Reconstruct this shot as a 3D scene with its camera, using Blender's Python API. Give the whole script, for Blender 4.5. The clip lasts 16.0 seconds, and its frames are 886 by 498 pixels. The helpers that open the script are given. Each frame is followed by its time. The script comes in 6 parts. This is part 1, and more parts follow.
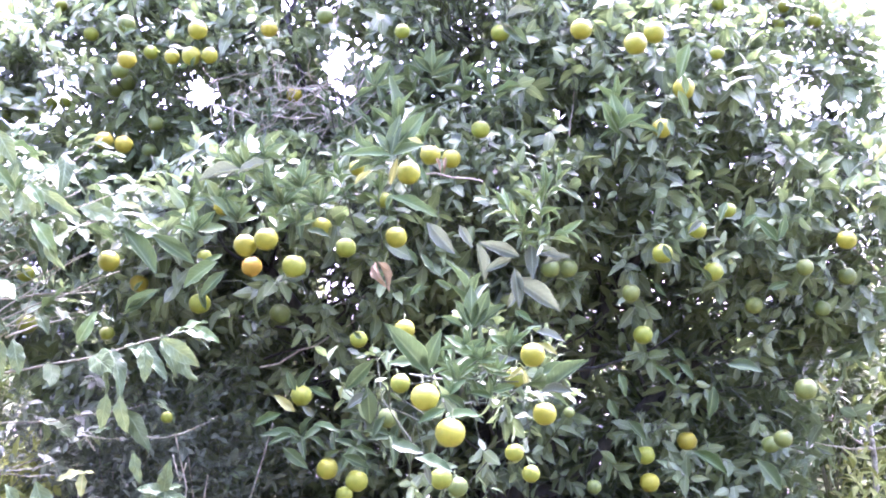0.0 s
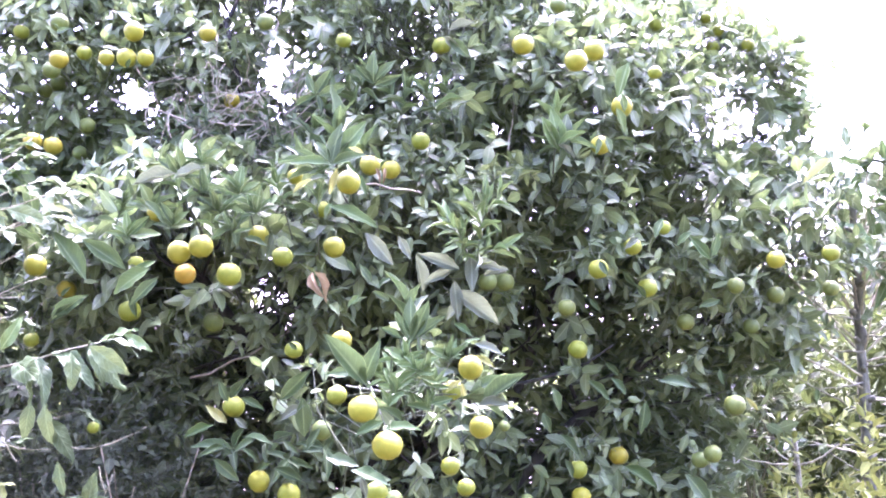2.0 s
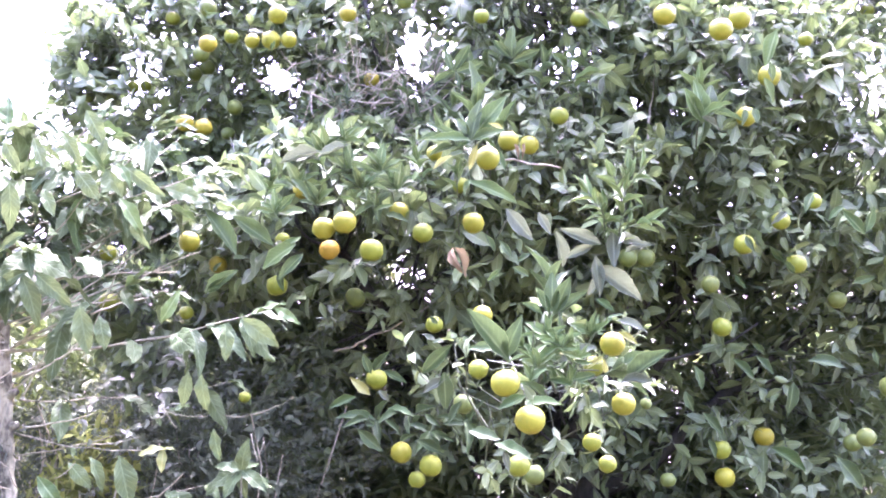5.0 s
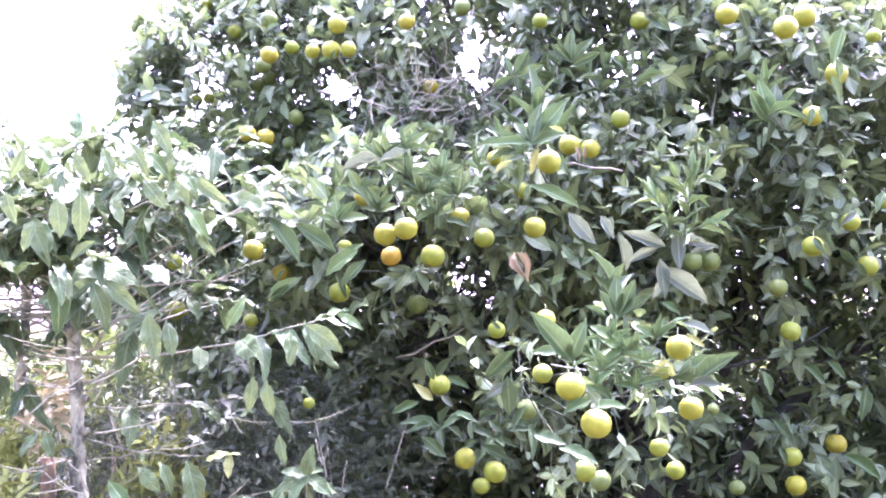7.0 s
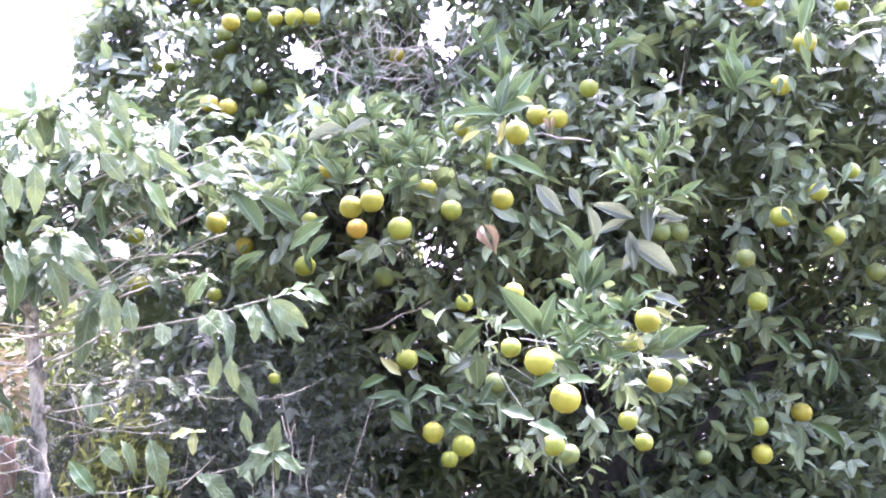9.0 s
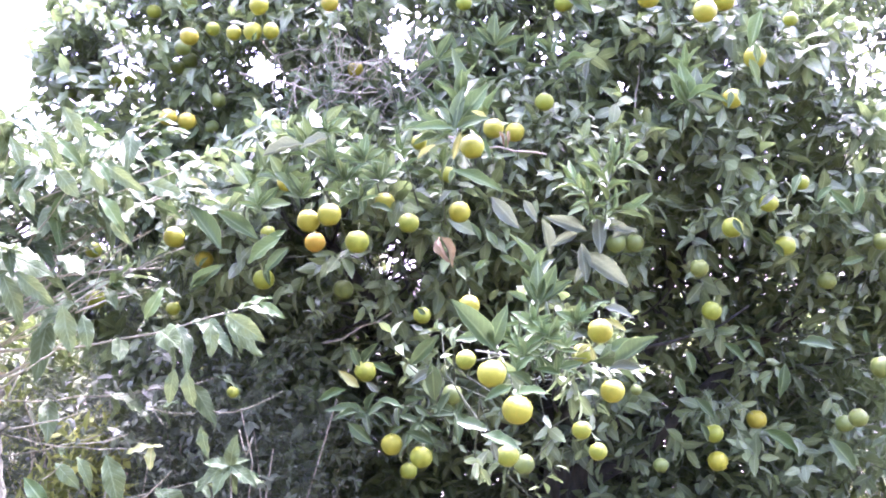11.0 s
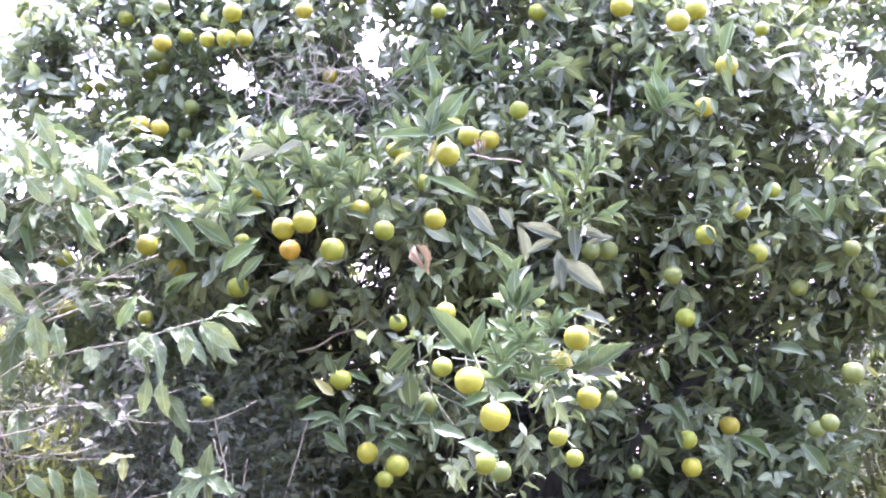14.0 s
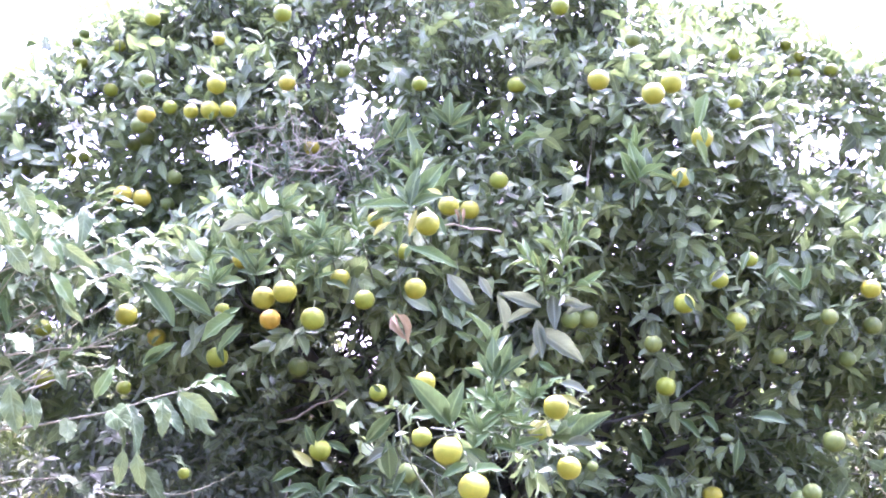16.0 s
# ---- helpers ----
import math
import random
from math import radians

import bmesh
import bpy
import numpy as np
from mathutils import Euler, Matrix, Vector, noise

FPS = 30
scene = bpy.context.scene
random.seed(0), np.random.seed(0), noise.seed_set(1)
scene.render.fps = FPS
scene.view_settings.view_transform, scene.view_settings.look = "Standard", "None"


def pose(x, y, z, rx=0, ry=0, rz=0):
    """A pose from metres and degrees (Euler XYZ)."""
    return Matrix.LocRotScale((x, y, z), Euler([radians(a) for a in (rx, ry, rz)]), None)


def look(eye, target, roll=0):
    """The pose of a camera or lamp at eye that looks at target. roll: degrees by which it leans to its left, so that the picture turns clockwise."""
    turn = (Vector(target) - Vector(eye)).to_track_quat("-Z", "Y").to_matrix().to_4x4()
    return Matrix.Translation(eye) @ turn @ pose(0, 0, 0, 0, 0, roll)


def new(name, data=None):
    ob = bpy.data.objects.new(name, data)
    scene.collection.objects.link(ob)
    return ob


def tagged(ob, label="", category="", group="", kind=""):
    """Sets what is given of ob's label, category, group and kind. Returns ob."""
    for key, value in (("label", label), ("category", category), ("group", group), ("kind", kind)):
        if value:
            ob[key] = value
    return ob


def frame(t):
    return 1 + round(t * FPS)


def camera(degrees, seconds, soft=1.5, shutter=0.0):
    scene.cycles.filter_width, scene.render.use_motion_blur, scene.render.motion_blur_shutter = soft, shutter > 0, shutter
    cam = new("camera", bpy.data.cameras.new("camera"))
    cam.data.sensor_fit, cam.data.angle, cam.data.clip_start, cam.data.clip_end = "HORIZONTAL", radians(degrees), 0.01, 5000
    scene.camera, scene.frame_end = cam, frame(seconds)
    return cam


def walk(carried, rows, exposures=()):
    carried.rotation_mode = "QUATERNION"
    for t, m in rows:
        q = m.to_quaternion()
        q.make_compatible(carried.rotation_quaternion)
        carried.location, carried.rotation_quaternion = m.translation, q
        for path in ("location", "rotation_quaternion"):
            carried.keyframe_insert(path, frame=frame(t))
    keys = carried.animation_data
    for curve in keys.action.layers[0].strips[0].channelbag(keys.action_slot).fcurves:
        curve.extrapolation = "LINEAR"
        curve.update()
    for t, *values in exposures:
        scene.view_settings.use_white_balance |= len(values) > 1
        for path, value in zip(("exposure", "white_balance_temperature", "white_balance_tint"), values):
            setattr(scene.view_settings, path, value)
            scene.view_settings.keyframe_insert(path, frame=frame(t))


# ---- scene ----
cam = camera(48.8, 16.0, soft=1.9)
PATH = [
    (0, (0.028, -0.027, 1.607), (-0.11, 1.955, 1.834), -1.6),
    (0.5, (0.011, -0.028, 1.597), (-0.051, 1.955, 1.854), -3.6),
    (1, (0.014, -0.015, 1.616), (-0.111, 1.968, 1.839), -2.2),
    (1.5, (0.018, -0.012, 1.593), (-0.042, 1.973, 1.829), -1.2),
    (2, (0.004, -0.012, 1.604), (0.007, 1.972, 1.855), -0.9),
    (2.5, (0.014, -0.013, 1.606), (0.0, 1.974, 1.832), -1.5),
    (3, (0.022, -0.017, 1.586), (-0.06, 1.966, 1.83), -0.8),
    (3.5, (-0.013, -0.016, 1.615), (-0.191, 1.968, 1.795), -0.4),
    (4, (-0.022, -0.011, 1.598), (-0.289, 1.962, 1.789), -0.2),
    (6.3, (-0.004, -0.021, 1.606), (-0.268, 1.95, 1.819), -0.1),
    (6.5, (0.001, -0.017, 1.609), (-0.276, 1.953, 1.818), -0.9),
    (7, (-0.032, -0.009, 1.583), (-0.415, 1.94, 1.812), -0.4),
    (7.5, (-0.029, -0.001, 1.596), (-0.418, 1.951, 1.793), -0.8),
    (8, (-0.003, 0.012, 1.589), (-0.357, 1.972, 1.775), -1.3),
    (8.5, (-0.006, 0.028, 1.591), (-0.341, 1.994, 1.745), -1.3),
    (9, (-0.037, 0.032, 1.6), (-0.357, 1.999, 1.764), -0.9),
    (9.5, (-0.002, 0.027, 1.587), (-0.323, 1.993, 1.766), -1.4),
    (10, (0.011, 0.016, 1.597), (-0.297, 1.983, 1.786), -1.5),
    (10.2, (0.013, 0.012, 1.608), (-0.271, 1.983, 1.791), -1.3),
    (12.3, (-0.011, 0.008, 1.602), (-0.223, 1.988, 1.786), -2.1),
    (12.5, (-0.009, 0.009, 1.599), (-0.191, 1.992, 1.789), -1.8),
    (13, (0.005, 0.003, 1.6), (-0.159, 1.988, 1.783), -0.8),
    (13.5, (0.011, 0.012, 1.598), (-0.203, 1.993, 1.768), -1.8),
    (14, (-0.009, 0.01, 1.604), (-0.207, 1.99, 1.802), -1.7),
    (14.5, (0.003, 0.005, 1.601), (-0.199, 1.983, 1.816), -1.6),
    (15, (0.013, 0.011, 1.601), (-0.178, 1.987, 1.84), -1.3),
    (15.5, (0.003, 0.017, 1.602), (-0.173, 1.989, 1.886), -1.8),
    (16, (0.007, -0.003, 1.604), (-0.154, 1.962, 1.94), -1.9),
]
walk(cam, [(t, look(eye, target, roll)) for t, eye, target, roll in PATH], exposures=[(0.0, 5.69, 5040, 69), (1.5, 5.69, 5120, 69), (3.0, 5.69, 5070, 69), (4.0, 5.69, 5240, 69), (6.5, 5.69, 5140, 69), (10.0, 5.69, 5140, 69), (14.0, 5.69, 5220, 69), (16.0, 5.69, 5050, 69)])

# ---- light ----
SUN_EL, SUN_AZ = radians(66), radians(14)   # azimuth clockwise from +y
world = bpy.data.worlds.new("sky")
scene.world = world
world.use_nodes = True
wn = world.node_tree
sky = wn.nodes.new("ShaderNodeTexSky")
sky.sky_type, sky.sun_disc = "NISHITA", False
sky.sun_elevation, sky.sun_rotation = SUN_EL, SUN_AZ
sky.air_density, sky.dust_density, sky.ozone_density = 0.8, 10.0, 0.2
wn.nodes["Background"].inputs["Strength"].default_value = 0.12
wn.links.new(sky.outputs[0], wn.nodes["Background"].inputs["Color"])
sun = new("sun", bpy.data.lights.new("sun", "SUN"))
sun.data.energy, sun.data.angle, sun.data.color = 0.95, radians(1.0), (1.0, 0.95, 0.86)
sun_dir = Vector((math.sin(SUN_AZ) * math.cos(SUN_EL), math.cos(SUN_AZ) * math.cos(SUN_EL), math.sin(SUN_EL)))
sun.matrix_world = look(sun_dir * 30, (0, 0, 0))

# ---- materials ----


def material(name):
    m = bpy.data.materials.new(name)
    m.use_nodes = True
    return m, m.node_tree, m.node_tree.nodes["Principled BSDF"]


def node(nt, kind, **inputs):
    n = nt.nodes.new(kind)
    for k, v in inputs.items():
        n.inputs[k.replace("_", " ")].default_value = v
    return n


def math_node(nt, op, a, b=None):
    n = nt.nodes.new("ShaderNodeMath")
    n.operation = op
    for i, v in enumerate((a, b)):
        if v is None:
            continue
        if isinstance(v, (int, float)):
            n.inputs[i].default_value = v
        else:
            nt.links.new(v, n.inputs[i])
    return n.outputs[0]


def mix_color(nt, fac, a, b):
    n = nt.nodes.new("ShaderNodeMix")
    n.data_type = "RGBA"
    for sock, v in ((n.inputs[0], fac), (n.inputs[6], a), (n.inputs[7], b)):
        if isinstance(v, (int, float)):
            sock.default_value = v
        elif isinstance(v, tuple):
            sock.default_value = (*v, 1)
        else:
            nt.links.new(v, sock)
    return n.outputs[2]


def leaf_material(name, dark, light, glow, rib, rough=0.50, veins=9.0, bump=0.25, through_light=0.24, single=False, gloss=0.5, vein_show=0.22):
    """Leaf with a paler midrib, faint side veins, blotches, a pale thin margin on single leaves that paints in their
    rim light, and light that shines through.
    """
    m, nt, bsdf = material(name)
    uv = nt.nodes.new("ShaderNodeUVMap")
    sep = nt.nodes.new("ShaderNodeSeparateXYZ")
    nt.links.new(uv.outputs[0], sep.inputs[0])
    off = math_node(nt, "ABSOLUTE", math_node(nt, "SUBTRACT", sep.outputs[0], 0.5))
    ribmask = math_node(nt, "SUBTRACT", 1.0, math_node(nt, "MULTIPLY", off, 14.0))
    ribmask = math_node(nt, "MAXIMUM", ribmask, 0.0)
    wave = math_node(nt, "SINE", math_node(nt, "MULTIPLY", math_node(nt, "SUBTRACT", sep.outputs[1], math_node(nt, "MULTIPLY", off, 0.5)), veins * 6.283))
    vein = math_node(nt, "POWER", math_node(nt, "MAXIMUM", wave, 0.0), 4.0)
    if single:
        rnd = nt.nodes.new("ShaderNodeObjectInfo").outputs["Random"]
    else:
        rnd = nt.nodes.new("ShaderNodeNewGeometry").outputs["Random Per Island"]
    geo = nt.nodes.new("ShaderNodeNewGeometry")
    blotch = node(nt, "ShaderNodeTexNoise", Scale=38.0, Detail=4.0, Roughness=0.6)
    nt.links.new(geo.outputs["Position"], blotch.inputs["Vector"])
    broad = node(nt, "ShaderNodeTexNoise", Scale=2.3, Detail=2.0)
    nt.links.new(geo.outputs["Position"], broad.inputs["Vector"])
    f = math_node(nt, "ADD", math_node(nt, "MULTIPLY", rnd, 0.75), math_node(nt, "MULTIPLY", math_node(nt, "SUBTRACT", broad.outputs["Fac"], 0.4), 0.7))
    c = mix_color(nt, f, dark, light)
    spot = math_node(nt, "MULTIPLY", math_node(nt, "SUBTRACT", blotch.outputs["Fac"], 0.5), 1.2)
    spot = math_node(nt, "MAXIMUM", spot, 0.0)
    c = mix_color(nt, spot, c, tuple(v * 1.5 for v in light))
    c = mix_color(nt, math_node(nt, "MULTIPLY", ribmask, 0.7), c, rib)
    c = mix_color(nt, math_node(nt, "MULTIPLY", vein, vein_show), c, rib)
    if single:
        # pale margin; the bright rim light of leaf edges is painted into the colour
        rim_light = math_node(nt, "MINIMUM", math_node(nt, "MAXIMUM", math_node(nt, "MULTIPLY", math_node(nt, "SUBTRACT", off, 0.44), 18.0), 0.0), 1.0)
        c = mix_color(nt, math_node(nt, "MULTIPLY", rim_light, 0.55), c, rib)
    nt.links.new(c, bsdf.inputs["Base Color"])
    ro = math_node(nt, "ADD", math_node(nt, "MULTIPLY", blotch.outputs["Fac"], 0.25), rough - 0.12)
    nt.links.new(ro, bsdf.inputs["Roughness"])
    bsdf.inputs["Specular IOR Level"].default_value = gloss
    height = math_node(nt, "SUBTRACT", math_node(nt, "MULTIPLY", blotch.outputs["Fac"], 0.4), math_node(nt, "ADD", ribmask, math_node(nt, "MULTIPLY", vein, 0.6)))
    b = node(nt, "ShaderNodeBump", Strength=bump, Distance=0.004)
    nt.links.new(height, b.inputs["Height"])
    nt.links.new(b.outputs[0], bsdf.inputs["Normal"])
    tr = node(nt, "ShaderNodeBsdfTranslucent", Color=(*glow, 1))
    ms = node(nt, "ShaderNodeMixShader", Fac=through_light)
    nt.links.new(bsdf.outputs[0], ms.inputs[1])
    nt.links.new(tr.outputs[0], ms.inputs[2])
    nt.links.new(ms.outputs[0], nt.nodes["Material Output"].inputs["Surface"])
    return m


def rough_material(name, a, b, scale, rough=0.85, bump=0.5, dist=0.01, stretch=(1, 1, 1), c=None, contrast=2.6):
    m, nt, bsdf = material(name)
    tc = nt.nodes.new("ShaderNodeNewGeometry")
    mp = nt.nodes.new("ShaderNodeMapping")
    mp.inputs["Scale"].default_value = stretch
    nt.links.new(tc.outputs["Position"], mp.inputs["Vector"])
    n1 = node(nt, "ShaderNodeTexNoise", Scale=scale, Detail=6.0, Roughness=0.65)
    n2 = node(nt, "ShaderNodeTexNoise", Scale=scale * 0.13, Detail=3.0)
    for n in (n1, n2):
        nt.links.new(mp.outputs[0], n.inputs["Vector"])
    fac = math_node(nt, "ADD", math_node(nt, "MULTIPLY", math_node(nt, "SUBTRACT", n1.outputs["Fac"], 0.5), contrast), 0.45)
    col = mix_color(nt, math_node(nt, "MINIMUM", math_node(nt, "MAXIMUM", fac, 0.0), 1.0), a, b)
    if c:
        k = math_node(nt, "MULTIPLY", math_node(nt, "MAXIMUM", math_node(nt, "SUBTRACT", n2.outputs["Fac"], 0.48), 0.0), 5.0)
        col = mix_color(nt, math_node(nt, "MINIMUM", k, 1.0), col, c)
    nt.links.new(col, bsdf.inputs["Base Color"])
    bsdf.inputs["Roughness"].default_value = rough
    bsdf.inputs["Specular IOR Level"].default_value = 0.15
    bp = node(nt, "ShaderNodeBump", Strength=bump, Distance=dist)
    nt.links.new(n1.outputs["Fac"], bp.inputs["Height"])
    nt.links.new(bp.outputs[0], bsdf.inputs["Normal"])
    return m


def peel_material(name, ripe, raw, share):
    """Citrus peel: pores, and a patchy passage from unripe green to ripe colour."""
    m, nt, bsdf = material(name)
    tc = nt.nodes.new("ShaderNodeTexCoord")
    info = nt.nodes.new("ShaderNodeObjectInfo")
    add = nt.nodes.new("ShaderNodeVectorMath")
    nt.links.new(tc.outputs["Object"], add.inputs[0])
    nt.links.new(info.outputs["Random"], add.inputs[1])
    patch = node(nt, "ShaderNodeTexNoise", Scale=14.0, Detail=3.0, Roughness=0.55)
    nt.links.new(add.outputs[0], patch.inputs["Vector"])
    fine = node(nt, "ShaderNodeTexNoise", Scale=120.0, Detail=2.0)
    nt.links.new(tc.outputs["Object"], fine.inputs["Vector"])
    f = math_node(nt, "ADD", math_node(nt, "MULTIPLY", math_node(nt, "SUBTRACT", patch.outputs["Fac"], 0.5), 1.9), share)
    f = math_node(nt, "ADD", f, math_node(nt, "MULTIPLY", math_node(nt, "SUBTRACT", info.outputs["Random"], 0.5), 0.35))
    f = math_node(nt, "MINIMUM", math_node(nt, "MAXIMUM", f, 0.0), 1.0)
    c = mix_color(nt, f, raw, ripe)
    c = mix_color(nt, math_node(nt, "MULTIPLY", fine.outputs["Fac"], 0.25), c, tuple(v * 0.7 for v in ripe))
    nt.links.new(c, bsdf.inputs["Base Color"])
    bsdf.inputs["Roughness"].default_value = 0.5
    bsdf.inputs["Specular IOR Level"].default_value = 0.13
    bsdf.inputs["Subsurface Weight"].default_value = 0.04
    bsdf.inputs["Subsurface Radius"].default_value = (0.01, 0.008, 0.002)
    vor = node(nt, "ShaderNodeTexVoronoi", Scale=420.0)
    nt.links.new(tc.outputs["Object"], vor.inputs["Vector"])
    bp = node(nt, "ShaderNodeBump", Strength=0.18, Distance=0.001)
    nt.links.new(vor.outputs["Distance"], bp.inputs["Height"])
    nt.links.new(bp.outputs[0], bsdf.inputs["Normal"])
    return m


LEAF = leaf_material("citrus_leaf", (0.030, 0.049, 0.015), (0.108, 0.157, 0.046), (0.13, 0.19, 0.05), (0.18, 0.24, 0.10), through_light=0.2, gloss=0.26, rough=0.52)
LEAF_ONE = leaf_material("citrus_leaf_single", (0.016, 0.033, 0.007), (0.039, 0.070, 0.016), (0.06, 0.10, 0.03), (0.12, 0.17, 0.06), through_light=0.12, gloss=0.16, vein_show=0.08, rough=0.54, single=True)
LEAF_YOUNG = leaf_material("citrus_leaf_young", (0.025, 0.055, 0.011), (0.060, 0.102, 0.021), (0.06, 0.10, 0.03), (0.16, 0.22, 0.09), through_light=0.09, rough=0.54, gloss=0.15, vein_show=0.1, single=True)
LEAF_TIP = leaf_material("citrus_leaf_tip", (0.036, 0.064, 0.014), (0.070, 0.111, 0.025), (0.08, 0.12, 0.03), (0.18, 0.24, 0.10), through_light=0.09, rough=0.54, gloss=0.16, vein_show=0.1, single=True)
LEAF_PALE = leaf_material("leaf_underside", (0.043, 0.060, 0.028), (0.070, 0.092, 0.045), (0.10, 0.13, 0.06), (0.16, 0.20, 0.11), through_light=0.12, rough=0.6, gloss=0.16, vein_show=0.12, single=True)
LEAF_YELLOW = leaf_material("leaf_yellowing", (0.110, 0.142, 0.030), (0.165, 0.190, 0.045), (0.18, 0.2, 0.05), (0.26, 0.26, 0.09), rough=0.5, gloss=0.2, through_light=0.15, single=True)
COFFEE = leaf_material("coffee_leaf", (0.024, 0.045, 0.012), (0.064, 0.097, 0.028), (0.09, 0.13, 0.04), (0.11, 0.16, 0.07), through_light=0.13, vein_show=0.3, gloss=0.11, rough=0.56, veins=8.0, bump=0.5, single=True)
WEED = leaf_material("weed_leaf", (0.018, 0.032, 0.008), (0.048, 0.066, 0.015), (0.07, 0.10, 0.02), (0.09, 0.12, 0.035), rough=0.62, gloss=0.07, through_light=0.16)
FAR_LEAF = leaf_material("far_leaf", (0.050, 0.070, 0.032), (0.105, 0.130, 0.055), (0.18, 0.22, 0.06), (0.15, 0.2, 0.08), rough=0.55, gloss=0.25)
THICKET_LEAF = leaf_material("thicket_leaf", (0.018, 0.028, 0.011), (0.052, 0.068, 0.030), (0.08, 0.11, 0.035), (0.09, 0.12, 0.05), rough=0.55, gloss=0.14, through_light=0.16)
DEAD = leaf_material("dead_leaf", (0.175, 0.145, 0.066), (0.26, 0.215, 0.105), (0.12, 0.10, 0.04), (0.17, 0.14, 0.07), rough=0.65, gloss=0.08, single=True)
STRAW = leaf_material("dry_blade", (0.15, 0.135, 0.052), (0.28, 0.255, 0.11), (0.2, 0.18, 0.07), (0.28, 0.25, 0.13), rough=0.65, gloss=0.12, through_light=0.2)
PALE_WEED = leaf_material("pale_weed_leaf", (0.054, 0.082, 0.014), (0.150, 0.180, 0.034), (0.18, 0.21, 0.04), (0.19, 0.21, 0.06), rough=0.62, gloss=0.08, through_light=0.18)
GRASS = leaf_material("grass_blade", (0.055, 0.075, 0.018), (0.13, 0.14, 0.04), (0.15, 0.18, 0.04), (0.13, 0.14, 0.05), rough=0.6, gloss=0.1)
BARK = rough_material("citrus_bark", (0.012, 0.014, 0.008), (0.040, 0.043, 0.027), 30, stretch=(1, 1, 0.3))
GREY_BARK = rough_material("grey_bark", (0.034, 0.040, 0.021), (0.105, 0.116, 0.066), 34, stretch=(1, 1, 0.4), contrast=4.0)
TWIG = rough_material("green_twig", (0.026, 0.038, 0.015), (0.062, 0.078, 0.034), 40, rough=0.6, bump=0.2)
PALE_BARK = rough_material("coffee_bark", (0.045, 0.047, 0.025), (0.24, 0.250, 0.140), 24, stretch=(1, 1, 0.6), bump=1.0, contrast=5.0)
DRY = rough_material("dry_wood", (0.10, 0.106, 0.055), (0.22, 0.225, 0.125), 60, rough=0.8, bump=0.25)
OLD_TWIG = rough_material("dead_twig", (0.105, 0.104, 0.060), (0.27, 0.262, 0.160), 60, rough=0.85, bump=0.25)
CALYX = rough_material("fruit_calyx", (0.10, 0.14, 0.05), (0.20, 0.24, 0.10), 150, rough=0.6, bump=0.3, dist=0.002)
SOIL = rough_material("earth", (0.032, 0.027, 0.017), (0.080, 0.064, 0.042), 9, c=(0.048, 0.062, 0.020), bump=0.8, dist=0.04)
RED_EARTH = rough_material("red_clay", (0.085, 0.066, 0.030), (0.18, 0.135, 0.065), 22, bump=1.0, dist=0.03, stretch=(1, 1, 0.35), contrast=3.5)
PEELS = [
    peel_material("peel_green", (0.094, 0.116, 0.016), (0.052, 0.082, 0.014), 0.25),
    peel_material("peel_turning", (0.122, 0.146, 0.006), (0.074, 0.110, 0.007), 0.5),
    peel_material("peel_yellow", (0.154, 0.157, 0.006), (0.106, 0.134, 0.006), 0.55),
    peel_material("peel_golden", (0.172, 0.152, 0.006), (0.120, 0.134, 0.007), 0.6),
    peel_material("peel_orange", (0.205, 0.142, 0.007), (0.155, 0.135, 0.008), 0.7),
]

# ---- mesh building ----


class Build:
    """Vertices, faces and texture coordinates gathered for one mesh."""

    def __init__(self):
        self.v, self.f, self.uv = [], [], []

    def tube(self, pts, r0, r1, sides=6, wobble=0.0, cap=True, knots=9):
        pts = [Vector(p) for p in pts]
        start, n = len(self.v), len(pts)
        side = None
        for i, p in enumerate(pts):
            d = (pts[min(i + 1, n - 1)] - pts[max(i - 1, 0)]).normalized()
            if side is None:
                side = d.orthogonal().normalized()
            side = (side - d * side.dot(d)).normalized()
            up = d.cross(side)
            k = i / (n - 1)
            r = r0 + (r1 - r0) * k
            for s in range(sides):
                a = 2 * math.pi * s / sides
                rr = r * (1 + wobble * (noise.noise(p * knots + Vector((s * 1.7, 0, 0)))))
                self.v.append(p + (side * math.cos(a) + up * math.sin(a)) * rr)
                self.uv.append((s / sides, k))
        for i in range(n - 1):
            for s in range(sides):
                a, b = start + i * sides + s, start + i * sides + (s + 1) % sides
                self.f.append((a, b, b + sides, a + sides))
        if cap:
            self.f.append(tuple(start + (n - 1) * sides + s for s in range(sides)))
            self.f.append(tuple(start + s for s in reversed(range(sides))))

    def mesh(self, name, mat):
        me = bpy.data.meshes.new(name)
        me.from_pydata([tuple(v) for v in self.v], [], self.f)
        lay = me.uv_layers.new(name="UVMap")
        idx = np.empty(len(me.loops), dtype=np.int32)
        me.loops.foreach_get("vertex_index", idx)
        lay.data.foreach_set("uv", np.array(self.uv, dtype=np.float32)[idx].ravel())
        me.polygons.foreach_set("use_smooth", [True] * len(me.polygons))
        me.materials.append(mat)
        return me


def bend(a, b, sag=0.0, n=6, jitter=0.0, rng=random):
    """A line from a to b that sags (or rises) in the middle and wanders."""
    a, b = Vector(a), Vector(b)
    out = []
    for i in range(n + 1):
        k = i / n
        p = a.lerp(b, k) + Vector((0, 0, -sag * 4 * k * (1 - k)))
        if 0 < i < n:
            p += Vector((rng.uniform(-1, 1), rng.uniform(-1, 1), rng.uniform(-1, 1))) * jitter
        out.append(p)
    return out


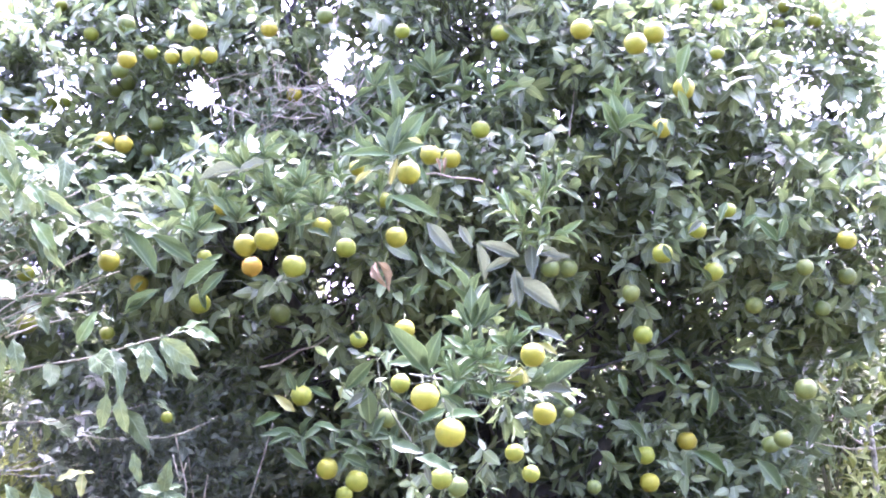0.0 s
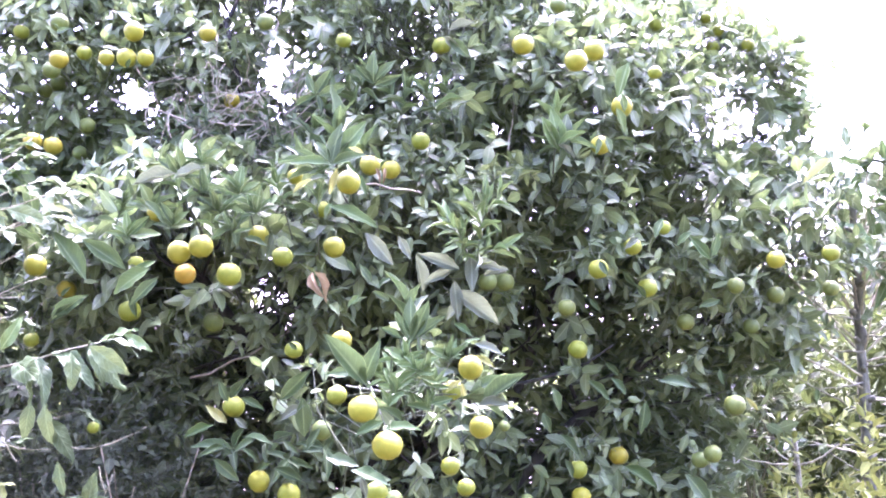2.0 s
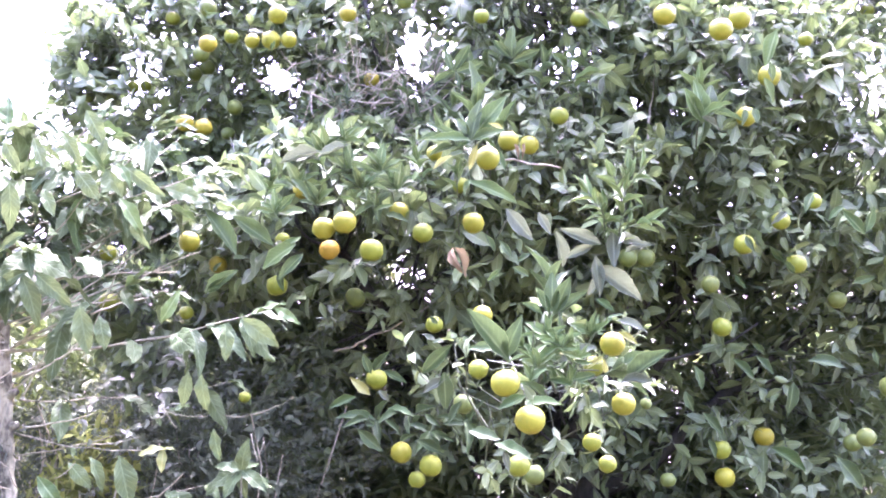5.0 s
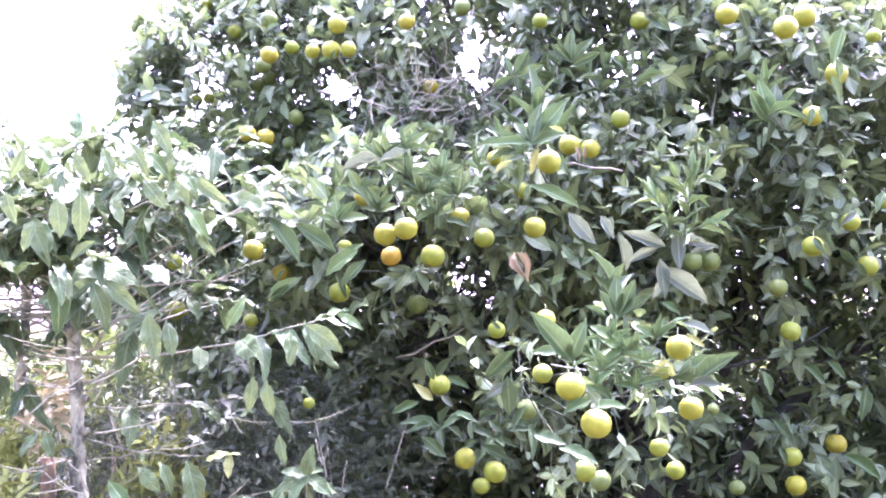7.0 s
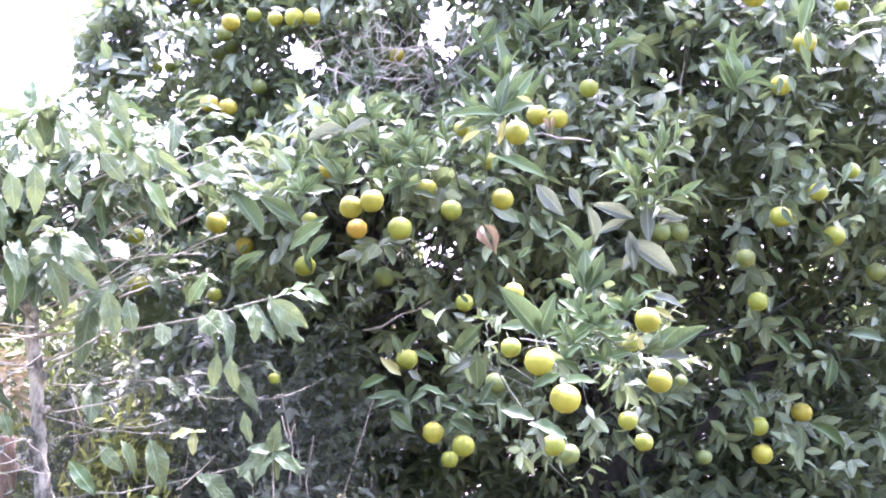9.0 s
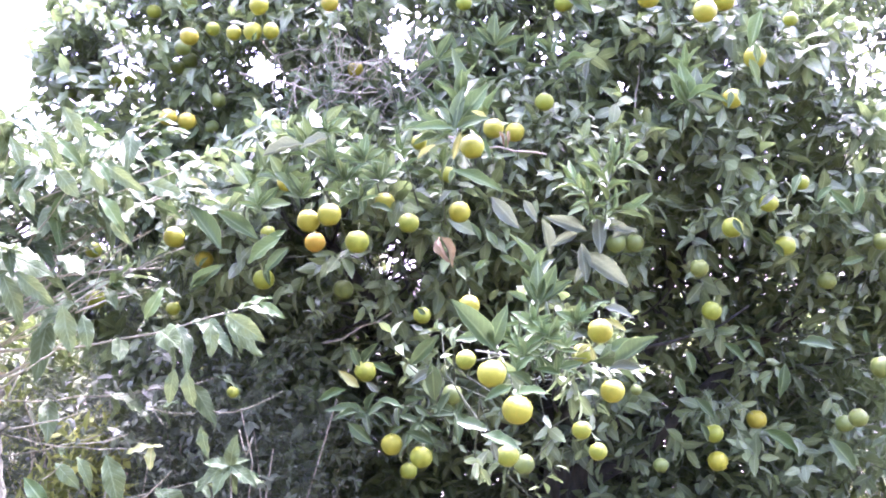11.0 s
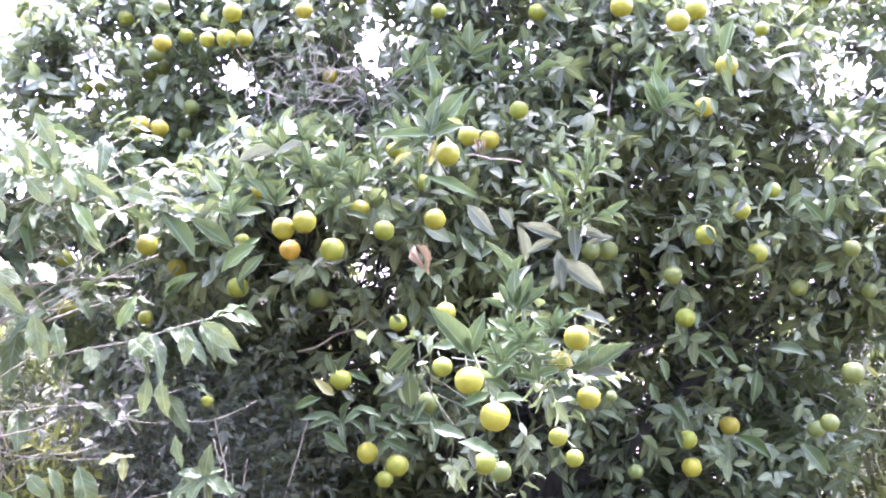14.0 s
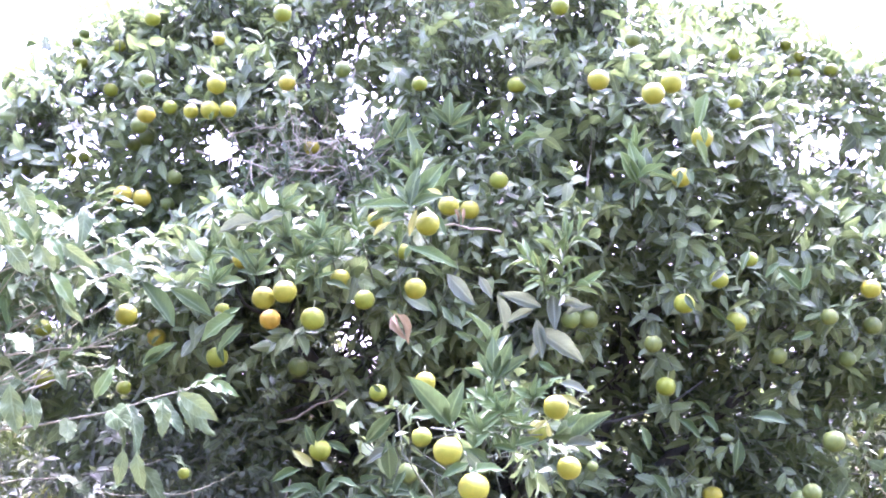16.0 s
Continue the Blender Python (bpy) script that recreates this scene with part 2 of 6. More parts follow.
def part(name, me, parent, label="", m=None, kind=""):
    ob = new(name, me)
    ob.parent = parent
    base = Matrix.Translation(-parent.location) if parent.parent is None else Matrix()
    ob.matrix_basis = base @ m if m is not None else base
    return tagged(ob, label=label, kind=kind)


def thing(name, loc, label, category, group="", kind=""):
    ob = new(name)
    ob.location, ob.empty_display_size = loc, 0.1
    return tagged(ob, label=label, category=category, group=group, kind=kind)

# ---- leaves ----


def leaf_shape(width, fold, curl, ripple=0.0, rows=7, tip=1.0, twist=0.0, phase=0.0, corrugate=0.0, cols=1, lip=0.0):
    """One leaf of length 1 along y with its upper side to +z: points, triangles, texture coordinates. cols: strips on each side of the midrib; lip: how far the margin turns up."""
    v, uv, f = [(0, -0.09, 0.0)], [(0.5, 0.0)], []
    n = 2 * cols + 1
    for i in range(1, rows):
        k = i / rows
        w = width * (math.sin(math.pi * k ** 0.84) ** 0.82) * (1.06 - 0.30 * k * tip)
        drop = -curl * k * k
        tw = twist * k
        for c in range(n):
            s = c / cols - 1
            a = abs(s)
            rip = ripple * math.sin(k * 15 + phase + s) * a + corrugate * (1 if i % 2 else -1) * (1 - a)
            x = s * w * math.cos(fold) * (1 - 0.5 * lip * a * a)
            z = a * w * math.sin(fold) * (1.25 - 0.25 * a) + lip * w * a ** 3 + drop + rip
            v.append((x * math.cos(tw) - z * math.sin(tw) * 0.3, k, z + x * math.sin(tw)))
            uv.append((0.5 + 0.5 * s, k))
    v.append((0, 1.0, -curl))
    uv.append((0.5, 1.0))
    f += [(0, c + 2, c + 1) for c in range(n - 1)]
    for i in range(rows - 2):
        for c in range(n - 1):
            p = 1 + n * i + c
            f += [(p, p + 1, p + 1 + n), (p, p + 1 + n, p + n)]
    e, last = len(v) - 1, 1 + n * (rows - 2)
    f += [(last + c, last + c + 1, e) for c in range(n - 1)]
    return np.array(v, dtype=np.float32), np.array(f, dtype=np.int32), np.array(uv, dtype=np.float32)


lrng = random.Random(5)
CITRUS = [leaf_shape(lrng.uniform(0.22, 0.30), lrng.uniform(0.15, 0.75), lrng.uniform(-0.05, 0.42), lrng.uniform(0.005, 0.03), rows=6, twist=lrng.uniform(-0.6, 0.6), phase=i) for i in range(12)]
BROAD = [leaf_shape(lrng.uniform(0.20, 0.26), lrng.uniform(0.05, 0.5), lrng.uniform(0.15, 0.6), 0.05, rows=13, tip=0.6, twist=lrng.uniform(-0.5, 0.5), phase=i, corrugate=0.02, cols=2, lip=lrng.uniform(-0.2, 0.3)) for i in range(9)]
NARROW = [leaf_shape(lrng.uniform(0.13, 0.19), lrng.uniform(0.2, 0.8), lrng.uniform(0.0, 0.35), 0.015, twist=lrng.uniform(-0.6, 0.6), phase=i) for i in range(6)]
FINE = [leaf_shape(lrng.uniform(0.19, 0.26), lrng.uniform(0.15, 0.7), lrng.uniform(-0.05, 0.35), 0.02, rows=10, twist=lrng.uniform(-0.5, 0.5), phase=i, cols=2, lip=lrng.uniform(0.1, 0.5)) for i in range(10)]
WIDE = [leaf_shape(lrng.uniform(0.23, 0.29), lrng.uniform(0.15, 0.6), lrng.uniform(-0.1, 0.30), 0.03, rows=11, tip=0.8, twist=lrng.uniform(-0.45, 0.45), phase=i, cols=2, lip=lrng.uniform(0.2, 0.6)) for i in range(6)]
SLENDER = [leaf_shape(lrng.uniform(0.15, 0.20), lrng.uniform(0.2, 0.8), lrng.uniform(-0.1, 0.35), 0.02, rows=10, twist=lrng.uniform(-0.6, 0.6), phase=i, cols=2, lip=lrng.uniform(0.1, 0.5)) for i in range(6)]
COARSE = [leaf_shape(lrng.uniform(0.20, 0.27), lrng.uniform(0.2, 0.7), lrng.uniform(0, 0.4), 0.01, rows=4, twist=lrng.uniform(-0.5, 0.5), phase=i) for i in range(8)]
BLADE = [leaf_shape(0.035, 0.3, c, rows=4, twist=0.5) for c in (0.1, 0.4, 0.8)]


def leaf_mesh(name, shape, mat):
    v, f, uv = shape
    b = Build()
    b.v, b.f, b.uv = [tuple(p) for p in v.tolist()], [tuple(t) for t in f.tolist()], uv.tolist()
    return b.mesh(name, mat)


def joined_leaves(name, shapes, mats_list, mat, origin):
    """Many leaves in one mesh; mats_list holds 4 x 4 poses."""
    vs, fs, us, base = [], [], [], 0
    arr = np.array([np.array(m, dtype=np.float32) for m in mats_list])
    pick = np.random.RandomState(len(mats_list)).randint(0, len(shapes), len(arr))
    for k, (v, f, uv) in enumerate(shapes):
        mm = arr[pick == k]
        if not len(mm):
            continue
        pts = np.einsum("nij,vj->nvi", mm[:, :3, :3], v) + mm[:, None, :3, 3]
        vs.append(pts.reshape(-1, 3))
        fs.append((f[None] + (np.arange(len(mm)) * len(v))[:, None, None] + base).reshape(-1, 3))
        us.append(np.tile(uv, (len(mm), 1)))
        base += len(mm) * len(v)
    v, f, uv = np.concatenate(vs), np.concatenate(fs), np.concatenate(us)
    v = v - np.array(origin, dtype=np.float32)
    me = bpy.data.meshes.new(name)
    me.vertices.add(len(v))
    me.vertices.foreach_set("co", v.ravel())
    me.loops.add(f.size)
    me.loops.foreach_set("vertex_index", f.ravel())
    me.polygons.add(len(f))
    me.polygons.foreach_set("loop_start", np.arange(0, f.size, 3, dtype=np.int32))
    me.polygons.foreach_set("use_smooth", np.ones(len(f), dtype=bool))
    lay = me.uv_layers.new(name="UVMap")
    lay.data.foreach_set("uv", uv[f.ravel()].ravel().astype(np.float32))
    me.update()
    me.materials.append(mat)
    return me


def leaf_pose(p, along, upper, size):
    """A pose that lays a leaf from p along a direction, its upper side towards another."""
    y = Vector(along).normalized()
    z = Vector(upper) - y * y.dot(Vector(upper))
    z = z.normalized() if z.length > 1e-4 else y.orthogonal().normalized()
    x = y.cross(z)
    m = Matrix((x, y, z)).transposed().to_4x4() @ Matrix.Diagonal((size, size, size, 1))
    m.translation = p
    return m


def whorl(tip, axis, n, size, rng, stem=0.13, open_deg=(25, 85), droop=0.15):
    """Leaves set spirally round the last stretch of a twig, opening outwards from its tip."""
    axis = Vector(axis).normalized()
    side = axis.orthogonal().normalized()
    other = axis.cross(side)
    out, turn = [], rng.uniform(0, 6.28)
    for i in range(n):
        k = i / max(1, n - 1)
        a = turn + i * 2.4 + rng.uniform(-0.3, 0.3)
        ring = side * math.cos(a) + other * math.sin(a)
        o = radians(open_deg[0] + (open_deg[1] - open_deg[0]) * k + rng.uniform(-14, 14))
        d = axis * math.cos(o) + ring * math.sin(o) + Vector((0, 0, -droop * rng.random() * (0.4 + k)))
        upper = axis * 1.0 - ring * 0.25 + Vector((0, 0, 0.55)) + Vector((rng.uniform(-1, 1), rng.uniform(-1, 1), rng.uniform(-1, 1))) * 0.5
        s = size * (0.62 + 0.5 * math.sin(math.pi * min(1, k * 0.8 + 0.15))) * rng.uniform(0.8, 1.15)
        out.append(leaf_pose(Vector(tip) - axis * (stem * k), d, upper, s))
    return out

# ---- ground ----


def build_ground():
    b = Build()
    rings = [0.0, 1.5, 3, 4.5, 6, 8, 10, 13, 17, 23, 32, 50, 90, 180, 400, 900]
    seg = 64
    b.v.append((0, 4, 0))
    b.uv.append((0, 0))
    for r in rings[1:]:
        for s in range(seg):
            a = 2 * math.pi * s / seg
            x, y = r * math.cos(a), 4 + r * math.sin(a)
            h = 0.10 * noise.noise(Vector((x * 0.25, y * 0.25, 0))) * min(1, r / 3)
            b.v.append((x, y, h - 0.02 * (r < 5)))
            b.uv.append((x, y))
    for s in range(seg):
        b.f.append((0, 1 + s, 1 + (s + 1) % seg))
    for i in range(len(rings) - 2):
        for s in range(seg):
            p, q = 1 + i * seg + s, 1 + i * seg + (s + 1) % seg
            b.f.append((p, p + seg, q + seg, q))
    ob = new("ground", b.mesh("ground", SOIL))
    return tagged(ob, label="brown earth ground with patches of green growth", category="ground", kind="structure")


build_ground()

# ---- orange tree ----
TREE = (-0.15, 4.65, 0.0)
tree = thing("orange_tree", TREE, "dense dark green orange tree laden with ripening fruit", "tree")
# lobes of the crown: centre, half axes
LOBES = [
    ((-0.62, 4.85, 2.45), (1.62, 1.20, 1.95)),
    ((0.55, 4.80, 2.00), (1.15, 1.26, 1.62)),
    ((1.38, 4.55, 2.90), (0.42, 0.45, 0.44)),
    ((-0.18, 3.10, 1.51), (0.41, 0.72, 0.34)),
    ((-0.85, 3.75, 2.05), (0.75, 0.62, 0.46)),
    ((1.15, 4.40, 2.12), (0.66, 0.70, 0.62)),
    ((-1.66, 4.40, 2.88), (0.84, 0.60, 0.80)),
    ((0.09, 3.80, 1.90), (0.15, 0.30, 0.20)),
    ((-0.15, 4.60, 3.65), (0.85, 0.85, 0.90)),
    ((-0.02, 3.75, 2.17), (0.42, 0.40, 0.46)),
    ((-0.15, 4.05, 2.85), (0.50, 0.48, 0.50)),
    ((0.62, 4.15, 2.75), (0.58, 0.55, 0.48)),
    ((-1.00, 4.20, 2.95), (0.48, 0.45, 0.42)),
    ((-0.85, 4.40, 3.22), (0.62, 0.45, 0.42)),
    ((-0.55, 4.10, 2.72), (0.34, 0.32, 0.34)),
    ((-0.98, 4.15, 2.58), (0.52, 0.32, 0.34)),
    ((-0.75, 4.35, 1.62), (0.70, 0.55, 0.45)),
    ((-1.55, 4.30, 1.45), (0.58, 0.50, 0.65)),
    ((-2.00, 4.25, 1.95), (0.40, 0.40, 0.50)),
    ((1.02, 4.60, 3.12), (0.48, 0.50, 0.46)),
    ((-1.55, 4.45, 2.75), (0.62, 0.50, 0.62)),
    ((-1.45, 4.60, 3.35), (0.70, 0.50, 0.45)),
    ((-1.90, 4.70, 1.85), (0.52, 0.40, 0.60)),
]
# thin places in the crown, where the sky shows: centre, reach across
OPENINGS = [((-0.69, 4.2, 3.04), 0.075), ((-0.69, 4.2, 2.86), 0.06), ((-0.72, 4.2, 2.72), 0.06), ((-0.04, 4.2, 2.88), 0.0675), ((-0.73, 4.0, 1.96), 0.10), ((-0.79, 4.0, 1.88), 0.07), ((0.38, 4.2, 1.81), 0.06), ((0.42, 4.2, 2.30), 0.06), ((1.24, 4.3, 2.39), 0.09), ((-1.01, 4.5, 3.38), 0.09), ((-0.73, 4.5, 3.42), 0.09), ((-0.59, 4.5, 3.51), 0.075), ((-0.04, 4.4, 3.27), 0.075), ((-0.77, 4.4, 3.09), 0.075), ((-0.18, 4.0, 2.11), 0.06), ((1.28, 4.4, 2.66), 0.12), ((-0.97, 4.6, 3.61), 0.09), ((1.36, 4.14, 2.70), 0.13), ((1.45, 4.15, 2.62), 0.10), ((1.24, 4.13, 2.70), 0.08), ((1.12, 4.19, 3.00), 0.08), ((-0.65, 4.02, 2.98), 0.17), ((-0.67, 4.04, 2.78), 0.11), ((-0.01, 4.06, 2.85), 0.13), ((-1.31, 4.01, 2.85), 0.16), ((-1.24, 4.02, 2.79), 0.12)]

# deep hollows between the boughs, where the shaded inside shows: centre, reach across
HOLLOWS = [((0.39, 4.0, 2.03), 0.09), ((0.40, 4.0, 1.76), 0.12), ((0.34, 4.0, 1.52), 0.13), ((-1.14, 4.0, 1.77), 0.11), ((-1.09, 4.0, 1.53), 0.13), ((-1.0, 4.0, 1.24), 0.16), ((-0.80, 4.0, 1.03), 0.20), ((-0.45, 4.0, 1.04), 0.20), ((-0.14, 4.0, 1.02), 0.16), ((0.24, 4.0, 1.06), 0.13), ((0.76, 4.0, 1.58), 0.11), ((-0.83, 3.9, 1.65), 0.10), ((-0.14, 3.7, 2.24), 0.07), ((-0.23, 3.5, 1.84), 0.08), ((0.96, 4.0, 1.45), 0.11), ((0.81, 4.0, 1.86), 0.09), ((1.18, 4.1, 1.70), 0.11), ((1.33, 4.2, 1.95), 0.09)]

FRUIT = []


def orange(x, y, z, size, ripe):
    FRUIT.append((x, y, z, size, ripe))


orange(-2.072, 4.275, 3.425, 0.052, 0.3)
orange(-2.032, 4.276, 3.465, 0.057, 0.4)
orange(-2.025, 4.241, 3.304, 0.061, 0.7)
orange(-1.783, 4.105, 3.319, 0.064, 0.6)
orange(-1.763, 3.982, 3.065, 0.065, 0.6)
orange(-1.550, 3.904, 3.352, 0.072, 0.7)
orange(-1.166, 3.636, 3.124, 0.052, 1)
orange(-0.896, 3.598, 3.197, 0.073, 0.5)
orange(0.196, 3.559, 3.134, 0.070, 0.7)
orange(0.924, 3.968, 3.048, 0.057, 0.7)
orange(1.225, 4.277, 3.189, 0.054, 0.8)
orange(1.252, 4.284, 3.057, 0.060, 0.6)
orange(1.282, 4.281, 3.133, 0.055, 0.8)
orange(1.413, 4.288, 3.061, 0.065, 0.6)
orange(-2.289, 4.256, 2.799, 0.052, 0.4)
orange(-2.168, 4.247, 2.801, 0.054, 0.4)
orange(-2.060, 4.234, 2.834, 0.059, 0.6)
orange(-2.006, 4.253, 2.842, 0.057, 0.6)
orange(-1.670, 4.021, 2.819, 0.067, 0.2)
orange(-1.620, 4.037, 2.852, 0.072, 0.2)
orange(-1.557, 3.801, 2.836, 0.073, 0.4)
orange(-1.482, 3.686, 2.843, 0.075, 1.5)
orange(-1.468, 3.641, 2.976, 0.070, 0.3)
orange(-1.434, 3.822, 2.914, 0.062, 0.6)
orange(-1.430, 3.870, 2.623, 0.067, 0.4)
orange(-1.288, 3.663, 2.838, 0.061, 1)
orange(-1.206, 3.652, 2.834, 0.076, 1)
orange(-1.179, 3.648, 2.937, 0.076, 1.2)
orange(-1.132, 3.651, 2.831, 0.065, 1)
orange(-0.897, 3.671, 2.934, 0.068, 1.5)
orange(-0.835, 3.836, 2.708, 0.067, 1.3)
orange(-0.664, 3.631, 2.962, 0.067, 0.3)
orange(-0.354, 3.563, 2.859, 0.060, 0.8)
orange(0.016, 3.718, 2.884, 0.073, 0.5)
orange(0.314, 3.456, 2.795, 0.080, 1)
orange(0.466, 3.591, 2.996, 0.062, 0.3)
orange(0.484, 3.291, 2.677, 0.080, 1)
orange(0.583, 3.497, 2.782, 0.079, 1)
orange(0.806, 3.497, 2.694, 0.052, 0.6)
orange(-1.572, 3.686, 2.517, 0.073, 1.4)
orange(-1.500, 3.705, 2.501, 0.073, 1.4)
orange(-1.484, 3.942, 2.528, 0.062, 0.2)
orange(-0.496, 3.299, 2.283, 0.057, 0.9)
orange(-0.239, 3.307, 2.320, 0.073, 1)
orange(-0.172, 3.411, 2.325, 0.069, 1)
orange(-0.065, 3.439, 2.434, 0.068, 0.5)
orange(0.592, 3.494, 2.422, 0.073, 1)
orange(0.683, 3.526, 2.575, 0.080, 0.9)
orange(-1.806, 3.535, 1.979, 0.068, 0.5)
orange(-1.338, 3.192, 1.976, 0.074, 1.1)
orange(-1.288, 3.336, 1.908, 0.068, 1.4)
orange(-1.030, 3.217, 1.822, 0.074, 0.6)
orange(-1.003, 3.184, 1.976, 0.052, 0.7)
orange(-0.932, 3.173, 2.144, 0.066, 1.5)
orange(-0.820, 3.109, 1.931, 0.068, 1.8)
orange(-0.808, 2.987, 1.987, 0.073, 1)
orange(-0.734, 2.959, 2.000, 0.075, 1)
orange(-0.658, 3.011, 1.917, 0.077, 0.7)
orange(-0.598, 3.174, 2.063, 0.068, 0.9)
orange(-0.508, 3.105, 1.981, 0.068, 0.8)
orange(-0.404, 3.296, 2.166, 0.059, 0.5)
orange(-0.351, 3.191, 2.021, 0.072, 1)
orange(-0.280, 2.949, 2.190, 0.075, 1)
orange(0.168, 3.502, 1.927, 0.069, 0.4)
orange(0.237, 3.593, 1.933, 0.071, 0.4)
orange(0.454, 3.520, 1.830, 0.065, 0.4)
orange(0.558, 3.424, 1.958, 0.072, 0.7)
orange(0.690, 3.463, 2.042, 0.064, 0.6)
orange(0.759, 3.571, 1.901, 0.074, 0.8)
orange(0.815, 3.524, 2.118, 0.057, 0.8)
orange(1.124, 3.703, 1.916, 0.065, 0.4)
orange(1.293, 3.731, 2.016, 0.073, 0.9)
orange(1.344, 3.910, 1.893, 0.072, 0.3)
orange(1.493, 3.696, 2.035, 0.068, 0.8)
orange(1.575, 3.926, 1.918, 0.068, 0.3)
orange(-1.742, 3.429, 1.784, 0.077, 0.5)
orange(-1.389, 3.306, 1.735, 0.052, 0.5)
orange(-0.807, 3.442, 1.791, 0.076, 0.3)
orange(-0.648, 3.053, 1.510, 0.069, 0.6)
orange(-0.472, 3.115, 1.683, 0.058, 0.8)
orange(-0.345, 2.821, 1.446, 0.059, 0.3)
orange(-0.286, 2.788, 1.699, 0.061, 1.0)
orange(-0.277, 2.580, 1.550, 0.054, 0.8)
orange(-0.183, 2.263, 1.524, 0.068, 0.9)
orange(-0.127, 2.274, 1.440, 0.071, 1)
orange(0.028, 2.699, 1.556, 0.058, 0.7)
orange(0.078, 2.674, 1.616, 0.068, 0.95)
orange(0.104, 2.665, 1.456, 0.065, 0.9)
orange(0.193, 3.117, 1.433, 0.036, 0.3)
orange(0.491, 3.536, 1.679, 0.070, 0.8)
orange(0.956, 3.823, 1.786, 0.071, 0.4)
orange(1.053, 3.551, 1.471, 0.078, 0.4)
orange(1.242, 3.922, 1.769, 0.068, 0.3)
orange(-0.561, 3.016, 1.285, 0.066, 1)
orange(-0.540, 3.191, 1.181, 0.057, 0.5)
orange(-0.463, 2.973, 1.251, 0.069, 0.8)
orange(-0.166, 2.467, 1.313, 0.057, 0.6)
orange(-0.135, 2.623, 1.272, 0.055, 0.3)
orange(0.019, 2.682, 1.353, 0.052, 0.8)
orange(0.063, 2.813, 1.281, 0.052, 0.6)
orange(0.298, 3.608, 1.138, 0.056, 0.3)
orange(0.500, 3.711, 1.237, 0.071, 0.8)
orange(0.512, 3.725, 1.136, 0.073, 1.1)
orange(0.690, 3.918, 1.268, 0.077, 1.4)
orange(0.961, 3.720, 1.265, 0.067, 0.3)
orange(0.974, 3.589, 1.297, 0.066, 0.4)
orange(-1.075, 3.033, 1.453, 0.038, 0.6)


def inside(p, lobe, grow=0.0):
    c, r = lobe
    return math.sqrt(sum(((p[i] - c[i]) / (r[i] + grow)) ** 2 for i in range(3)))


PROUD = []


def proud(base, along, upper, size, kind):
    """A single leaf that stands proud of the crown: where its stalk is, which way it points and faces, its length and its kind."""
    PROUD.append((Vector(base), along, upper, size, kind))


SPRIGS = []


def sprig(tip, axis, n, size, stem, seed):
    """A young shoot of slender leaves that stands proud of the crown."""
    rng, axis = random.Random(seed), Vector(axis).normalized()
    SPRIGS.append((Vector(tip), axis, stem))
    for i, m in enumerate(whorl(tip, axis, n, size, rng, stem, (12, 78), 0.1)):
        proud(m.translation, m.col[1].xyz, m.col[2].xyz, m.col[1].xyz.length, "SLIM_TIP" if i % 3 == 0 else "SLIM")


# grey leaves under the upright shoot in the middle
proud((0.041, 2.677, 1.822), (0.82, 0.01, -0.57), (-0.32, -1.00, 0.49), 0.150, "PALE")
proud((0.038, 2.674, 1.847), (0.09, -0.14, -0.99), (0.03, -1.00, 0.34), 0.104, "PALE")
proud((0.086, 2.667, 1.918), (0.01, -0.15, -0.99), (-0.02, -0.99, 0.15), 0.102, "PALE")
proud((0.045, 2.669, 1.890), (-0.92, -0.16, 0.37), (-0.40, -0.99, 0.18), 0.112, "PALE")
proud((0.026, 2.669, 1.881), (-0.91, -0.10, -0.39), (0.29, -0.99, 0.20), 0.080, "PALE")
proud((0.092, 2.669, 1.904), (0.93, -0.15, -0.32), (0.09, -0.99, 0.61), 0.084, "PALE")
proud((0.059, 2.681, 1.799), (-0.72, 0.04, -0.69), (-0.11, -1.00, 0.66), 0.068, "PALE")
proud((0.093, 2.597, 1.675), (0.92, -0.30, -0.24), (0.30, -1.00, 0.66), 0.078, "PALE")
proud((0.038, 2.588, 1.730), (0.80, -0.32, -0.52), (-0.35, -1.00, 0.65), 0.056, "YOUNG")

# leaves of the upright shoot in the middle
sprig((0.125, 2.62, 2.075), (0.15, -0.2, 1), 17, 0.078, 0.20, 1)
sprig((0.165, 2.62, 2.085), (0.55, -0.3, 0.75), 8, 0.070, 0.12, 2)
sprig((0.085, 2.62, 2.075), (-0.35, -0.3, 0.9), 8, 0.056, 0.08, 3)
sprig((0.015, 2.61, 2.030), (-0.5, -0.35, 0.75), 12, 0.068, 0.13, 4)
sprig((0.175, 2.62, 1.940), (0.7, -0.45, 0.15), 7, 0.080, 0.10, 5)
sprig((0.055, 2.60, 1.985), (-0.1, -0.7, 0.6), 8, 0.066, 0.12, 6)

# bright whorls in the middle
proud((-0.662, 2.851, 2.093), (-0.87, -0.48, -0.10), (0.45, -0.96, 0.72), 0.050, "LONG")
proud((-0.664, 2.852, 2.086), (-0.90, -0.29, 0.33), (0.25, -0.96, 0.52), 0.062, "TIP")
proud((-0.654, 2.854, 2.084), (-0.65, -0.37, 0.66), (0.38, -0.96, 0.56), 0.083, "LONG")
proud((-0.661, 2.852, 2.095), (-0.13, -0.53, 0.84), (0.12, -0.96, 0.48), 0.070, "TIP")
proud((-0.654, 2.852, 2.099), (-0.39, -0.33, 0.86), (0.04, -0.96, 0.68), 0.073, "LONG")
proud((-0.657, 2.853, 2.090), (0.34, -0.45, 0.83), (0.07, -0.96, 0.51), 0.070, "LONG")
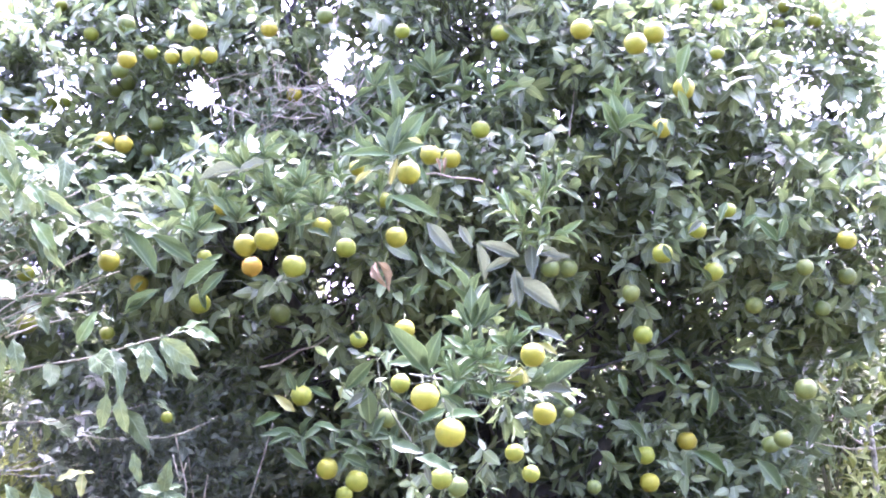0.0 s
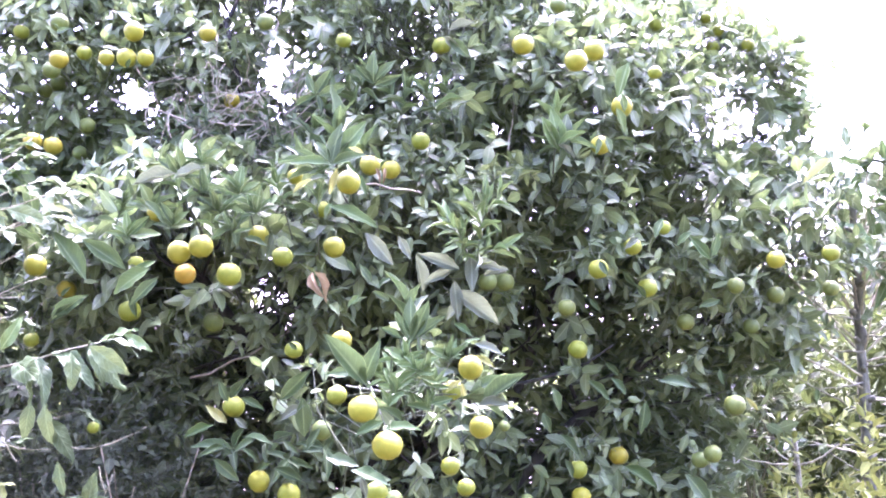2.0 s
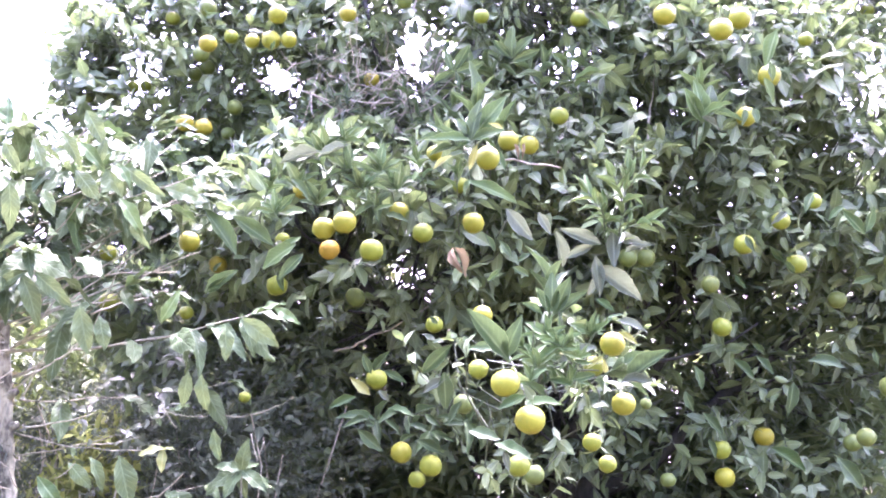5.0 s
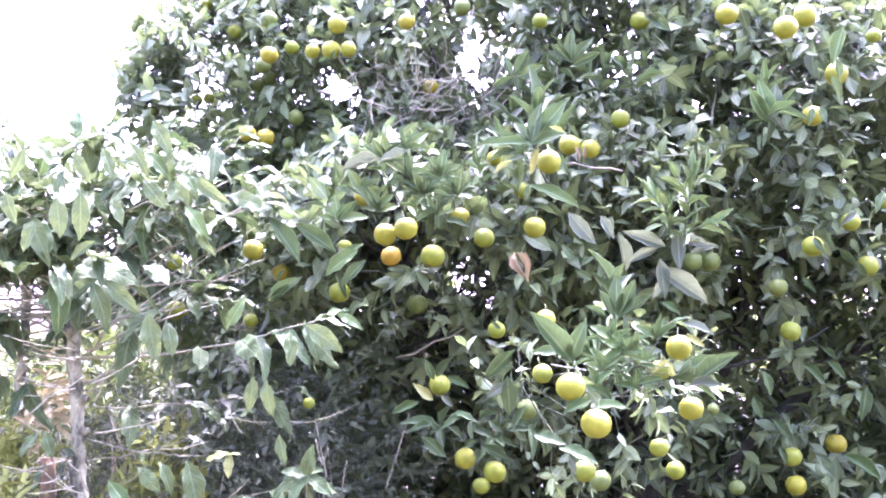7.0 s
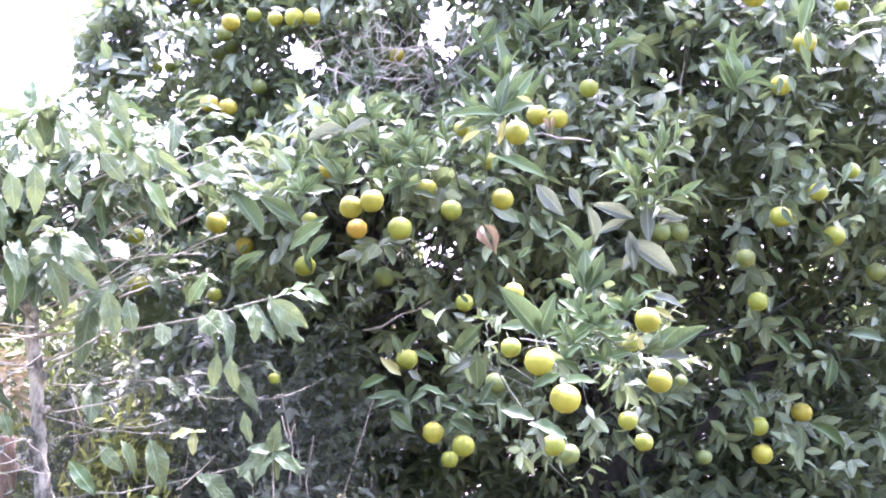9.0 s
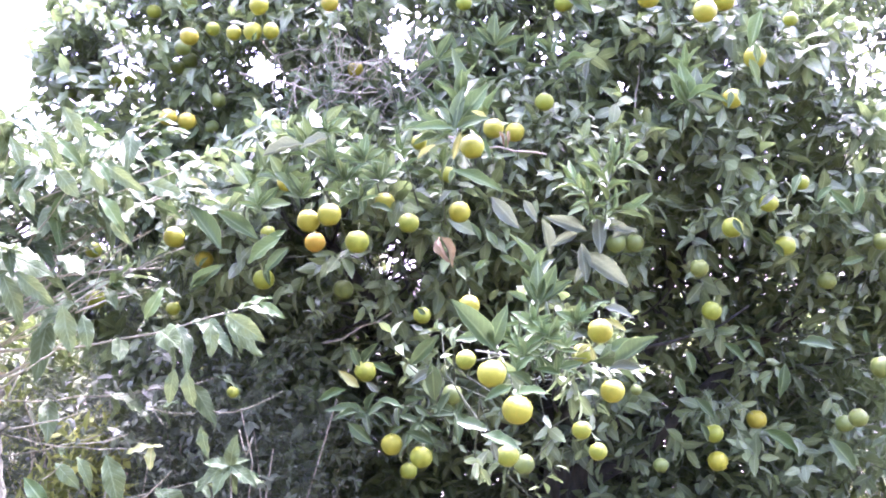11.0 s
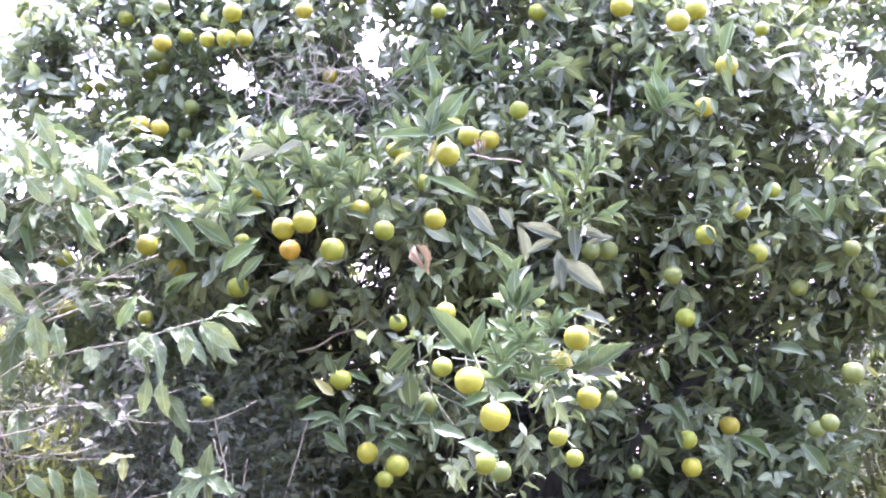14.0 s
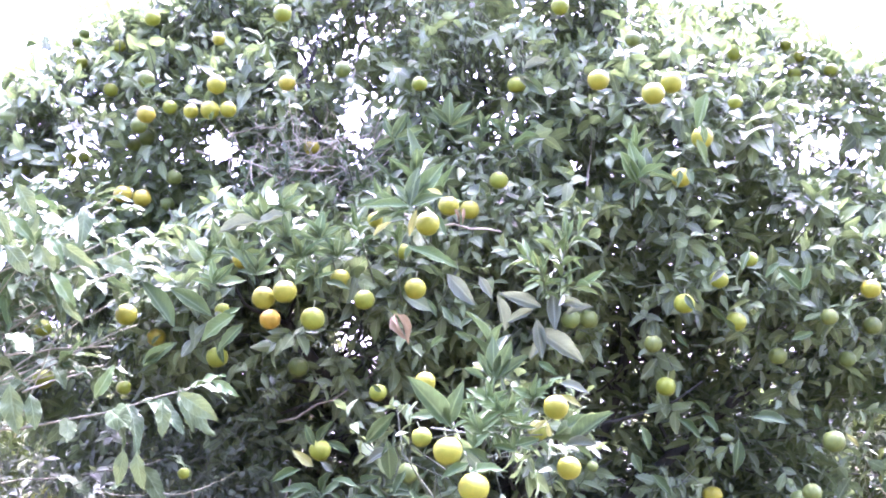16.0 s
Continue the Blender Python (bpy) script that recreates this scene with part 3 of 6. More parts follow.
proud((-0.663, 2.851, 2.097), (0.51, 0.17, 0.84), (-0.06, -0.96, 0.60), 0.079, "TIP")
proud((-0.647, 2.854, 2.088), (0.63, -0.15, 0.76), (-0.11, -0.96, 0.61), 0.084, "SLIM")
proud((-0.658, 2.853, 2.088), (0.90, 0.11, 0.42), (0.76, -0.96, 0.53), 0.064, "SLIM")
proud((-0.647, 2.854, 2.098), (0.98, 0.20, -0.05), (0.68, -0.96, 0.40), 0.077, "LONG")
proud((-0.711, 2.854, 2.141), (-0.86, -0.47, -0.19), (-0.03, -0.95, 0.60), 0.063, "LONG")
proud((-0.708, 2.854, 2.153), (-0.87, -0.24, 0.44), (0.66, -0.95, 0.39), 0.073, "TIP")
proud((-0.703, 2.854, 2.154), (-0.51, -0.56, 0.66), (-0.36, -0.95, 0.67), 0.056, "TIP")
proud((-0.706, 2.855, 2.139), (0.06, -0.29, 0.96), (0.53, -0.95, 0.62), 0.094, "LONG")
proud((-0.709, 2.854, 2.149), (0.35, 0.17, 0.92), (0.67, -0.95, 0.69), 0.070, "SLIM")
proud((-0.714, 2.854, 2.141), (0.50, 0.25, 0.83), (0.72, -0.95, 0.65), 0.070, "LONG")
proud((-0.700, 2.855, 2.152), (0.95, -0.26, 0.18), (-0.34, -0.95, 0.43), 0.047, "TIP")
proud((-0.712, 2.853, 2.153), (0.99, 0.09, 0.06), (0.58, -0.95, 0.32), 0.091, "LONG")
proud((-0.610, 2.868, 2.138), (-0.99, -0.02, 0.10), (-0.39, -0.96, 0.49), 0.079, "SLIM")
proud((-0.608, 2.868, 2.147), (-0.78, -0.27, 0.56), (-0.33, -0.96, 0.30), 0.047, "LONG")
proud((-0.598, 2.869, 2.151), (-0.48, -0.48, 0.73), (0.77, -0.96, 0.62), 0.083, "SLIM")
proud((-0.607, 2.868, 2.146), (-0.32, -0.30, 0.90), (0.07, -0.96, 0.29), 0.066, "TIP")
proud((-0.605, 2.868, 2.150), (0.16, 0.01, 0.99), (0.06, -0.96, 0.16), 0.085, "SLIM")
proud((-0.602, 2.870, 2.138), (0.47, 0.02, 0.88), (-0.35, -0.96, 0.65), 0.069, "TIP")
proud((-0.598, 2.869, 2.146), (0.83, -0.05, 0.56), (-0.38, -0.96, 0.24), 0.070, "LONG")
proud((-0.597, 2.869, 2.148), (0.93, 0.36, 0.03), (0.73, -0.96, 0.33), 0.069, "SLIM")
proud((-0.788, 2.903, 2.219), (-0.99, -0.12, 0.08), (0.72, -0.94, 0.57), 0.065, "LONG")
proud((-0.786, 2.903, 2.220), (-0.84, -0.11, 0.53), (0.23, -0.94, 0.23), 0.085, "LONG")
proud((-0.786, 2.904, 2.210), (-0.43, -0.42, 0.80), (-0.31, -0.94, 0.60), 0.080, "TIP")
proud((-0.784, 2.905, 2.207), (-0.17, -0.13, 0.98), (0.62, -0.94, 0.12), 0.097, "TIP")
proud((-0.783, 2.904, 2.219), (0.69, -0.31, 0.65), (0.32, -0.94, 0.42), 0.072, "LONG")
proud((-0.797, 2.903, 2.204), (0.94, -0.11, 0.32), (0.40, -0.94, 0.55), 0.077, "LONG")
proud((-0.790, 2.903, 2.215), (0.91, 0.40, 0.04), (0.11, -0.94, 0.23), 0.074, "TIP")
proud((-0.562, 2.954, 2.102), (-0.97, -0.13, 0.21), (0.21, -0.97, 0.42), 0.086, "LONG")
proud((-0.567, 2.952, 2.111), (-0.80, -0.26, 0.55), (0.43, -0.97, 0.70), 0.074, "LONG")
proud((-0.568, 2.953, 2.099), (-0.32, -0.15, 0.93), (-0.04, -0.97, 0.27), 0.084, "SLIM")
proud((-0.565, 2.954, 2.100), (0.17, -0.06, 0.98), (0.29, -0.97, 0.72), 0.091, "TIP")
proud((-0.565, 2.954, 2.098), (0.71, -0.26, 0.66), (0.02, -0.97, 0.32), 0.071, "SLIM")
proud((-0.550, 2.956, 2.104), (0.90, -0.30, 0.32), (0.28, -0.97, 0.67), 0.049, "LONG")
proud((-0.550, 2.955, 2.111), (0.89, 0.39, -0.25), (0.64, -0.97, 0.15), 0.043, "TIP")
proud((-0.855, 2.903, 2.118), (-0.98, -0.03, 0.18), (-0.03, -0.94, 0.24), 0.090, "SLIM")
proud((-0.857, 2.904, 2.104), (-0.71, -0.48, 0.51), (-0.27, -0.94, 0.24), 0.070, "TIP")
proud((-0.868, 2.901, 2.115), (-0.28, -0.48, 0.83), (0.23, -0.94, 0.57), 0.082, "TIP")
proud((-0.864, 2.902, 2.113), (0.41, -0.36, 0.84), (0.39, -0.94, 0.70), 0.057, "SLIM")
proud((-0.868, 2.901, 2.115), (0.85, -0.01, 0.52), (0.21, -0.94, 0.44), 0.083, "LONG")
proud((-0.857, 2.903, 2.107), (0.95, 0.25, 0.21), (0.04, -0.94, 0.53), 0.074, "TIP")
proud((-0.799, 2.892, 2.045), (-0.93, -0.21, 0.31), (0.30, -0.95, 0.55), 0.067, "LONG")
proud((-0.809, 2.890, 2.049), (-0.55, -0.56, 0.62), (0.44, -0.95, 0.52), 0.052, "LONG")
proud((-0.801, 2.891, 2.060), (-0.39, -0.44, 0.81), (0.06, -0.95, 0.58), 0.080, "LONG")
proud((-0.801, 2.891, 2.054), (0.30, 0.10, 0.95), (0.51, -0.95, 0.21), 0.070, "TIP")
proud((-0.803, 2.891, 2.055), (0.75, -0.18, 0.64), (0.13, -0.95, 0.67), 0.071, "SLIM")
proud((-0.810, 2.890, 2.049), (0.90, 0.31, 0.31), (0.80, -0.95, 0.42), 0.076, "TIP")
proud((-0.627, 2.936, 2.049), (-0.85, -0.45, -0.28), (-0.26, -0.97, 0.61), 0.077, "LONG")
proud((-0.644, 2.933, 2.044), (-0.68, -0.41, 0.62), (0.79, -0.97, 0.23), 0.045, "LONG")
proud((-0.631, 2.936, 2.042), (-0.47, -0.18, 0.87), (-0.15, -0.97, 0.30), 0.078, "SLIM")
proud((-0.632, 2.936, 2.036), (0.09, -0.35, 0.93), (0.70, -0.97, 0.34), 0.053, "TIP")
proud((-0.634, 2.936, 2.036), (0.45, -0.10, 0.89), (0.33, -0.97, 0.59), 0.067, "LONG")
proud((-0.634, 2.935, 2.043), (0.71, 0.07, 0.70), (-0.15, -0.97, 0.62), 0.069, "LONG")
proud((-0.629, 2.937, 2.035), (0.96, 0.11, 0.25), (0.76, -0.97, 0.69), 0.066, "SLIM")
proud((-0.918, 2.823, 2.017), (-0.95, -0.25, 0.19), (0.31, -0.94, 0.17), 0.065, "SLIM")
proud((-0.912, 2.824, 2.011), (-0.79, 0.02, 0.62), (0.43, -0.94, 0.71), 0.067, "SLIM")
proud((-0.912, 2.824, 2.009), (-0.15, 0.04, 0.99), (0.23, -0.94, 0.61), 0.088, "SLIM")
proud((-0.918, 2.822, 2.022), (0.49, 0.10, 0.87), (0.18, -0.94, 0.44), 0.053, "SLIM")
proud((-0.915, 2.823, 2.015), (0.72, -0.02, 0.69), (0.62, -0.94, 0.40), 0.089, "SLIM")
proud((-0.904, 2.825, 2.016), (0.99, 0.05, 0.14), (0.14, -0.94, 0.40), 0.083, "TIP")
proud((-0.722, 2.918, 2.250), (-0.83, -0.51, 0.24), (-0.11, -0.95, 0.19), 0.060, "LONG")
proud((-0.728, 2.916, 2.263), (-0.75, -0.36, 0.55), (-0.14, -0.95, 0.58), 0.044, "SLIM")
proud((-0.729, 2.917, 2.252), (-0.10, -0.27, 0.96), (0.11, -0.95, 0.10), 0.063, "SLIM")
proud((-0.727, 2.917, 2.257), (0.68, -0.17, 0.72), (-0.22, -0.95, 0.63), 0.063, "SLIM")
proud((-0.724, 2.918, 2.248), (0.77, 0.18, 0.61), (0.79, -0.95, 0.38), 0.091, "TIP")
proud((-0.723, 2.918, 2.247), (0.96, -0.27, 0.04), (0.45, -0.95, 0.67), 0.062, "TIP")
proud((-0.789, 2.844, 2.201), (-0.96, -0.14, -0.23), (-0.33, -0.94, 0.51), 0.126, "PALE")
proud((-0.704, 2.856, 2.224), (-0.81, -0.36, -0.47), (-0.16, -0.95, 0.51), 0.100, "PALE")
proud((-0.862, 2.819, 2.114), (0.74, -0.16, -0.65), (0.47, -0.94, 0.26), 0.083, "LONG")

# dark whorl behind the near shoot
proud((-0.076, 2.506, 1.699), (-0.04, -0.08, 1.00), (-0.03, -1.00, 0.21), 0.103, "ONE")
proud((-0.073, 2.507, 1.695), (0.42, -0.10, 0.90), (-0.00, -1.00, 0.21), 0.103, "ONE")
proud((-0.088, 2.506, 1.695), (-0.42, 0.00, 0.91), (0.22, -1.00, 0.18), 0.076, "ONE")
proud((-0.062, 2.507, 1.695), (0.79, -0.06, 0.60), (0.06, -1.00, 0.49), 0.091, "ONE")
proud((-0.106, 2.506, 1.693), (-0.86, 0.01, 0.51), (-0.14, -1.00, 0.55), 0.060, "ONE")

# large leaves of the near shoot
proud((-0.185, 2.324, 1.584), (-0.58, -0.28, 0.76), (0.01, -1.00, 0.48), 0.152, "ONE")
proud((-0.189, 2.334, 1.584), (0.38, -0.31, 0.87), (0.08, -1.00, 0.12), 0.108, "ONE")
proud((-0.214, 2.411, 1.607), (-0.98, 0.16, -0.08), (-0.07, -1.00, 0.44), 0.074, "ONE")
proud((-0.138, 2.247, 1.494), (-0.87, 0.02, -0.48), (0.14, -1.00, 0.62), 0.069, "YOUNG")
proud((-0.137, 2.303, 1.523), (0.80, 0.29, -0.53), (0.47, -1.00, 0.36), 0.063, "ONE")
proud((-0.130, 2.290, 1.475), (0.99, 0.07, 0.11), (-0.33, -1.00, 0.95), 0.083, "YOUNG")
proud((-0.209, 2.318, 1.378), (0.96, 0.10, -0.27), (0.54, -0.99, 1.15), 0.091, "YOUNG")
proud((-0.193, 2.342, 1.358), (0.28, -0.22, -0.93), (-0.01, -0.99, 0.53), 0.046, "PALE")
proud((-0.281, 2.434, 1.399), (0.94, -0.33, -0.13), (0.09, -0.99, 0.71), 0.078, "ONE")
proud((0.112, 2.515, 1.528), (0.75, -0.24, 0.61), (-0.43, -1.00, 0.51), 0.127, "ONE")
proud((0.097, 2.495, 1.520), (0.95, -0.28, 0.10), (-0.26, -1.00, 0.87), 0.078, "PALE")
proud((0.093, 2.621, 1.646), (0.82, 0.31, -0.48), (-0.40, -1.00, 0.55), 0.066, "YELLOW")
proud((0.047, 2.586, 1.582), (-0.81, -0.01, -0.58), (0.34, -1.00, 0.51), 0.053, "YELLOW")
proud((0.053, 2.587, 1.574), (0.16, 0.37, -0.91), (-0.21, -1.00, 0.31), 0.053, "YELLOW")
proud((-0.059, 2.500, 1.591), (0.93, -0.15, -0.33), (0.38, -1.00, 1.03), 0.055, "YELLOW")
proud((0.024, 2.451, 1.604), (-0.94, -0.26, -0.22), (-0.29, -1.00, 0.86), 0.092, "PALE")
proud((-0.103, 2.350, 1.570), (-0.95, -0.24, 0.22), (0.26, -1.00, 0.67), 0.057, "SLIM")
proud((-0.114, 2.330, 1.563), (-0.86, -0.34, 0.38), (0.06, -1.00, 0.43), 0.039, "YOUNG")
proud((-0.114, 2.323, 1.559), (-0.34, -0.29, 0.90), (0.37, -1.00, 0.82), 0.061, "SLIM")
proud((-0.110, 2.329, 1.560), (-0.30, -0.31, 0.90), (0.10, -1.00, 0.83), 0.055, "YOUNG")
proud((-0.121, 2.339, 1.560), (0.32, -0.31, 0.89), (0.56, -1.00, 0.31), 0.046, "SLIM")
proud((-0.103, 2.334, 1.575), (0.72, -0.23, 0.66), (-0.40, -1.00, 0.73), 0.058, "YOUNG")
proud((-0.116, 2.355, 1.562), (0.82, -0.20, 0.54), (-0.20, -1.00, 0.60), 0.062, "SLIM")
proud((-0.116, 2.350, 1.571), (0.98, -0.14, -0.12), (-0.25, -1.00, 0.63), 0.050, "YOUNG")
proud((-0.121, 2.356, 1.564), (0.95, -0.12, -0.30), (-0.12, -1.00, 0.44), 0.051, "SLIM")
proud((-0.063, 2.366, 1.612), (-0.88, -0.26, 0.40), (-0.12, -1.00, 0.52), 0.058, "YOUNG")
proud((-0.053, 2.340, 1.607), (-0.85, -0.26, 0.46), (0.52, -1.00, 0.83), 0.059, "SLIM")
proud((-0.054, 2.367, 1.606), (-0.69, -0.28, 0.67), (0.49, -1.00, 0.60), 0.058, "YOUNG")
proud((-0.063, 2.341, 1.610), (-0.19, -0.33, 0.93), (-0.25, -1.00, 0.78), 0.048, "SLIM")
proud((-0.048, 2.340, 1.599), (0.27, -0.26, 0.93), (0.46, -1.00, 0.26), 0.064, "YOUNG")
proud((-0.054, 2.340, 1.605), (0.70, -0.21, 0.68), (-0.38, -1.00, 0.64), 0.065, "SLIM")
proud((-0.063, 2.348, 1.609), (0.78, -0.22, 0.59), (0.26, -1.00, 0.53), 0.057, "YOUNG")
proud((-0.057, 2.355, 1.604), (0.97, -0.16, 0.17), (0.50, -1.00, 0.72), 0.055, "SLIM")
proud((-0.064, 2.338, 1.606), (0.98, -0.14, -0.14), (0.28, -1.00, 0.59), 0.050, "YOUNG")
proud((-0.098, 2.410, 1.631), (-0.95, -0.23, 0.19), (0.11, -1.00, 0.61), 0.061, "SLIM")
proud((-0.088, 2.387, 1.635), (-0.78, -0.26, 0.56), (0.14, -1.00, 0.54), 0.063, "YOUNG")
proud((-0.093, 2.404, 1.629), (-0.37, -0.35, 0.86), (-0.00, -1.00, 0.49), 0.044, "SLIM")
proud((-0.094, 2.382, 1.640), (0.04, -0.31, 0.95), (0.54, -1.00, 0.76), 0.052, "YOUNG")
proud((-0.100, 2.393, 1.636), (0.44, -0.26, 0.86), (0.25, -1.00, 0.20), 0.058, "SLIM")
proud((-0.091, 2.378, 1.624), (0.78, -0.21, 0.59), (0.46, -1.00, 0.77), 0.061, "YOUNG")
proud((-0.088, 2.398, 1.637), (0.89, -0.21, 0.41), (0.40, -1.00, 0.73), 0.052, "SLIM")
proud((-0.093, 2.394, 1.638), (0.96, -0.19, -0.22), (-0.18, -1.00, 0.42), 0.040, "YOUNG")
proud((-0.007, 2.363, 1.578), (-0.93, -0.26, 0.28), (0.26, -1.00, 0.44), 0.055, "SLIM")
proud((-0.028, 2.374, 1.573), (-0.57, -0.30, 0.76), (-0.16, -1.00, 0.44), 0.056, "YOUNG")
proud((-0.018, 2.367, 1.580), (-0.22, -0.36, 0.91), (-0.23, -1.00, 0.68), 0.043, "SLIM")
proud((-0.021, 2.401, 1.581), (0.15, -0.35, 0.93), (0.31, -1.00, 0.31), 0.042, "YOUNG")
proud((-0.017, 2.383, 1.578), (0.59, -0.28, 0.75), (0.28, -1.00, 0.31), 0.047, "SLIM")
proud((-0.017, 2.394, 1.579), (0.94, -0.24, 0.25), (0.40, -1.00, 0.87), 0.040, "YOUNG")
proud((-0.026, 2.394, 1.573), (0.97, -0.14, -0.17), (-0.05, -1.00, 0.43), 0.050, "SLIM")
proud((0.017, 2.446, 1.642), (-0.89, -0.25, 0.38), (-0.25, -1.00, 0.31), 0.062, "YOUNG")
proud((0.010, 2.472, 1.641), (-0.82, -0.31, 0.48), (-0.12, -1.00, 0.30), 0.046, "SLIM")
proud((0.007, 2.450, 1.635), (-0.03, -0.34, 0.94), (0.47, -1.00, 0.70), 0.044, "YOUNG")
proud((0.020, 2.443, 1.638), (0.15, -0.27, 0.95), (-0.40, -1.00, 0.75), 0.065, "SLIM")
proud((0.016, 2.447, 1.634), (0.81, -0.21, 0.55), (-0.28, -1.00, 0.79), 0.059, "YOUNG")
proud((0.005, 2.452, 1.646), (0.98, -0.16, 0.10), (0.42, -1.00, 0.32), 0.053, "SLIM")
proud((0.012, 2.463, 1.647), (0.97, -0.18, -0.13), (-0.00, -1.00, 0.47), 0.042, "YOUNG")
proud((-0.124, 2.335, 1.517), (-0.91, -0.33, 0.24), (-0.22, -1.00, 0.37), 0.038, "SLIM")
proud((-0.123, 2.329, 1.529), (-0.48, -0.32, 0.82), (-0.06, -1.00, 0.54), 0.050, "YOUNG")
proud((-0.126, 2.324, 1.518), (0.10, -0.33, 0.94), (0.00, -1.00, 0.68), 0.047, "SLIM")
proud((-0.126, 2.319, 1.529), (0.69, -0.26, 0.68), (0.05, -1.00, 0.82), 0.050, "YOUNG")
proud((-0.123, 2.339, 1.517), (0.96, -0.21, -0.21), (0.05, -1.00, 0.56), 0.036, "SLIM")
proud((-0.034, 2.397, 1.514), (-0.94, -0.24, 0.26), (-0.45, -1.00, 0.56), 0.059, "YOUNG")
proud((-0.043, 2.405, 1.528), (-0.68, -0.34, 0.65), (-0.39, -1.00, 0.43), 0.044, "SLIM")
proud((-0.037, 2.399, 1.524), (0.02, -0.34, 0.94), (0.09, -1.00, 0.77), 0.044, "YOUNG")
proud((-0.033, 2.418, 1.514), (0.29, -0.30, 0.91), (-0.20, -1.00, 0.66), 0.050, "SLIM")
proud((-0.027, 2.403, 1.528), (0.97, -0.16, 0.21), (-0.00, -1.00, 0.45), 0.058, "YOUNG")
proud((-0.023, 2.421, 1.529), (0.94, -0.14, -0.30), (-0.37, -1.00, 0.59), 0.047, "SLIM")

# leaves round the lower fruit
proud((-0.657, 2.974, 1.468), (-0.63, -0.46, 0.63), (-0.23, -0.97, 0.46), 0.080, "YELLOW")
proud((-0.699, 2.974, 1.455), (-0.89, -0.29, -0.35), (0.11, -0.97, 0.51), 0.088, "YOUNG")
proud((-0.622, 2.955, 1.477), (0.68, 0.38, -0.63), (0.31, -0.98, 0.21), 0.051, "PALE")
proud((-0.601, 2.969, 1.534), (0.89, -0.15, -0.43), (0.07, -0.98, 0.30), 0.074, "ONE")
proud((-0.590, 2.963, 1.420), (0.97, -0.23, -0.10), (0.52, -0.98, 1.10), 0.086, "YOUNG")
proud((-0.654, 2.987, 1.531), (-0.35, -0.23, 0.91), (0.20, -0.98, 0.16), 0.068, "ONE")
proud((-0.640, 2.986, 1.541), (0.63, -0.36, 0.69), (0.07, -0.98, 0.25), 0.086, "ONE")
proud((-0.493, 2.917, 1.331), (0.86, 0.23, -0.46), (-0.13, -0.98, 0.55), 0.087, "ONE")
proud((-0.509, 2.915, 1.348), (-0.85, 0.34, -0.39), (0.20, -0.98, 0.25), 0.055, "ONE")
proud((-0.680, 2.957, 1.354), (0.75, 0.08, -0.66), (-0.20, -0.97, 0.44), 0.093, "ONE")
proud((-0.373, 2.737, 1.611), (-0.72, 0.21, -0.66), (0.47, -0.99, 0.44), 0.120, "ONE")
proud((-0.391, 2.748, 1.517), (-0.87, -0.23, -0.43), (0.03, -0.99, 0.66), 0.071, "PALE")
proud((-0.391, 2.746, 1.532), (0.04, 0.20, -0.98), (0.18, -0.99, 0.51), 0.108, "ONE")
proud((-0.345, 2.757, 1.453), (-0.45, -0.11, -0.89), (-0.12, -0.99, 0.55), 0.071, "ONE")

# dark broad leaves at the middle
proud((-1.080, 2.923, 1.909), (-0.56, -0.01, 0.83), (0.67, -0.93, 0.40), 0.174, "LONG")
proud((-0.962, 2.925, 1.935), (-0.81, -0.03, 0.59), (0.53, -0.94, 0.10), 0.156, "LONG")
proud((-0.889, 2.929, 1.927), (-0.86, -0.01, -0.51), (0.16, -0.95, 0.55), 0.128, "YOUNG")
proud((-0.864, 2.933, 1.895), (-0.69, -0.23, -0.69), (0.09, -0.95, 0.13), 0.104, "LONG")
proud((-1.108, 2.931, 1.830), (-0.82, 0.09, -0.57), (0.77, -0.93, 0.25), 0.090, "LONG")
proud((-1.169, 2.933, 1.796), (0.82, 0.12, 0.55), (0.81, -0.93, 0.51), 0.112, "LONG")
proud((-0.219, 2.944, 2.024), (0.64, 0.02, -0.77), (-0.17, -0.99, 0.07), 0.122, "PALE")
proud((-0.124, 2.949, 2.014), (0.47, -0.15, -0.87), (-0.22, -0.99, 0.27), 0.074, "PALE")
proud((-0.072, 2.909, 1.947), (0.22, 0.27, -0.94), (0.34, -0.99, 0.22), 0.109, "PALE")
proud((-0.240, 2.866, 1.835), (-0.72, 0.11, -0.68), (0.36, -0.99, 0.41), 0.049, "YOUNG")
proud((-0.265, 2.957, 1.904), (-0.43, -0.08, 0.90), (0.46, -0.99, 0.39), 0.060, "LONG")
proud((-0.213, 2.961, 1.886), (-0.54, -0.01, 0.84), (0.06, -0.99, 0.09), 0.064, "LONG")
proud((-0.188, 2.965, 1.869), (0.77, 0.13, 0.62), (-0.08, -0.99, 0.41), 0.057, "LONG")
proud((-0.205, 2.966, 1.852), (0.82, 0.39, -0.41), (-0.02, -0.99, 0.21), 0.062, "LONG")
proud((-0.330, 2.929, 2.112), (0.93, 0.19, -0.31), (0.32, -0.98, 0.56), 0.159, "SLIM")
proud((-0.349, 2.935, 2.052), (-0.60, -0.39, -0.70), (-0.19, -0.98, 0.40), 0.054, "PALE")

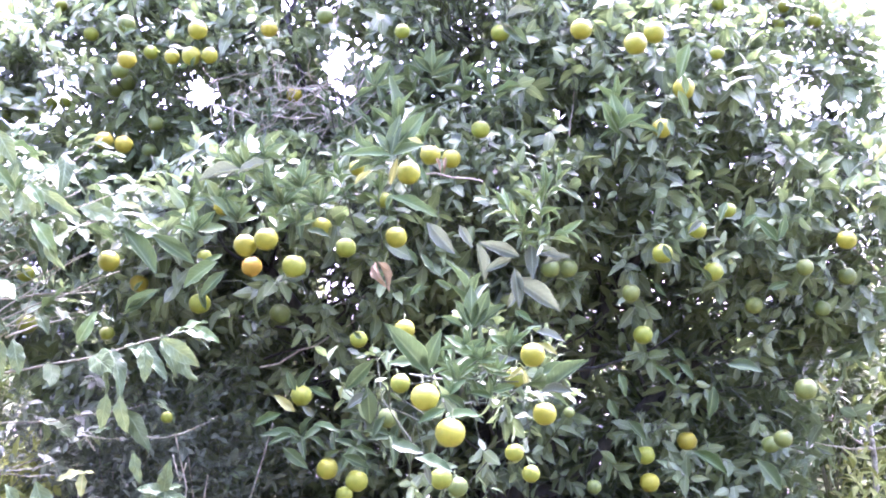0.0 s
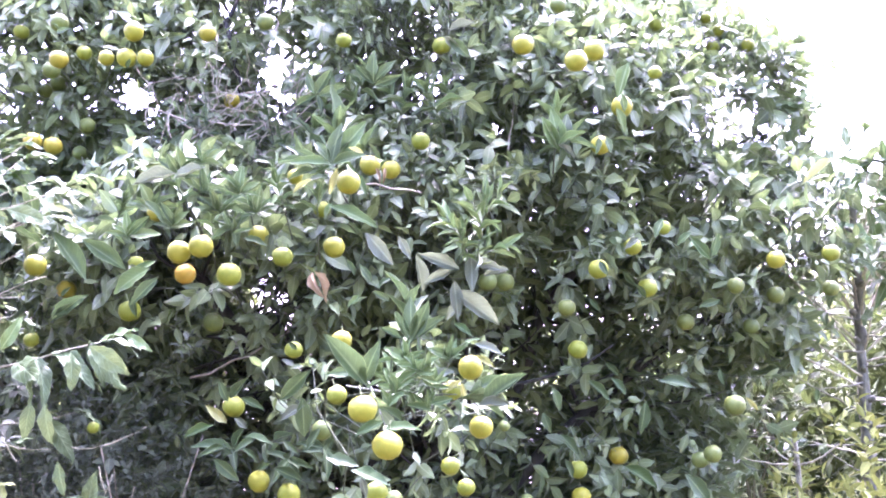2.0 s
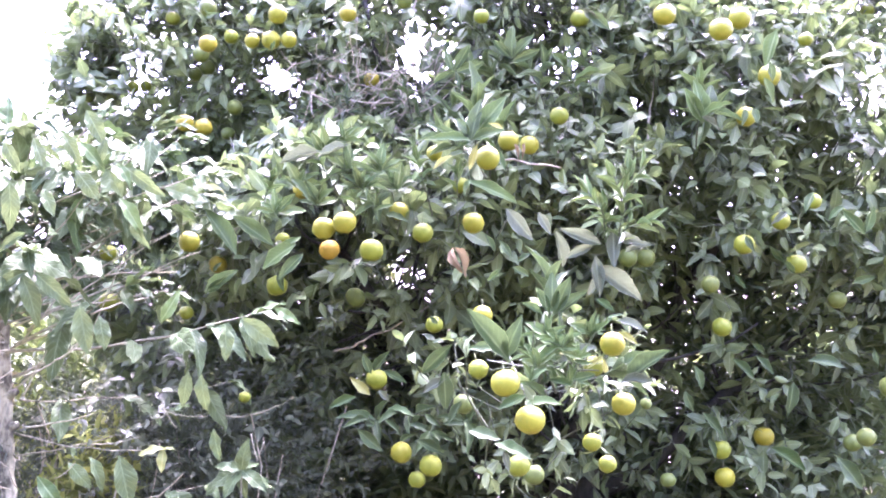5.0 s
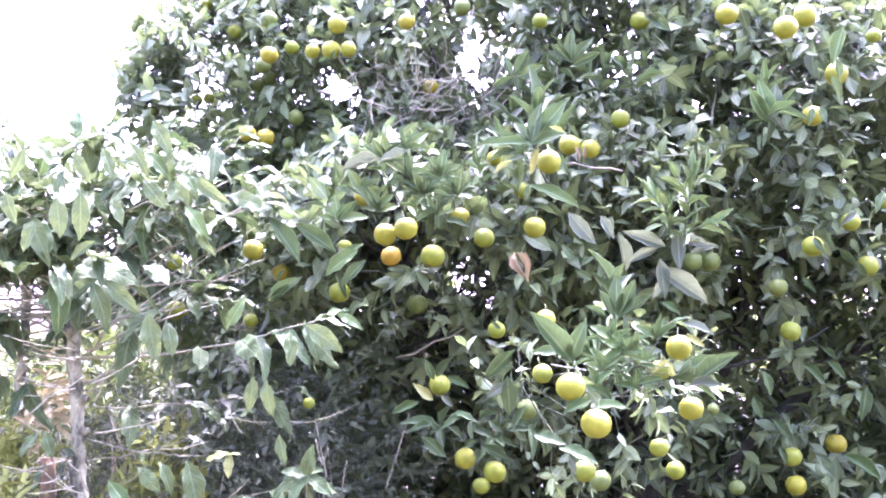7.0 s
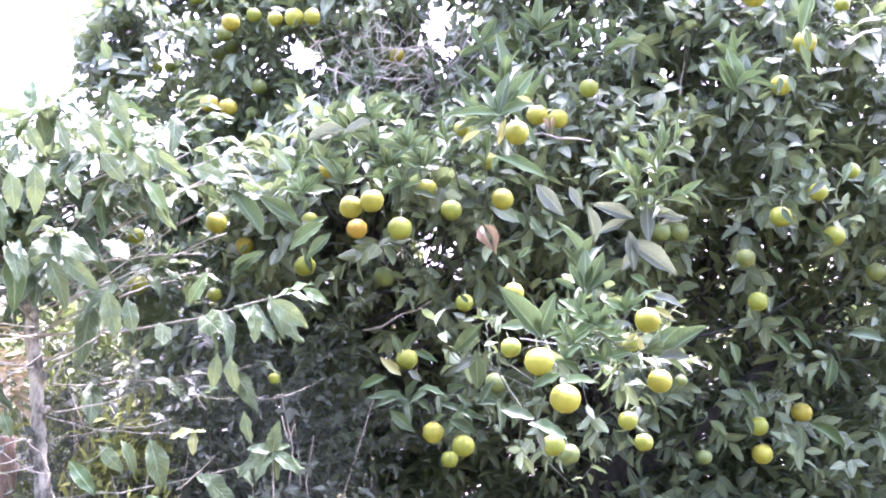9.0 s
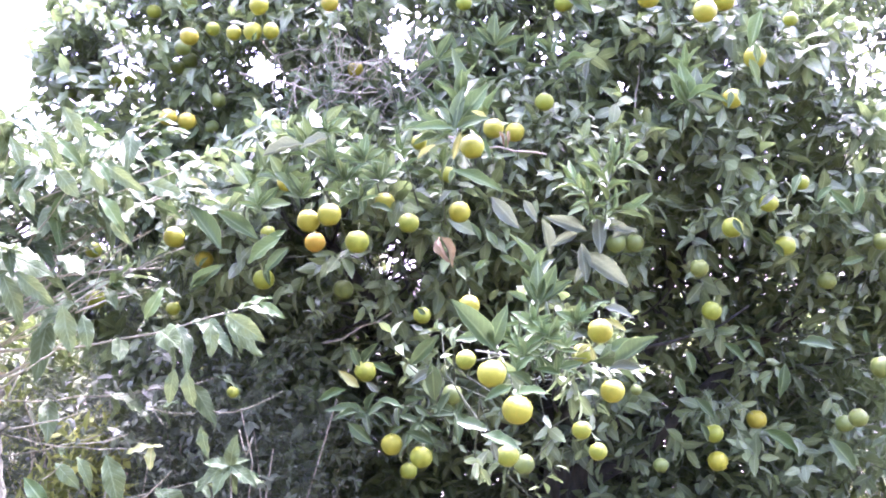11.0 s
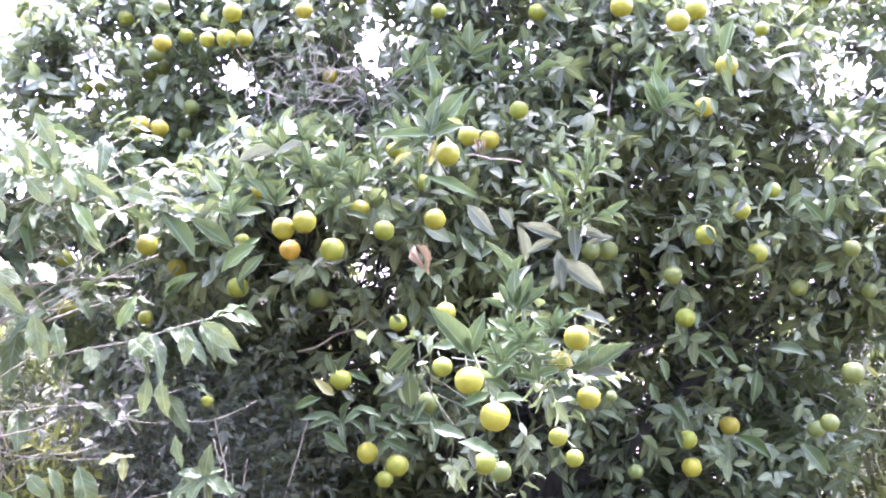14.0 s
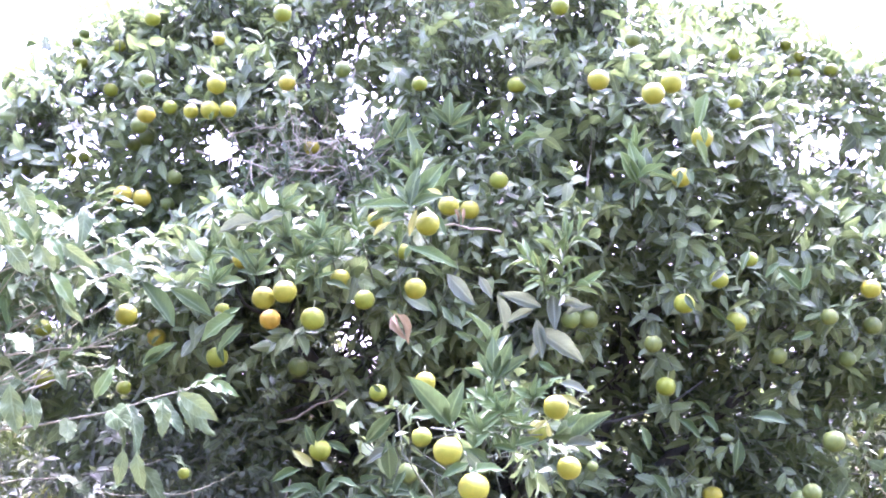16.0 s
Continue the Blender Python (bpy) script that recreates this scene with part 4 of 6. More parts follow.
# shoot in the upper middle
proud((-0.325, 2.893, 2.242), (0.20, -0.05, 0.98), (-0.20, -0.97, 0.29), 0.129, "LONG")
proud((-0.332, 2.892, 2.249), (-0.58, 0.06, 0.81), (0.26, -0.97, 0.05), 0.085, "LONG")
proud((-0.319, 2.912, 2.253), (0.64, -0.08, 0.77), (-0.22, -0.97, -0.11), 0.159, "SLIM")
proud((-0.332, 2.874, 2.231), (-0.99, 0.07, 0.13), (0.25, -0.97, 0.70), 0.125, "SLIM")
proud((-0.326, 2.865, 2.222), (-0.90, 0.22, -0.37), (0.06, -0.97, 0.77), 0.065, "SLIM")
proud((-0.315, 2.874, 2.234), (0.92, 0.08, 0.39), (-0.15, -0.97, 0.01), 0.102, "LONG")
proud((-0.331, 2.912, 2.250), (0.59, -0.19, 0.79), (-0.12, -0.97, 0.17), 0.106, "LONG")
proud((-0.228, 2.864, 2.263), (-0.86, -0.43, 0.28), (0.01, -0.97, 0.19), 0.048, "YELLOW")
proud((-0.439, 2.899, 2.153), (0.71, 0.17, 0.68), (0.02, -0.97, 0.14), 0.072, "YELLOW")
proud((-0.363, 2.913, 2.233), (-0.76, -0.12, 0.64), (0.49, -0.97, 0.10), 0.101, "LONG")
proud((-0.303, 2.847, 2.209), (-0.35, 0.29, -0.89), (0.11, -0.97, 0.15), 0.083, "YELLOW")
proud((-0.376, 2.884, 2.218), (-0.97, -0.05, -0.24), (-0.30, -0.97, 0.11), 0.086, "LONG")
proud((-0.222, 3.275, 2.610), (-0.02, -0.32, 0.95), (-0.38, -0.95, 0.20), 0.108, "ONE")
proud((-0.216, 3.276, 2.610), (0.66, -0.28, 0.70), (0.04, -0.95, 0.17), 0.102, "ONE")
proud((-0.228, 3.276, 2.606), (-0.69, -0.14, 0.71), (-0.08, -0.95, 0.06), 0.090, "ONE")
proud((-0.212, 3.277, 2.600), (0.94, -0.03, 0.33), (0.32, -0.95, -0.14), 0.096, "ONE")
proud((-0.429, 3.271, 2.573), (-0.37, -0.15, 0.91), (-0.10, -0.95, -0.05), 0.076, "ONE")
proud((-0.419, 3.272, 2.573), (0.53, 0.01, 0.85), (0.13, -0.95, 0.10), 0.096, "ONE")
proud((-0.409, 3.273, 2.563), (0.94, 0.09, 0.32), (0.50, -0.95, 0.04), 0.096, "ONE")
proud((-0.429, 3.273, 2.558), (-0.91, 0.02, -0.42), (0.14, -0.95, 0.08), 0.078, "ONE")

# shoots of the upper crown towards the open side
proud((0.417, 3.331, 2.374), (-0.45, -0.09, 0.89), (-0.16, -0.97, 0.14), 0.128, "YOUNG")
proud((0.419, 3.330, 2.378), (-0.11, -0.17, 0.98), (0.28, -0.97, 0.22), 0.141, "YOUNG")
proud((0.421, 3.331, 2.378), (0.30, 0.00, 0.95), (0.28, -0.97, 0.00), 0.133, "ONE")
proud((0.418, 3.310, 2.381), (0.78, 0.08, -0.62), (0.28, -0.97, 0.64), 0.072, "PALE")
proud((0.422, 3.310, 2.385), (0.88, -0.25, 0.40), (-0.46, -0.97, 0.54), 0.101, "YOUNG")
proud((0.670, 3.325, 2.670), (-0.32, -0.10, -0.94), (-0.41, -0.94, -0.17), 0.135, "YOUNG")
proud((0.644, 3.317, 2.562), (0.21, 0.18, -0.96), (0.08, -0.94, 0.27), 0.065, "ONE")
proud((0.627, 3.323, 2.508), (0.25, -0.13, -0.96), (0.02, -0.95, 0.17), 0.089, "TIP")
proud((0.564, 3.352, 2.412), (-0.23, -0.25, -0.94), (0.19, -0.96, 0.35), 0.065, "ONE")
proud((0.590, 3.353, 2.416), (0.19, -0.18, -0.96), (0.25, -0.96, 0.06), 0.063, "ONE")
proud((0.598, 3.323, 2.663), (-0.89, -0.21, 0.41), (0.28, -0.94, 0.86), 0.046, "PALE")
proud((0.083, 3.393, 2.575), (-0.95, -0.25, -0.18), (-0.08, -0.96, 0.73), 0.098, "YOUNG")
proud((0.093, 3.396, 2.555), (-0.18, -0.09, -0.98), (-0.29, -0.96, -0.01), 0.066, "PALE")
proud((0.027, 3.460, 2.832), (0.76, 0.18, -0.62), (-0.43, -0.94, 0.04), 0.083, "PALE")
proud((0.048, 3.459, 2.852), (0.93, -0.09, 0.37), (-0.44, -0.94, 0.37), 0.104, "PALE")
proud((0.048, 3.462, 2.821), (0.75, 0.12, -0.65), (0.00, -0.94, -0.20), 0.098, "ONE")
proud((1.465, 3.576, 2.373), (-0.79, 0.19, -0.58), (-0.11, -0.91, 0.39), 0.129, "YELLOW")

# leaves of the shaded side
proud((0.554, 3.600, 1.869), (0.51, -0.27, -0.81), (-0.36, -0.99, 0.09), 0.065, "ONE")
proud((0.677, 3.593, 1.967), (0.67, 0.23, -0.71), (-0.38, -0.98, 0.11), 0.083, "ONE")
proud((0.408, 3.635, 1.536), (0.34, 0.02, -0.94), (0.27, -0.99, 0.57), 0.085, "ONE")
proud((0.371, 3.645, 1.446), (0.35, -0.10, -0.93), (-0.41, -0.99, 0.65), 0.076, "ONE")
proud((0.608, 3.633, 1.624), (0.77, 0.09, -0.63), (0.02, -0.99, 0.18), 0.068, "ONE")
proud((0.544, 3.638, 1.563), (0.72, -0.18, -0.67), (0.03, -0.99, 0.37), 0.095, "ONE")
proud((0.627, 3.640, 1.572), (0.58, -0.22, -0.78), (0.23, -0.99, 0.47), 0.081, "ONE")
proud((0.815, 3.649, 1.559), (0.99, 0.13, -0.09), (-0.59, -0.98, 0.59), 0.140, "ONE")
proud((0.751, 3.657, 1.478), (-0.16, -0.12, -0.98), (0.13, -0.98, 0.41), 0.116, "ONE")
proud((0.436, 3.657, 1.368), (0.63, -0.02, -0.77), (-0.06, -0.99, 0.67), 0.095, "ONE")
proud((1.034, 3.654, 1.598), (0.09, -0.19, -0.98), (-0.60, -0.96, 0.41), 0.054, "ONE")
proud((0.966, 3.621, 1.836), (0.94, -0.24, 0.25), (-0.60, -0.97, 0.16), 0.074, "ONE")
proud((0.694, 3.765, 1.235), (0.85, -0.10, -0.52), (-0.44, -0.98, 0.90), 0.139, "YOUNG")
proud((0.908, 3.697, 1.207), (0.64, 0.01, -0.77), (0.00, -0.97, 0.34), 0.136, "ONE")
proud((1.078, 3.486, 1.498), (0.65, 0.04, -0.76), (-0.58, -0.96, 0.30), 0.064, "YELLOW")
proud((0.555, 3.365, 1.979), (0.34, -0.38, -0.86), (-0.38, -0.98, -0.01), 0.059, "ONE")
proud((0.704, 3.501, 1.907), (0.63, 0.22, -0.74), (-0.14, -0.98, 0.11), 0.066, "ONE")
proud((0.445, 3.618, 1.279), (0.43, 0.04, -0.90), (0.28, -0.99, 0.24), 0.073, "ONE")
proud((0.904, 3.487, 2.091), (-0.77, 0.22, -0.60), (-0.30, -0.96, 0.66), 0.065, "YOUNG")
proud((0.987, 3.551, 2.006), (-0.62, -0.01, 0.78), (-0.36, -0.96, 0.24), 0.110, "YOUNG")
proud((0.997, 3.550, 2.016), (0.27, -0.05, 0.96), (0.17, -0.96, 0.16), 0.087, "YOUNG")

# leaves that lie over fruit
proud((-0.908, 3.002, 2.141), (0.73, 0.24, -0.64), (0.48, -0.94, 0.09), 0.094, "ONE")
proud((-0.916, 3.007, 2.098), (-0.71, -0.08, -0.70), (0.16, -0.94, -0.03), 0.074, "YOUNG")
proud((-0.613, 3.028, 2.030), (0.95, -0.25, -0.20), (-0.18, -0.97, 0.78), 0.078, "ONE")
proud((-0.365, 3.223, 2.172), (-0.30, -0.19, -0.93), (-0.19, -0.98, -0.03), 0.061, "YOUNG")
proud((-1.232, 3.568, 2.761), (0.91, 0.28, 0.32), (0.65, -0.90, 0.14), 0.045, "ONE")
proud((-1.178, 3.570, 2.767), (0.50, -0.45, 0.74), (0.07, -0.91, -0.05), 0.043, "ONE")
proud((-1.425, 3.541, 2.914), (-0.65, -0.36, 0.67), (0.05, -0.88, -0.00), 0.029, "ONE")
proud((-1.436, 3.543, 2.900), (0.91, -0.30, 0.27), (0.77, -0.88, 0.26), 0.056, "ONE")
proud((-1.258, 3.222, 1.874), (0.61, -0.13, 0.78), (0.14, -0.93, 0.50), 0.044, "ONE")
proud((-0.998, 3.134, 1.862), (0.24, -0.09, -0.97), (0.18, -0.95, 0.02), 0.069, "ONE")
proud((-0.971, 3.076, 1.930), (0.79, -0.19, 0.58), (0.28, -0.95, 0.70), 0.076, "YOUNG")
proud((-0.989, 3.072, 1.957), (0.78, -0.27, -0.56), (0.31, -0.94, -0.01), 0.055, "PALE")
proud((-0.443, 2.977, 1.683), (-0.62, -0.55, 0.55), (-0.22, -0.99, 0.27), 0.038, "ONE")
proud((0.781, 3.377, 2.123), (-0.50, -0.31, -0.81), (-0.65, -0.96, 0.10), 0.074, "ONE")
proud((0.692, 3.381, 2.060), (-0.77, -0.23, -0.59), (-0.11, -0.97, 0.23), 0.070, "PALE")
proud((0.184, 2.656, 1.880), (-0.99, 0.08, -0.08), (0.08, -0.99, 0.90), 0.071, "PALE")

LEAF_ROOM = [(*(p + Vector(al).normalized() * n * k), n * w, 0) for p, al, up, n, kd in PROUD for k, w in ((0.3, 0.5), (0.7, 0.4))]
CLEAR = FRUIT + LEAF_ROOM + [(-0.80, 3.78, 2.60, 0.10, 0), (-0.70, 3.78, 2.56, 0.09, 0), (-0.37, 3.10, 1.89, 0.08, 0), (-0.37, 3.10, 1.85, 0.07, 0)]     # kept in sight: the fruit, proud leaves, dead twigs and a dead leaf
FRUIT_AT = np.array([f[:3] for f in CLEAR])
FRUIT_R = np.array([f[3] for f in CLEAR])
VIEW_FROM = Vector((0.0, 0.0, 1.65))     # the camera's place; leaves in its sight of the fruit are left out
TO_VIEW = np.array([(VIEW_FROM - Vector(f[:3])).normalized() for f in CLEAR])


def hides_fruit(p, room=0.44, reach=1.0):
    """Whether a place lies right before a hanging fruit, as seen from the camera."""
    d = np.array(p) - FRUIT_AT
    k = np.clip((d * TO_VIEW).sum(1), 0, reach)
    gap = np.linalg.norm(d - TO_VIEW * k[:, None], axis=1)
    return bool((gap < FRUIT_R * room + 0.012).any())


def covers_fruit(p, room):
    """Whether a leaf of the shrubs in front would hang before one of the oranges, as seen from the camera."""
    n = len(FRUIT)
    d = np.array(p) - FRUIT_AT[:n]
    k = np.clip((d * TO_VIEW[:n]).sum(1), 0, 3.0)
    gap = np.linalg.norm(d - TO_VIEW[:n] * k[:, None], axis=1)
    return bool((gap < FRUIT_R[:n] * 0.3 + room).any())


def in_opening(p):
    # each opening is cut through the crown along the camera's line of sight
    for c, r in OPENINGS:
        ax = (Vector(c) - VIEW_FROM).normalized()
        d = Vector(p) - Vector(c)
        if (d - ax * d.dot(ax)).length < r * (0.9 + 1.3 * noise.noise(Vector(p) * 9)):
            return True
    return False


def in_hollow(p):
    if p.y > 4.55:
        return False
    for c, r in HOLLOWS:
        ax = (Vector(c) - VIEW_FROM).normalized()
        d = Vector(p) - Vector(c)
        if (d - ax * d.dot(ax)).length < r * (0.95 + 0.9 * noise.noise(Vector(p) * 7)):
            return True
    return False


def bareness(p):
    """Share of the shoots that are missing in the shaded lower skirts of the crown."""
    low = min(1, max(0, (2.15 - p.z) / 0.5))
    side = min(1, max(0, (p.x - 0.15) / 0.2)) + min(1, max(0, (-0.35 - p.x) / 0.2)) * min(1, max(0, (p.x + 1.45) / 0.2)) * min(1, max(0, (1.90 - p.z) / 0.2))
    return 0.70 * low * min(1, side)


def grow_crown():
    rng = random.Random(11)
    leaves, inner, twigs = [], [], Build()
    for li, (c, r) in enumerate(LOBES):
        area = 4 * math.pi * ((r[0] * r[1]) ** 1.6 / 3 + (r[0] * r[2]) ** 1.6 / 3 + (r[1] * r[2]) ** 1.6 / 3) ** (1 / 1.6)
        for _ in range(int(area * DENSITY * (0.19 if li == 3 else 1.0))):
            d = Vector((rng.gauss(0, 1), rng.gauss(0, 1), rng.gauss(0, 1))).normalized()
            depth_in = rng.random() ** 1.6 * 0.42
            lump = 1 + 0.09 * noise.noise(d * 3.1 + Vector((li, 0, 0))) + 0.07 * noise.noise(d * 7.3 + Vector((0, li, 0)))
            p = Vector([c[i] + d[i] * r[i] * lump for i in range(3)])
            nrm = Vector([d[i] / r[i] for i in range(3)]).normalized()
            p -= nrm * depth_in * min(r) * 0.8
            hem = 0.35 if p.y > 4.7 else 0.62 if p.y > 4.5 or p.x > 0.15 or p.x < -1.05 else 1.08
            if p.z < hem + 0.25 * noise.noise(Vector((p.x * 2, p.y * 2, 3))):
                continue
            if any(inside(p, o) < 0.72 for j, o in enumerate(LOBES) if j != li):
                continue
            if li == 3 and p.z < 1.48 and rng.random() < 0.45:
                continue
            back = nrm.y > 0.15
            high = min(1, max(0, (p.z - 2.35) / 1.0)) * (0.62 if p.x > 0.2 else 1.0)
            if p.x < -1.0:
                high *= 0.3
            if back and rng.random() < 0.12 + 0.55 * high:
                continue
            if not back and rng.random() < 0.28 * high:
                continue
            # clumps and hollows
            if not back and noise.noise(p * 2.9) + 0.6 * noise.noise(p * 6.5) < -0.10 - 0.20 * min(1, max(0, (p.z - 2.4) / 0.4)):
                continue
            if not back and li != 3 and rng.random() < bareness(p):
                continue
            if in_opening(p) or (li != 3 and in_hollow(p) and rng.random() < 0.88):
                continue
            axis = nrm * 0.7 + Vector((rng.gauss(0, 0.55), rng.gauss(0, 0.55), rng.gauss(0.15, 0.5)))
            size = rng.uniform(0.056, 0.102) * (1 - 0.22 * high) * (0.68 if li == 3 else 1.0)
            n, kept = rng.randint(5, 11), 0
            for m in whorl(p, axis, n, size, rng, stem=rng.uniform(0.10, 0.2), open_deg=(25, 95), droop=0.9):
                q = m @ Vector((0, 0.5, 0))
                if back:
                    inner.append(m)
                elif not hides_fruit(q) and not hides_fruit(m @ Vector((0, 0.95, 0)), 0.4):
                    leaves.append(m)
                    kept += 1
            a = axis.normalized()
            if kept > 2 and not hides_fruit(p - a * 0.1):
                twigs.tube([p, p - a * 0.14, p - a * 0.2 - nrm * 0.12], 0.0013, 0.0028, 3, cap=False)
    # leaves inside the crown that shade its lower half
    for k in range(5500):
        p = Vector((rng.uniform(-2.0, 1.6), rng.uniform(3.9, 5.7), rng.uniform(2.1, 2.6)))
        if k > 4700:
            p = Vector((rng.uniform(-1.9, 1.3), rng.uniform(4.5, 5.3), rng.uniform(2.7, 4.2)))
        elif k > 3800:
            p = Vector((rng.uniform(-1.7, 1.2), rng.uniform(4.3, 5.2), rng.uniform(2.5, 3.6)))
        elif k > 2600:
            p.y, p.z = rng.uniform(4.40, 4.95), rng.uniform(0.6, 2.3)
        elif k > 600:
            p.y, p.z = rng.uniform(4.7, 5.9), rng.uniform(0.4, 2.7)
        if min(inside(p, LOBES[0]), inside(p, LOBES[1]), inside(p, LOBES[8]), inside(p, LOBES[19])) > 0.88 or in_opening(p):
            continue
        inner += whorl(p, (rng.gauss(0, 0.6), rng.gauss(0, 0.6), 0.8), 8, 0.10, rng, 0.16, (35, 100), 0.5)
    return leaves, inner, twigs


DENSITY = 170
crown_leaves, inner_leaves, crown_twigs = grow_crown()
sections = {}
for m in crown_leaves:
    sections.setdefault((m.translation.x > -0.1, m.translation.z > 2.2), []).append(m)
for key in sorted(sections):
    part("foliage", joined_leaves("foliage", CITRUS, sections[key], LEAF, TREE), tree, kind="stuff", m=Matrix.Translation(TREE))
part("inner_foliage", joined_leaves("inner_foliage", COARSE, inner_leaves, LEAF, TREE), tree, kind="stuff", m=Matrix.Translation(TREE))
tw = crown_twigs.mesh("brushwood", TWIG)
part("brushwood", tw, tree, kind="stuff")


def limb(pts, r0, r1, sides=9, name="limb", mat=BARK):
    b = Build()
    b.tube(pts, r0, r1, sides, wobble=0.25)
    return part(name, b.mesh(name, mat), tree)


brng = random.Random(3)
limb(bend((-0.15, 4.65, -0.05), (-0.12, 4.62, 0.75), 0, 5, 0.015, brng), 0.12, 0.095, 12, "trunk")
REACHES = [(-1.6, 4.2, 2.6), (-0.9, 4.0, 3.1), (-0.2, 4.75, 3.8), (0.6, 4.3, 3.0), (1.15, 4.75, 2.85), (1.35, 4.6, 1.9), (-0.7, 4.1, 1.9), (0.1, 4.0, 1.6), (-0.8, 5.4, 3.0), (0.6, 5.5, 2.6), (-1.5, 4.9, 2.0)]
fork = Vector((-0.12, 4.62, 0.7))
for e in REACHES:
    pts = bend(fork, e, -0.12, 8, 0.05, brng)
    limb(pts, 0.048, 0.008)
    for k in range(10):
        i = brng.randint(3, 8)
        s = pts[i]
        d = Vector((brng.gauss(0, 0.4), brng.gauss(0.0, 0.3), brng.gauss(0.15, 0.3)))
        limb(bend(s, s + d, 0.03, 5, 0.02, brng), 0.010, 0.003, 5, "branch")

# twigs that show in the open upper crown
for a, b in (((-1.25, 3.62, 2.66), (-0.72, 3.72, 2.58)), ((-1.05, 3.66, 2.62), (-0.62, 3.95, 2.45)), ((-0.70, 4.1, 1.86), (-0.30, 3.8, 1.98)), ((-0.95, 3.7, 1.60), (-0.55, 3.9, 1.82)), ((-0.40, 3.3, 2.30), (-0.06, 3.3, 2.22)), ((0.25, 3.7, 2.35), (0.32, 3.9, 2.75)), ((0.02, 3.9, 2.6), (0.05, 4.0, 3.3)), ((-0.68, 3.9, 3.0), (-0.62, 4.2, 3.6))):
    limb(bend(a, b, 0.02, 6, 0.015, brng), 0.0045, 0.0025, 6, "twig", OLD_TWIG)

# dead twigs, bleached, in a thin part of the crown
drng = random.Random(21)
for k in range(84):
    s = Vector((-0.78 + drng.gauss(0, 0.20), 3.70 + drng.gauss(0, 0.06), 2.58 + drng.gauss(0, 0.12)))
    d = Vector((drng.gauss(0.06, 0.13), drng.gauss(-0.02, 0.06), drng.uniform(-0.06, 0.22)))
    limb(bend(s, s + d, drng.uniform(-0.03, 0.03), 5, 0.014, drng), 0.0026, 0.0011, 4, "dead_twig", OLD_TWIG)

# single leaves of the shoots that stand proud of the crown
ONE = [leaf_mesh("leaf", s, LEAF_ONE) for s in FINE]
YOUNG = [leaf_mesh("young_leaf", s, LEAF_YOUNG) for s in SLENDER + FINE[:3]]
PALE = [leaf_mesh("pale_leaf", s, LEAF_PALE) for s in FINE]
YELLOW = [leaf_mesh("yellow_leaf", s, LEAF_YELLOW) for s in FINE[:4]]
srng = random.Random(8)


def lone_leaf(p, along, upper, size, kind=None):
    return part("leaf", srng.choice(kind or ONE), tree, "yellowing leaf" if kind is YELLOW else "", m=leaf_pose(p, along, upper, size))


def shoot(tip, axis, n, size, kind=None, stem=0.14, open_deg=(18, 78), droop=0.15):
    """A leafy shoot: a green stem and its leaves, each of its own."""
    tip, axis = Vector(tip), Vector(axis).normalized()
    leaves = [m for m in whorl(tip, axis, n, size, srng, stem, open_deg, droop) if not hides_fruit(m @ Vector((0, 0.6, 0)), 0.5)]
    if len(leaves) < 3:
        return
    b = Build()
    b.tube([tip + axis * 0.01, tip - axis * stem * 0.5, tip - axis * (stem + 0.02) + Vector((0, 0.015, -0.005)), tip - axis * (stem + 0.05) + Vector((0, 0.07, -0.03))], 0.0016, 0.0032, 5)
    st = part("shoot", b.mesh("shoot", TWIG), tree)
    for m in leaves:
        part("leaf", srng.choice(kind or ONE), st, m=m)


KINDS = {k: [leaf_mesh("leaf", w, m) for w in WIDE] for k, m in (("ONE", LEAF_ONE), ("YOUNG", LEAF_YOUNG), ("PALE", LEAF_PALE), ("TIP", LEAF_TIP))}
KINDS["YELLOW"], KINDS["LONG"], KINDS["SLIM"] = YELLOW, ONE, YOUNG
KINDS["SLIM_TIP"] = [leaf_mesh("leaf", w, LEAF_TIP) for w in SLENDER]
for tip, axis, stem in SPRIGS:
    b = Build()
    b.tube([tip + axis * 0.008, tip - axis * stem * 0.6, tip - axis * (stem + 0.02) + Vector((0, 0.02, -0.02))], 0.0014, 0.0032, 5)
    part("shoot", b.mesh("shoot", TWIG), tree)
for p, al, up, n, kd in PROUD:
    lone_leaf(p, al, up, n, KINDS[kd])
# upright shoot in the middle: its stem
shoot((0.10, 2.68, 2.00), (0.1, -0.15, 1), 6, 0.055, None, 0.20, (12, 60))
# near shoot over the two largest fruits
shoot((-0.12, 2.38, 1.66), (0.1, -0.5, 0.9), 15, 0.062, YOUNG, 0.12, (15, 85))
shoot((-0.04, 2.42, 1.63), (0.6, -0.5, 0.6), 13, 0.058, YOUNG, 0.12, (15, 85))
shoot((-0.06, 2.40, 1.57), (0.3, -0.8, 0.1), 12, 0.055, YOUNG, 0.12, (20, 90))
shoot((0.02, 2.46, 1.58), (0.8, -0.5, 0.2), 11, 0.060, YOUNG, 0.12, (20, 90))
for q, ax in (((0.00, 2.42, 1.66), (0.2, -0.5, 0.8)), ((0.05, 2.47, 1.67), (0.5, -0.4, 0.7)), ((-0.03, 2.38, 1.61), (0.1, -0.9, 0.4)), ((0.03, 2.43, 1.55), (0.5, -0.8, 0.0)), ((0.08, 2.49, 1.61), (0.7, -0.6, 0.3)), ((-0.06, 2.50, 1.69), (-0.2, -0.4, 0.9)), ((-0.16, 2.46, 1.62), (-0.5, -0.5, 0.6))):
    shoot(q, ax, 13, 0.060, YOUNG, 0.11, (15, 88))
